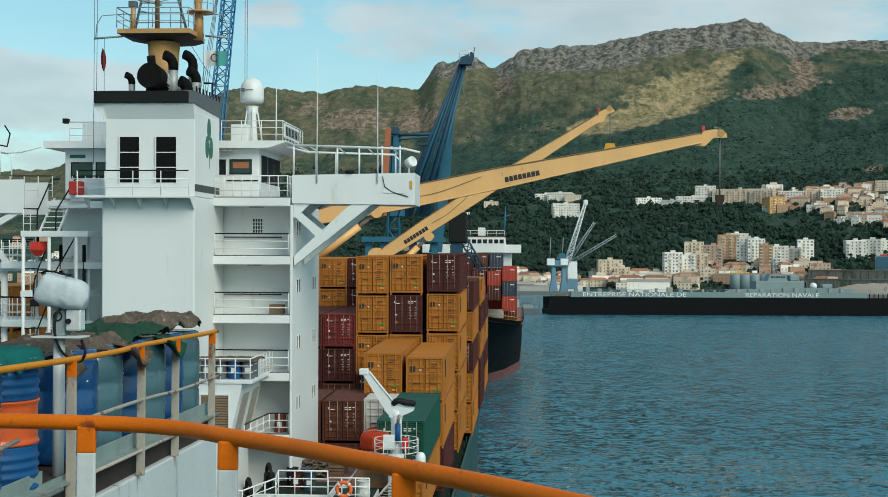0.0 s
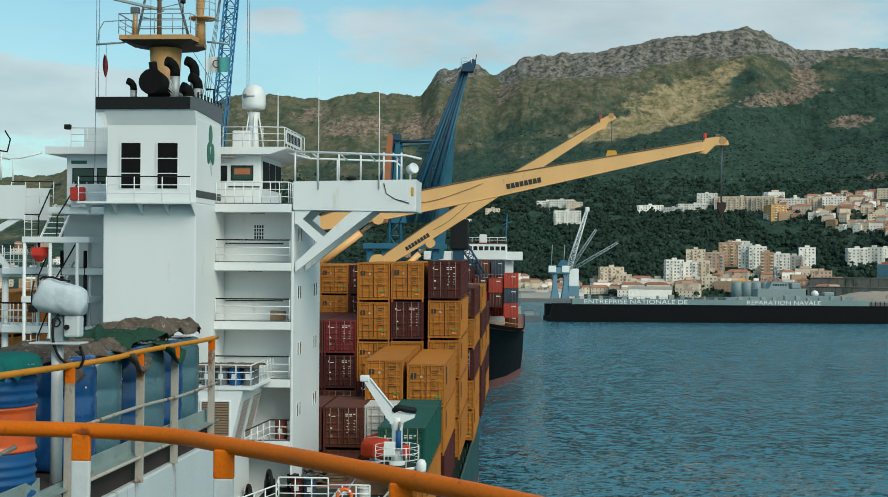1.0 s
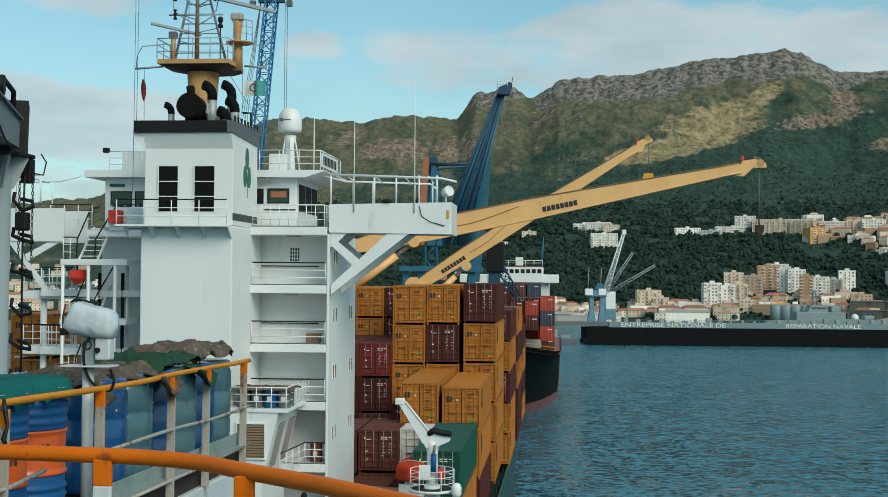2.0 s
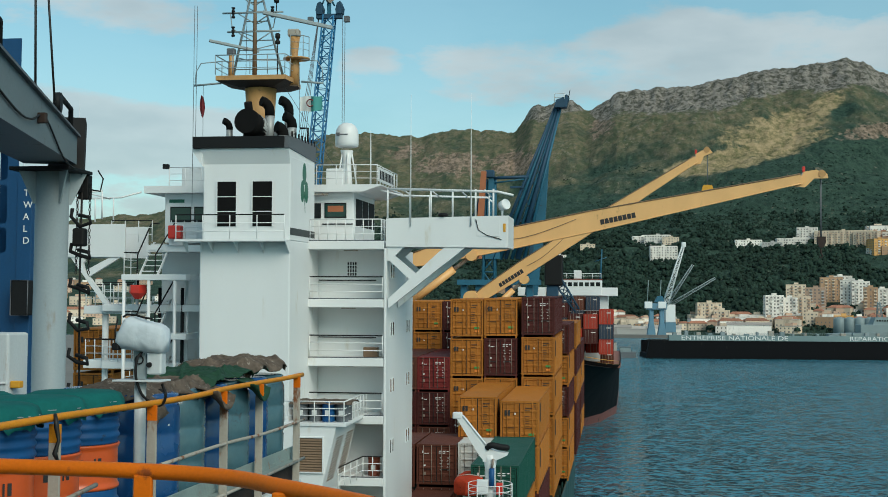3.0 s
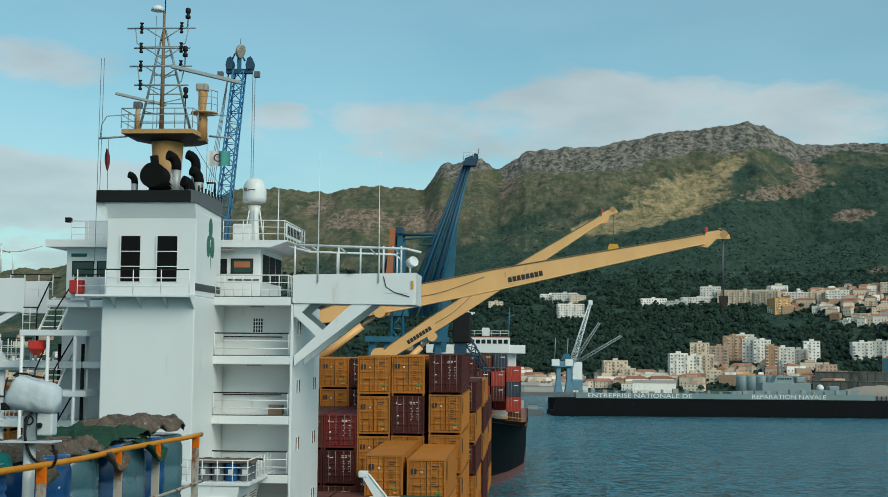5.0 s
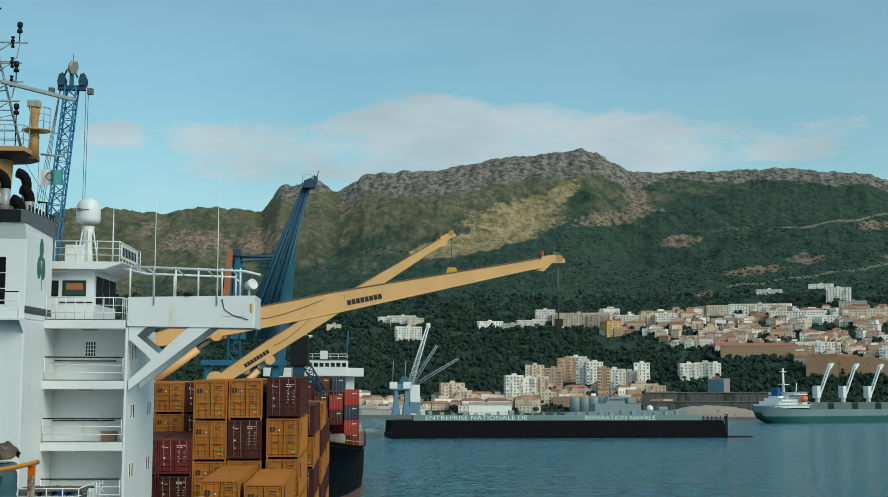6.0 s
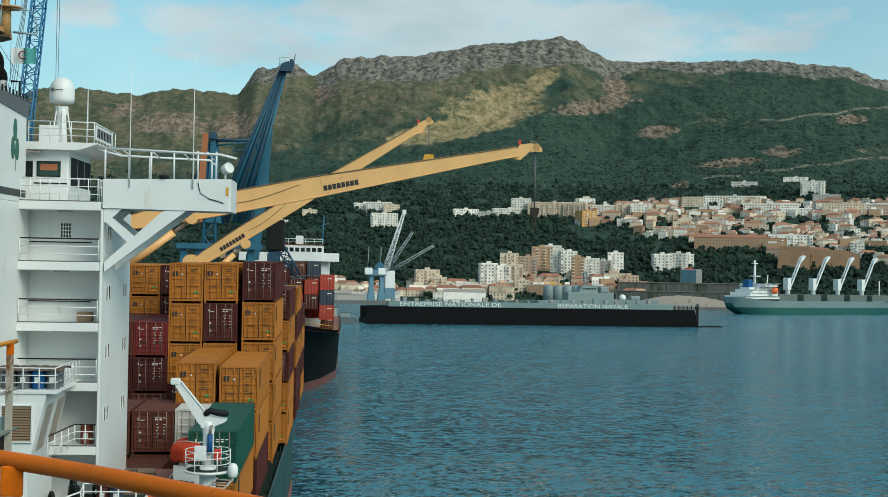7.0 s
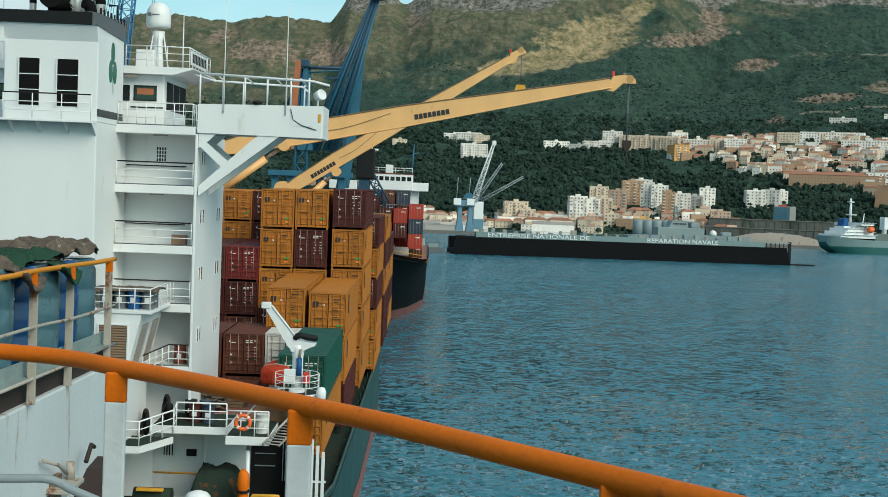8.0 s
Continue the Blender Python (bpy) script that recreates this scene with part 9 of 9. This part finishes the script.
def steel_drum(x, y, turn):
    """A ribbed steel oil drum, blue with an orange middle band."""
    t = thing("oil_drum", "blue and orange ribbed steel oil drum under a teal cloth", "drum", pose(x, y, 19.28, 0, 0, turn), "oil drums on the platform")
    R, H = 0.335, 1.06
    def shell(z0, z1, ribs):
        pr, k = [], 26
        for i in range(k + 1):
            z = z0 + (z1 - z0) * i / k
            w = sum(0.016 * math.exp(-((z - c) / 0.018) ** 2) for c in ribs)
            pr.append((R + w, z))
        return Geo().lathe(pr, n=36)
    part("lower_shell", shell(0.0, 0.352, (0.02, 0.12, 0.19, 0.26)), DRUM_BLUE, t)
    part("middle_band", shell(0.353, 0.70, (0.37, 0.69)), DRUM_ORANGE, t, "orange middle band")
    part("upper_shell", shell(0.701, H, (0.76, 0.83, 0.90, H - 0.02)), DRUM_BLUE, t)
    # lettering of the maker as dark shapes wrapped on the band
    for k, (w, hgt, dz) in enumerate(((0.062, 0.075, 0), (0.042, 0.052, -0.002), (0.015, 0.082, 0), (0.030, 0.082, 0))):
        a0 = -0.56 + (0.0, 0.25, 0.43, 0.53)[k]
        n = 6
        vs = []
        for i in range(n + 1):
            a = a0 + w / R * i / n
            for r, z in ((R + 0.006, 0.52 + dz), (R + 0.006, 0.52 + dz + hgt)):
                vs.append((r * math.cos(a), r * math.sin(a), z))
        part("marking", Geo().add(vs, [(2 * i, 2 * i + 2, 2 * i + 3, 2 * i + 1) for i in range(n)]), MARK_BLACK, t)
    g, n = Geo(), 48                              # cloth tied over the head, its hem hanging in folds
    rings = []
    for j, (r, z) in enumerate(((0.05, 0.050), (0.18, 0.046), (0.30, 0.040), (0.354, 0.018), (0.376, -0.035), (0.388, -0.10))):
        for i in range(n):
            a = 2 * math.pi * i / n
            fold = (0.014 * math.sin(9 * a + x * 7) + 0.012 * math.sin(19 * a + y * 5)) * (j / 5) ** 2
            hem = (0.030 * math.sin(5 * a + y * 9) + 0.022 * math.sin(13 * a) + 0.012 * math.sin(23 * a + x)) if j == 5 else 0
            rings.append(((r + fold) * math.cos(a), (r + fold) * math.sin(a), H + z + hem))
    g.add(rings, [(j * n + i, j * n + (i + 1) % n, (j + 1) * n + (i + 1) % n, (j + 1) * n + i) for j in range(5) for i in range(n)], True)
    g.add(rings[:n], [tuple(range(n))], True)
    c = part("cloth_cover", g, CLOTH_TEAL, t, "teal cloth tied over the drum head")
    part("tie_cord", Geo().tube([(0.368 * math.cos(a), 0.368 * math.sin(a), H - 0.035) for a in (2 * math.pi * i / 30 for i in range(30))], 0.004, 5, True), GREY_PAINT, c)
    return t


for x, ys, off in ((-4.12, (6.75, 7.45, 8.15, 8.87, 9.58), 0.0), (-4.84, (7.0, 7.72, 8.45, 9.2), 20.0)):
    for k, y in enumerate(ys):
        steel_drum(x, y, -32 + 14 * (k % 2) + off)


def plastic_drum(x, y, mat, label, turn):
    t = thing("plastic_drum", label, "drum", pose(x, y, 19.28, 0, 0, turn), "plastic drums on the platform")
    pr = [(0.27, 0.0), (0.305, 0.02), (0.318, 0.08), (0.322, 0.30), (0.312, 0.325), (0.322, 0.35), (0.326, 0.62), (0.314, 0.645), (0.326, 0.67), (0.322, 0.86), (0.30, 0.92), (0.29, 0.93), (0.31, 0.95), (0.31, 0.985), (0.27, 1.0)]
    part("shell", Geo().lathe(pr, n=40), mat, t)
    part("bung", Geo().lathe([(0.05, 1.0), (0.05, 1.03), (0.03, 1.035)], (0.16, 0, 0), 12), BLACK, t)
    part("batch_label", Geo().add([(0.329 * math.cos(a), 0.329 * math.sin(a), z) for a in (-0.5, -0.48, -0.46, -0.44) for z in (0.72, 0.735)], [(0, 2, 3, 1), (2, 4, 5, 3), (4, 6, 7, 5)]), MARK_WHITE, t)
    return t


for k, (y, pale) in enumerate(((11.02, 0), (11.72, 1), (12.44, 0), (13.16, 1), (13.86, 0), (14.55, 1))):
    plastic_drum(-4.12, y, PLASTIC_PALE if pale else PLASTIC, "faded pale blue plastic drum with scuffs" if pale else "glossy dark blue plastic drum", k * 37)
for k, y in enumerate((10.9, 11.6, 12.3, 13.0, 13.7, 14.4)):
    plastic_drum(-4.82, y, PLASTIC, "glossy dark blue plastic drum", k * 51)


def tarp(name, x0, x1, y0, y1, z, sag, drop, mat, label, seed, lift=0.0):
    """Crumpled sheet thrown over the drum tops, hanging down at its edges."""
    g, nx, ny = Geo(), 60, 84
    vs = []
    for j in range(ny + 1):
        for i in range(nx + 1):
            u, v = i / nx, j / ny
            ex, ey = min(u, 1 - u), min(v, 1 - v)
            x, y = x0 + (x1 - x0) * u, y0 + (y1 - y0) * v
            ragged = 0.06 * noise.noise(Vector((u * 5, v * 7, seed)))
            q = Vector((x * 2.4 + seed, y * 2.4, seed))
            h = noise.fractal(q * 0.8, 0.9, 2.0, 3) * sag * 0.35
            for ca, cb, k in ((3.1, 1.2, 0.5), (-1.6, 3.4, 0.45), (5.5, -4.2, 0.25)):     # sharp creases running three ways
                h += sag * k * max(0.0, 1 - 6 * abs(noise.noise(Vector((x * ca + y * cb, (y * ca - x * cb) * 0.3, seed + k)))))
            fall = max(0.0, 0.16 - ex) / 0.16
            fall2 = max(0.0, 0.10 - ey) / 0.10
            z1 = z + lift * v + h - (fall ** 1.4) * drop * (0.5 + 0.9 * noise.noise(Vector((y * 1.9, seed, 2.0)))) - (fall2 ** 1.4) * drop * 0.5
            vs.append((x + ragged * fall * 2, y + ragged, z1))
    w = nx + 1
    g.add(vs, [(j * w + i, j * w + i + 1, (j + 1) * w + i + 1, (j + 1) * w + i) for j in range(ny) for i in range(nx)], True)
    ob = solo(name, g, mat, label, "tarpaulin")
    md = ob.modifiers.new("thickness", "SOLIDIFY")
    md.thickness = 0.006
    return ob


tarp("tarpaulin", -4.75, -3.84, 10.65, 12.4, 20.33, 0.06, 0.20, CLOTH_BROWN, "weathered brown canvas thrown over the drum tops", 1.3)
tarp("tarpaulin", -4.75, -3.86, 11.95, 14.2, 20.37, 0.07, 0.15, CLOTH_GREEN, "crumpled dark green tarpaulin over the drum tops", 4.2, 0.03)
tarp("tarpaulin", -4.72, -3.84, 13.45, 15.0, 20.45, 0.06, 0.14, CLOTH_BROWN, "folded brown canvas bundled on the last drums", 7.7)
for y, s in ((11.95, 2.0), (13.2, 5.0)):
    # scraps of dark canvas hanging out over the handrail
    g = Geo()
    vs = []
    for j in range(13):
        for i in range(9):
            u, v = i / 8, j / 12
            vs.append((-3.84 + 0.25 * u - 0.05 * v, y - 0.36 + 0.62 * v, 20.30 - 0.05 * u - 0.15 * u * math.sin(math.pi * v) ** 0.6 - 0.06 * v * u + 0.03 * noise.noise(Vector((u * 4, v * 5, s)))))
    g.add(vs, [(j * 9 + i, j * 9 + i + 1, (j + 1) * 9 + i + 1, (j + 1) * 9 + i) for j in range(12) for i in range(8)], True)
    ob = solo("canvas_flap", g, CLOTH_BROWN if s < 3 else CLOTH_GREEN, "stiff dark canvas flap hanging over the handrail", "tarpaulin")
    ob.modifiers.new("thickness", "SOLIDIFY").thickness = 0.01


def searchlight():
    t = thing("covered_searchlight", "searchlight under a white canvas cover on a white pole", "searchlight", pose(-3.86, 10.28, 0))
    part("pole", Geo().cyl((0, 0, 19.27), (0, 0, 20.42), 0.048, n=16), WHITE_NEAR, t)
    part("base_plate", Geo().box(-0.2, -0.12, 20.42, 0.22, 0.12, 20.435, 0.004), WHITE_NEAR, t)
    part("bracket", Geo().box(-0.06, -0.02, 20.435, 0.05, 0.02, 20.72, 0.008), GREY_PAINT, t)
    part("handwheel", Geo().tube([(-0.005 + 0.035 * math.cos(a), -0.03, 20.60 + 0.035 * math.sin(a)) for a in (2 * math.pi * i / 14 for i in range(14))], 0.006, 6, True), BLACK, t)
    b = part("motor_box", Geo().box(0.07, -0.06, 20.48, 0.20, 0.06, 20.66, 0.015), WHITE_NEAR, t)
    part("knob", Geo().cyl((0.10, -0.062, 20.56), (0.10, -0.085, 20.56), 0.022, n=12), BLACK, b)
    g, n, k = Geo(), 36, 18                       # lamp house in its crumpled cover, nose down
    vs = []
    for j in range(k + 1):
        s = j / k
        x = -0.18 + 0.42 * s
        r = 0.150 - 0.022 * s
        r *= (1 - abs(2 * s - 1) ** 7) ** 0.3 * 0.98 + 0.02
        for i in range(n):
            a = 2 * math.pi * i / n
            ca, sa = math.cos(a), math.sin(a)
            sq = (abs(ca) ** 3.2 + abs(sa) ** 3.2) ** (-1 / 3.2)
            q = sq * 0.94 * (1 + 0.05 * noise.noise(Vector((s * 4, ca * 1.5, sa * 1.5))) - 0.10 * abs(noise.noise(Vector((s * 6, ca * 2.4, sa * 2.4 + 5)))) + 0.045 * max(0.0, 1 - 7 * abs(noise.noise(Vector((s * 3 + ca, sa * 2, 9))))))
            vs.append((x + 0.05 * sa * (1 - s), r * q * ca, 20.835 + r * q * sa - 0.075 * s))
    g.add(vs, [(j * n + i, j * n + (i + 1) % n, (j + 1) * n + (i + 1) % n, (j + 1) * n + i) for j in range(k) for i in range(n)], True)
    g.add(vs[:n], [tuple(range(n))], True)
    g.add(vs[-n:], [tuple(range(n))], True)
    c = part("cover", g, CLOTH_WHITE, t, "crumpled white canvas cover")
    part("lace", Geo().tube([(-0.14, -0.05, 20.955), (-0.10, -0.07, 20.975), (-0.03, -0.05, 20.97), (0.03, -0.08, 20.955), (0.12, -0.06, 20.94)], 0.009, 6), BLACK, c)
    part("lace", Geo().tube([(-0.172, -0.09, 20.94), (-0.18, -0.12, 20.84), (-0.185, -0.10, 20.73), (-0.16, -0.08, 20.69)], 0.007, 6), BLACK, c)
    part("clamp", Geo().box(-0.21, -0.12, 20.68, -0.15, -0.05, 20.74, 0.01), BLACK, t)
    part("cable", Geo().tube(smooth_line([(0.03, -0.03, 20.68), (0.0, -0.09, 20.60), (0.0, -0.10, 20.45), (0.05, -0.06, 20.30), (0.16, 0.02, 20.22), (0.22, 0.0, 20.30), (0.18, 0.02, 20.40)], 5), 0.012, 8), BLACK, t)
    return t


searchlight()


def davit():
    t = thing("lifting_davit", "grey steel davit post with tapering overhead beam", "davit")
    px, py = -7.86, 17.0
    part("post", Geo().cyl((px, py, 8.4), (px, py, 22.95), 0.232, n=28), GREY_PAINT, t)
    for a in (-40, 30, 140, 220):
        m = pose(px, py, 0, 0, 0, a)
        part("gusset", Geo().prism([(0.22, 22.5), (0.26, 22.5), (0.48, 22.98), (0.22, 22.98)], -0.012, 0.012).moved(m), GREY_PAINT, t)
    part("head_plate", Geo().box(-0.46, -0.4, 22.95, 0.42, 0.4, 23.0, 0.008, pose(px, py, 0)), BLACK, t)
    # box beam, deepest at its heel; it leads towards the camera's side
    a, b = Vector((-3.97, 5.67, 0)), Vector((-7.58, 17.16, 0))
    u = (b - a).normalized()
    n = Vector((-u.y, u.x, 0))
    def at_(s, o, z):
        p = a + u * s + n * o
        return (p.x, p.y, z)
    ln = (b - a).length
    vs = []
    for s, zb, zt in ((0, 22.62, 23.47), (ln, 23.08, 23.47)):
        vs += [at_(s, 0, zb), at_(s, 0.72, zb), at_(s, 0.72, zt), at_(s, 0, zt)]
    part("beam", Geo().add(vs, [(0, 1, 2, 3), (4, 7, 6, 5), (0, 4, 5, 1), (1, 5, 6, 2), (2, 6, 7, 3), (3, 7, 4, 0)]), BEAM_GREY, t)
    vs = []
    for s, z in ((0, 23.472), (ln, 23.472)):
        vs += [at_(s, -0.05, z), at_(s, 0.77, z), at_(s, 0.77, z + 0.03), at_(s, -0.05, z + 0.03)]
    part("flange", Geo().add(vs, [(0, 1, 2, 3), (4, 7, 6, 5), (0, 4, 5, 1), (1, 5, 6, 2), (2, 6, 7, 3), (3, 7, 4, 0)]), GREY_DARK, t)
    for s in (ln - 1.55, ln - 7.0):
        q = [at_(s, 0.05, 23.5), at_(s, 0.05, 23.82), at_(s + 1.2, 0.05, 23.82), at_(s + 1.2, 0.05, 23.5)]
        part("guard_bar", Geo().tube(q, 0.035, 8), BLACK, t)
    part("sheave", Geo().cyl(at_(ln - 1.9, -0.03, 23.66), at_(ln - 1.9, 0.06, 23.66), 0.13, n=16), BLACK, t)
    q = [at_(ln, -0.08, 22.95), at_(ln + 0.16, -0.08, 22.9), at_(ln + 0.30, -0.08, 23.8), at_(ln + 0.46, -0.08, 23.72), at_(ln + 0.30, -0.08, 22.75), at_(ln + 0.1, -0.08, 22.7)]
    o = Vector(n) * 0.5
    vs = q + [tuple(Vector(p) + o) for p in q]
    k = len(q)
    part("end_plate", Geo().add(vs, [tuple(range(k)), tuple(range(2 * k - 1, k - 1, -1))] + [(i, k + i, k + (i + 1) % k, (i + 1) % k) for i in range(k)]), BLACK, t)
    part("cable", Geo().tube(smooth_line([at_(ln - 7.5, -0.01, 23.2), at_(ln - 5.2, -0.02, 23.05), at_(ln - 4.2, -0.03, 23.1), at_(ln - 3.2, -0.02, 23.28), at_(ln - 1.5, -0.015, 23.0), at_(ln - 0.3, -0.02, 22.98)], 4), 0.012, 6), BLACK, t)
    part("junction_box", Geo().box(-0.1, -0.05, -0.06, 0.1, 0.02, 0.06, 0.01, Matrix.Translation(at_(ln - 3.6, -0.01, 23.2))), RUST_AND_SHADE, t)
    part("rope", Geo().cyl((-7.02, 14.9, 25.48), at_(ln - 2.3, 0.0, 23.6), 0.015, n=6), CHAIN, t)
    part("rope", Geo().cyl((-6.56, 13.7, 25.12), at_(ln - 3.7, 0.02, 23.48), 0.015, n=6), CHAIN, t)
    part("lamp_bracket", Geo().tube([(-7.5, 17.4, 22.75), (-7.32, 17.4, 22.72), (-7.28, 17.4, 22.9), (-7.36, 17.4, 23.02)], 0.012, 6), BLACK, t)
    part("lamp_box", Geo().box(-7.62, 17.3, 22.6, -7.46, 17.45, 22.95, 0.02), BLACK, t)
    # wooden-stepped rope ladder and chain fall hanging beside the post
    g = Geo()
    for x in (-7.62, -7.43):
        for k in range(26):
            z = 22.8 - k * 0.05
            g.tube([(x + 0.016 * math.cos(q) * (k % 2), 17.3 + 0.016 * math.cos(q) * (1 - k % 2), z + 0.03 * math.sin(q)) for q in (2 * math.pi * i / 8 for i in range(8))], 0.006, 4, True)
    part("chain", g, CHAIN, t)
    part("chain_block", Geo().box(-7.65, 17.2, 21.92, -7.47, 17.36, 22.18, 0.03), BLACK, t)
    part("hanging_rope", Geo().tube([(-7.55, 17.3, 22.9), (-7.56, 17.3, 21.5), (-7.54, 17.32, 19.5)], 0.016, 6), CHAIN, t)
    for k in range(6):
        z = 22.35 - k * 0.50
        tilt = (-0.05, 0.04, 0.07, -0.03, 0.02, 0.05)[k]
        part("ladder_step", Geo().tube([(-7.69, 17.3, z + 0.12), (-7.71, 17.3, z), (-7.55, 17.25, z - 0.10 + tilt), (-7.37, 17.2, z - 0.10), (-7.39, 17.2, z - 0.02), (-7.59, 17.3, z + 0.02)], 0.028, 6), BLACK, t)
    return t


davit()


def tank():
    t = thing("steel_locker", "white steel locker with a lifting eye", "locker", pose(-8.0, 14.0, 0))
    part("body", Geo().box(-1.6, 0, 19.27, 1.07, 0.5, 20.74, 0.03), WHITE_NEAR, t)
    part("seam", Geo().tube([(-1.6, -0.008, 20.1), (0.2, -0.008, 20.12), (1.05, -0.008, 20.16)], 0.016, 6), WHITE_NEAR, t)
    o = [(0.55, 20.76), (0.75, 20.76)] + [(0.65 + 0.1 * math.cos(a), 20.9 + 0.1 * math.sin(a)) for a in (0, 0.5, 1.05, 1.57, 2.1, 2.65, 3.14)]
    part("lifting_eye", Geo().prism(o, 0.02, 0.05), WHITE_NEAR, t)
    part("eye_hole", Geo().cyl((0.65, 0.015, 20.9), (0.65, 0.056, 20.9), 0.04, n=12), BLACK, t)
    part("drain_cock", Geo().box(1.07, 0.05, 20.1, 1.19, 0.15, 20.18, 0.01), YELLOW_GEAR, t)
    return t


tank()


def lower_gear():
    t = thing("grey_handrail", "grey painted pipe handrail on the deck below", "railing")
    part("top_rail", Geo().tube(smooth_line([(-4.2, 8.8, 19.0), (-2.89, 8.8, 19.02), (-2.62, 8.8, 19.03), (-2.5, 8.8, 19.01), (-2.38, 8.78, 18.96), (-2.0, 8.7, 18.83), (-1.2, 8.5, 18.5)], 6), 0.03, 12), GREY_PAINT, t)
    for x, y, z in ((-3.3, 8.8, 19.0), (-2.2, 8.75, 18.9), (-1.3, 8.53, 18.54)):
        part("post", Geo().cyl((x, y, 8.4), (x, y, z), 0.024, n=10), GREY_PAINT, t)
    w = thing("fairlead_bracket", "rusty orange steel bracket welded to the white side", "bracket", pose(-3.72, 13.25, 17.45))
    part("frame", Geo().box(0.0, -0.5, 0.0, 0.06, -0.25, 0.7, 0.01), LOUVRE, w)
    part("shelf", Geo().box(0.0, -0.6, 0.55, 0.22, 0.0, 0.60, 0.01), POST, w)
    part("box", Geo().prism([(0.1, 0.0), (1.35, 0.0), (1.35, 0.55), (0.9, 0.5), (0.1, 0.15)], 0.0, 0.3, "x"), RUST_AND_SHADE, w)
    part("pipe", Geo().tube([(0.05, -0.9, 0.95), (0.12, -0.6, 0.85), (0.12, -0.3, 0.7)], 0.018, 8), POST, w)
    part("twig_hook", Geo().tube([(0.15, 0.3, 0.7), (0.15, 0.5, 0.85), (0.15, 0.62, 0.80)], 0.025, 6), RUST_AND_SHADE, w)
    part("can", Geo().cyl((0.1, -0.1, 0.6), (0.1, -0.1, 0.78), 0.045, n=12), POST, w)


lower_gear()


def blue_crane_column():
    """Welded blue crane column with rounded lightening holes and a ladder inside."""
    t = thing("blue_crane_column", "blue painted steel crane column with rounded openings and a ladder", "crane")
    y, k = 24.0, 24.0 / 45.0
    def X(x):
        return x * k + 0.14
    def Zz(z):
        return 21.06 + (z - 21) * k
    holes = ((25.80, 27.10), (24.15, 25.62), (23.05, 24.0))
    xl, xr, ha, hb = X(-26.5), X(-22.60), -12.71, X(-23.02)
    bot, top = 8.4, 26.5
    g = Geo().box(xl, y, bot, ha, y + 0.03, top).box(hb, y, bot, xr, y + 0.03, top)
    edges = [bot] + [Zz(q) for h in reversed(holes) for q in h] + [top]
    for a, b in zip(edges[::2], edges[1::2]):
        g.box(ha, y, a, hb, y + 0.03, b)
    r = 0.085
    for za, zb in holes:                          # rounded corners
        for cx, sx in ((ha, 1), (hb, -1)):
            for cz, sz in ((Zz(za), 1), (Zz(zb), -1)):
                arc = [(cx + sx * r * (1 - math.cos(q)), cz + sz * r * (1 - math.sin(q))) for q in (0, 0.4, 0.8, 1.2, 1.5708)]
                g.prism([(cx, cz)] + arc, y, y + 0.03)
    part("front_plate", g, COLUMN_BLUE, t)
    part("side_plate", Geo().box(xr, y - 0.02, bot, X(-22.02), y + 1.2, Zz(26.2), 0.01), COLUMN_BLUE, t)
    part("edge_plate", Geo().box(xl - 0.02, y + 0.03, bot, xl, y + 0.4, top), COLUMN_BLUE, t)
    part("inner_frame", Geo().box(xl, y + 0.03, bot, X(-24.2), y + 0.2, top), COLUMN_BLUE, t)
    part("inner_web", Geo().box(X(-24.2), y + 0.9, bot, X(-23.55), y + 0.93, top), COLUMN_BLUE, t)
    for x in (X(-23.45), X(-23.18)):
        part("ladder_rail", Geo().cyl((x, y + 0.6, Zz(19)), (x, y + 0.6, top), 0.012, n=6), GREY_DARK, t)
    for i in range(34):
        z = Zz(22.6) + i * 0.085
        part("ladder_rung", Geo().cyl((X(-23.45), y + 0.6, z), (X(-23.18), y + 0.6, z), 0.008, n=5), GREY_DARK, t)
    w = part("lamp_box", Geo().box(X(-22.5), y - 0.3, Zz(20.7), X(-21.8), y - 0.03, Zz(22.0), 0.02), BLACK, t)
    part("lamp_box_frame", Geo().tube([(X(-22.5), y - 0.31, Zz(20.7)), (X(-21.83), y - 0.31, Zz(20.7)), (X(-21.83), y - 0.31, Zz(22.0)), (X(-22.5), y - 0.31, Zz(22.0))], 0.012, 6, True), GREY_DARK, w)
    for i, c in enumerate("TWALD"):
        z = Zz(25.54 - 0.45 * i) - 0.19
        g = lettering(c, 0.19, 0.004)
        part("letter", g.moved(Matrix.Translation((X(-22.34), y - 0.026, z)) @ pose(0, 0, 0, 90)), MARK_WHITE, t)
    return t


blue_crane_column()
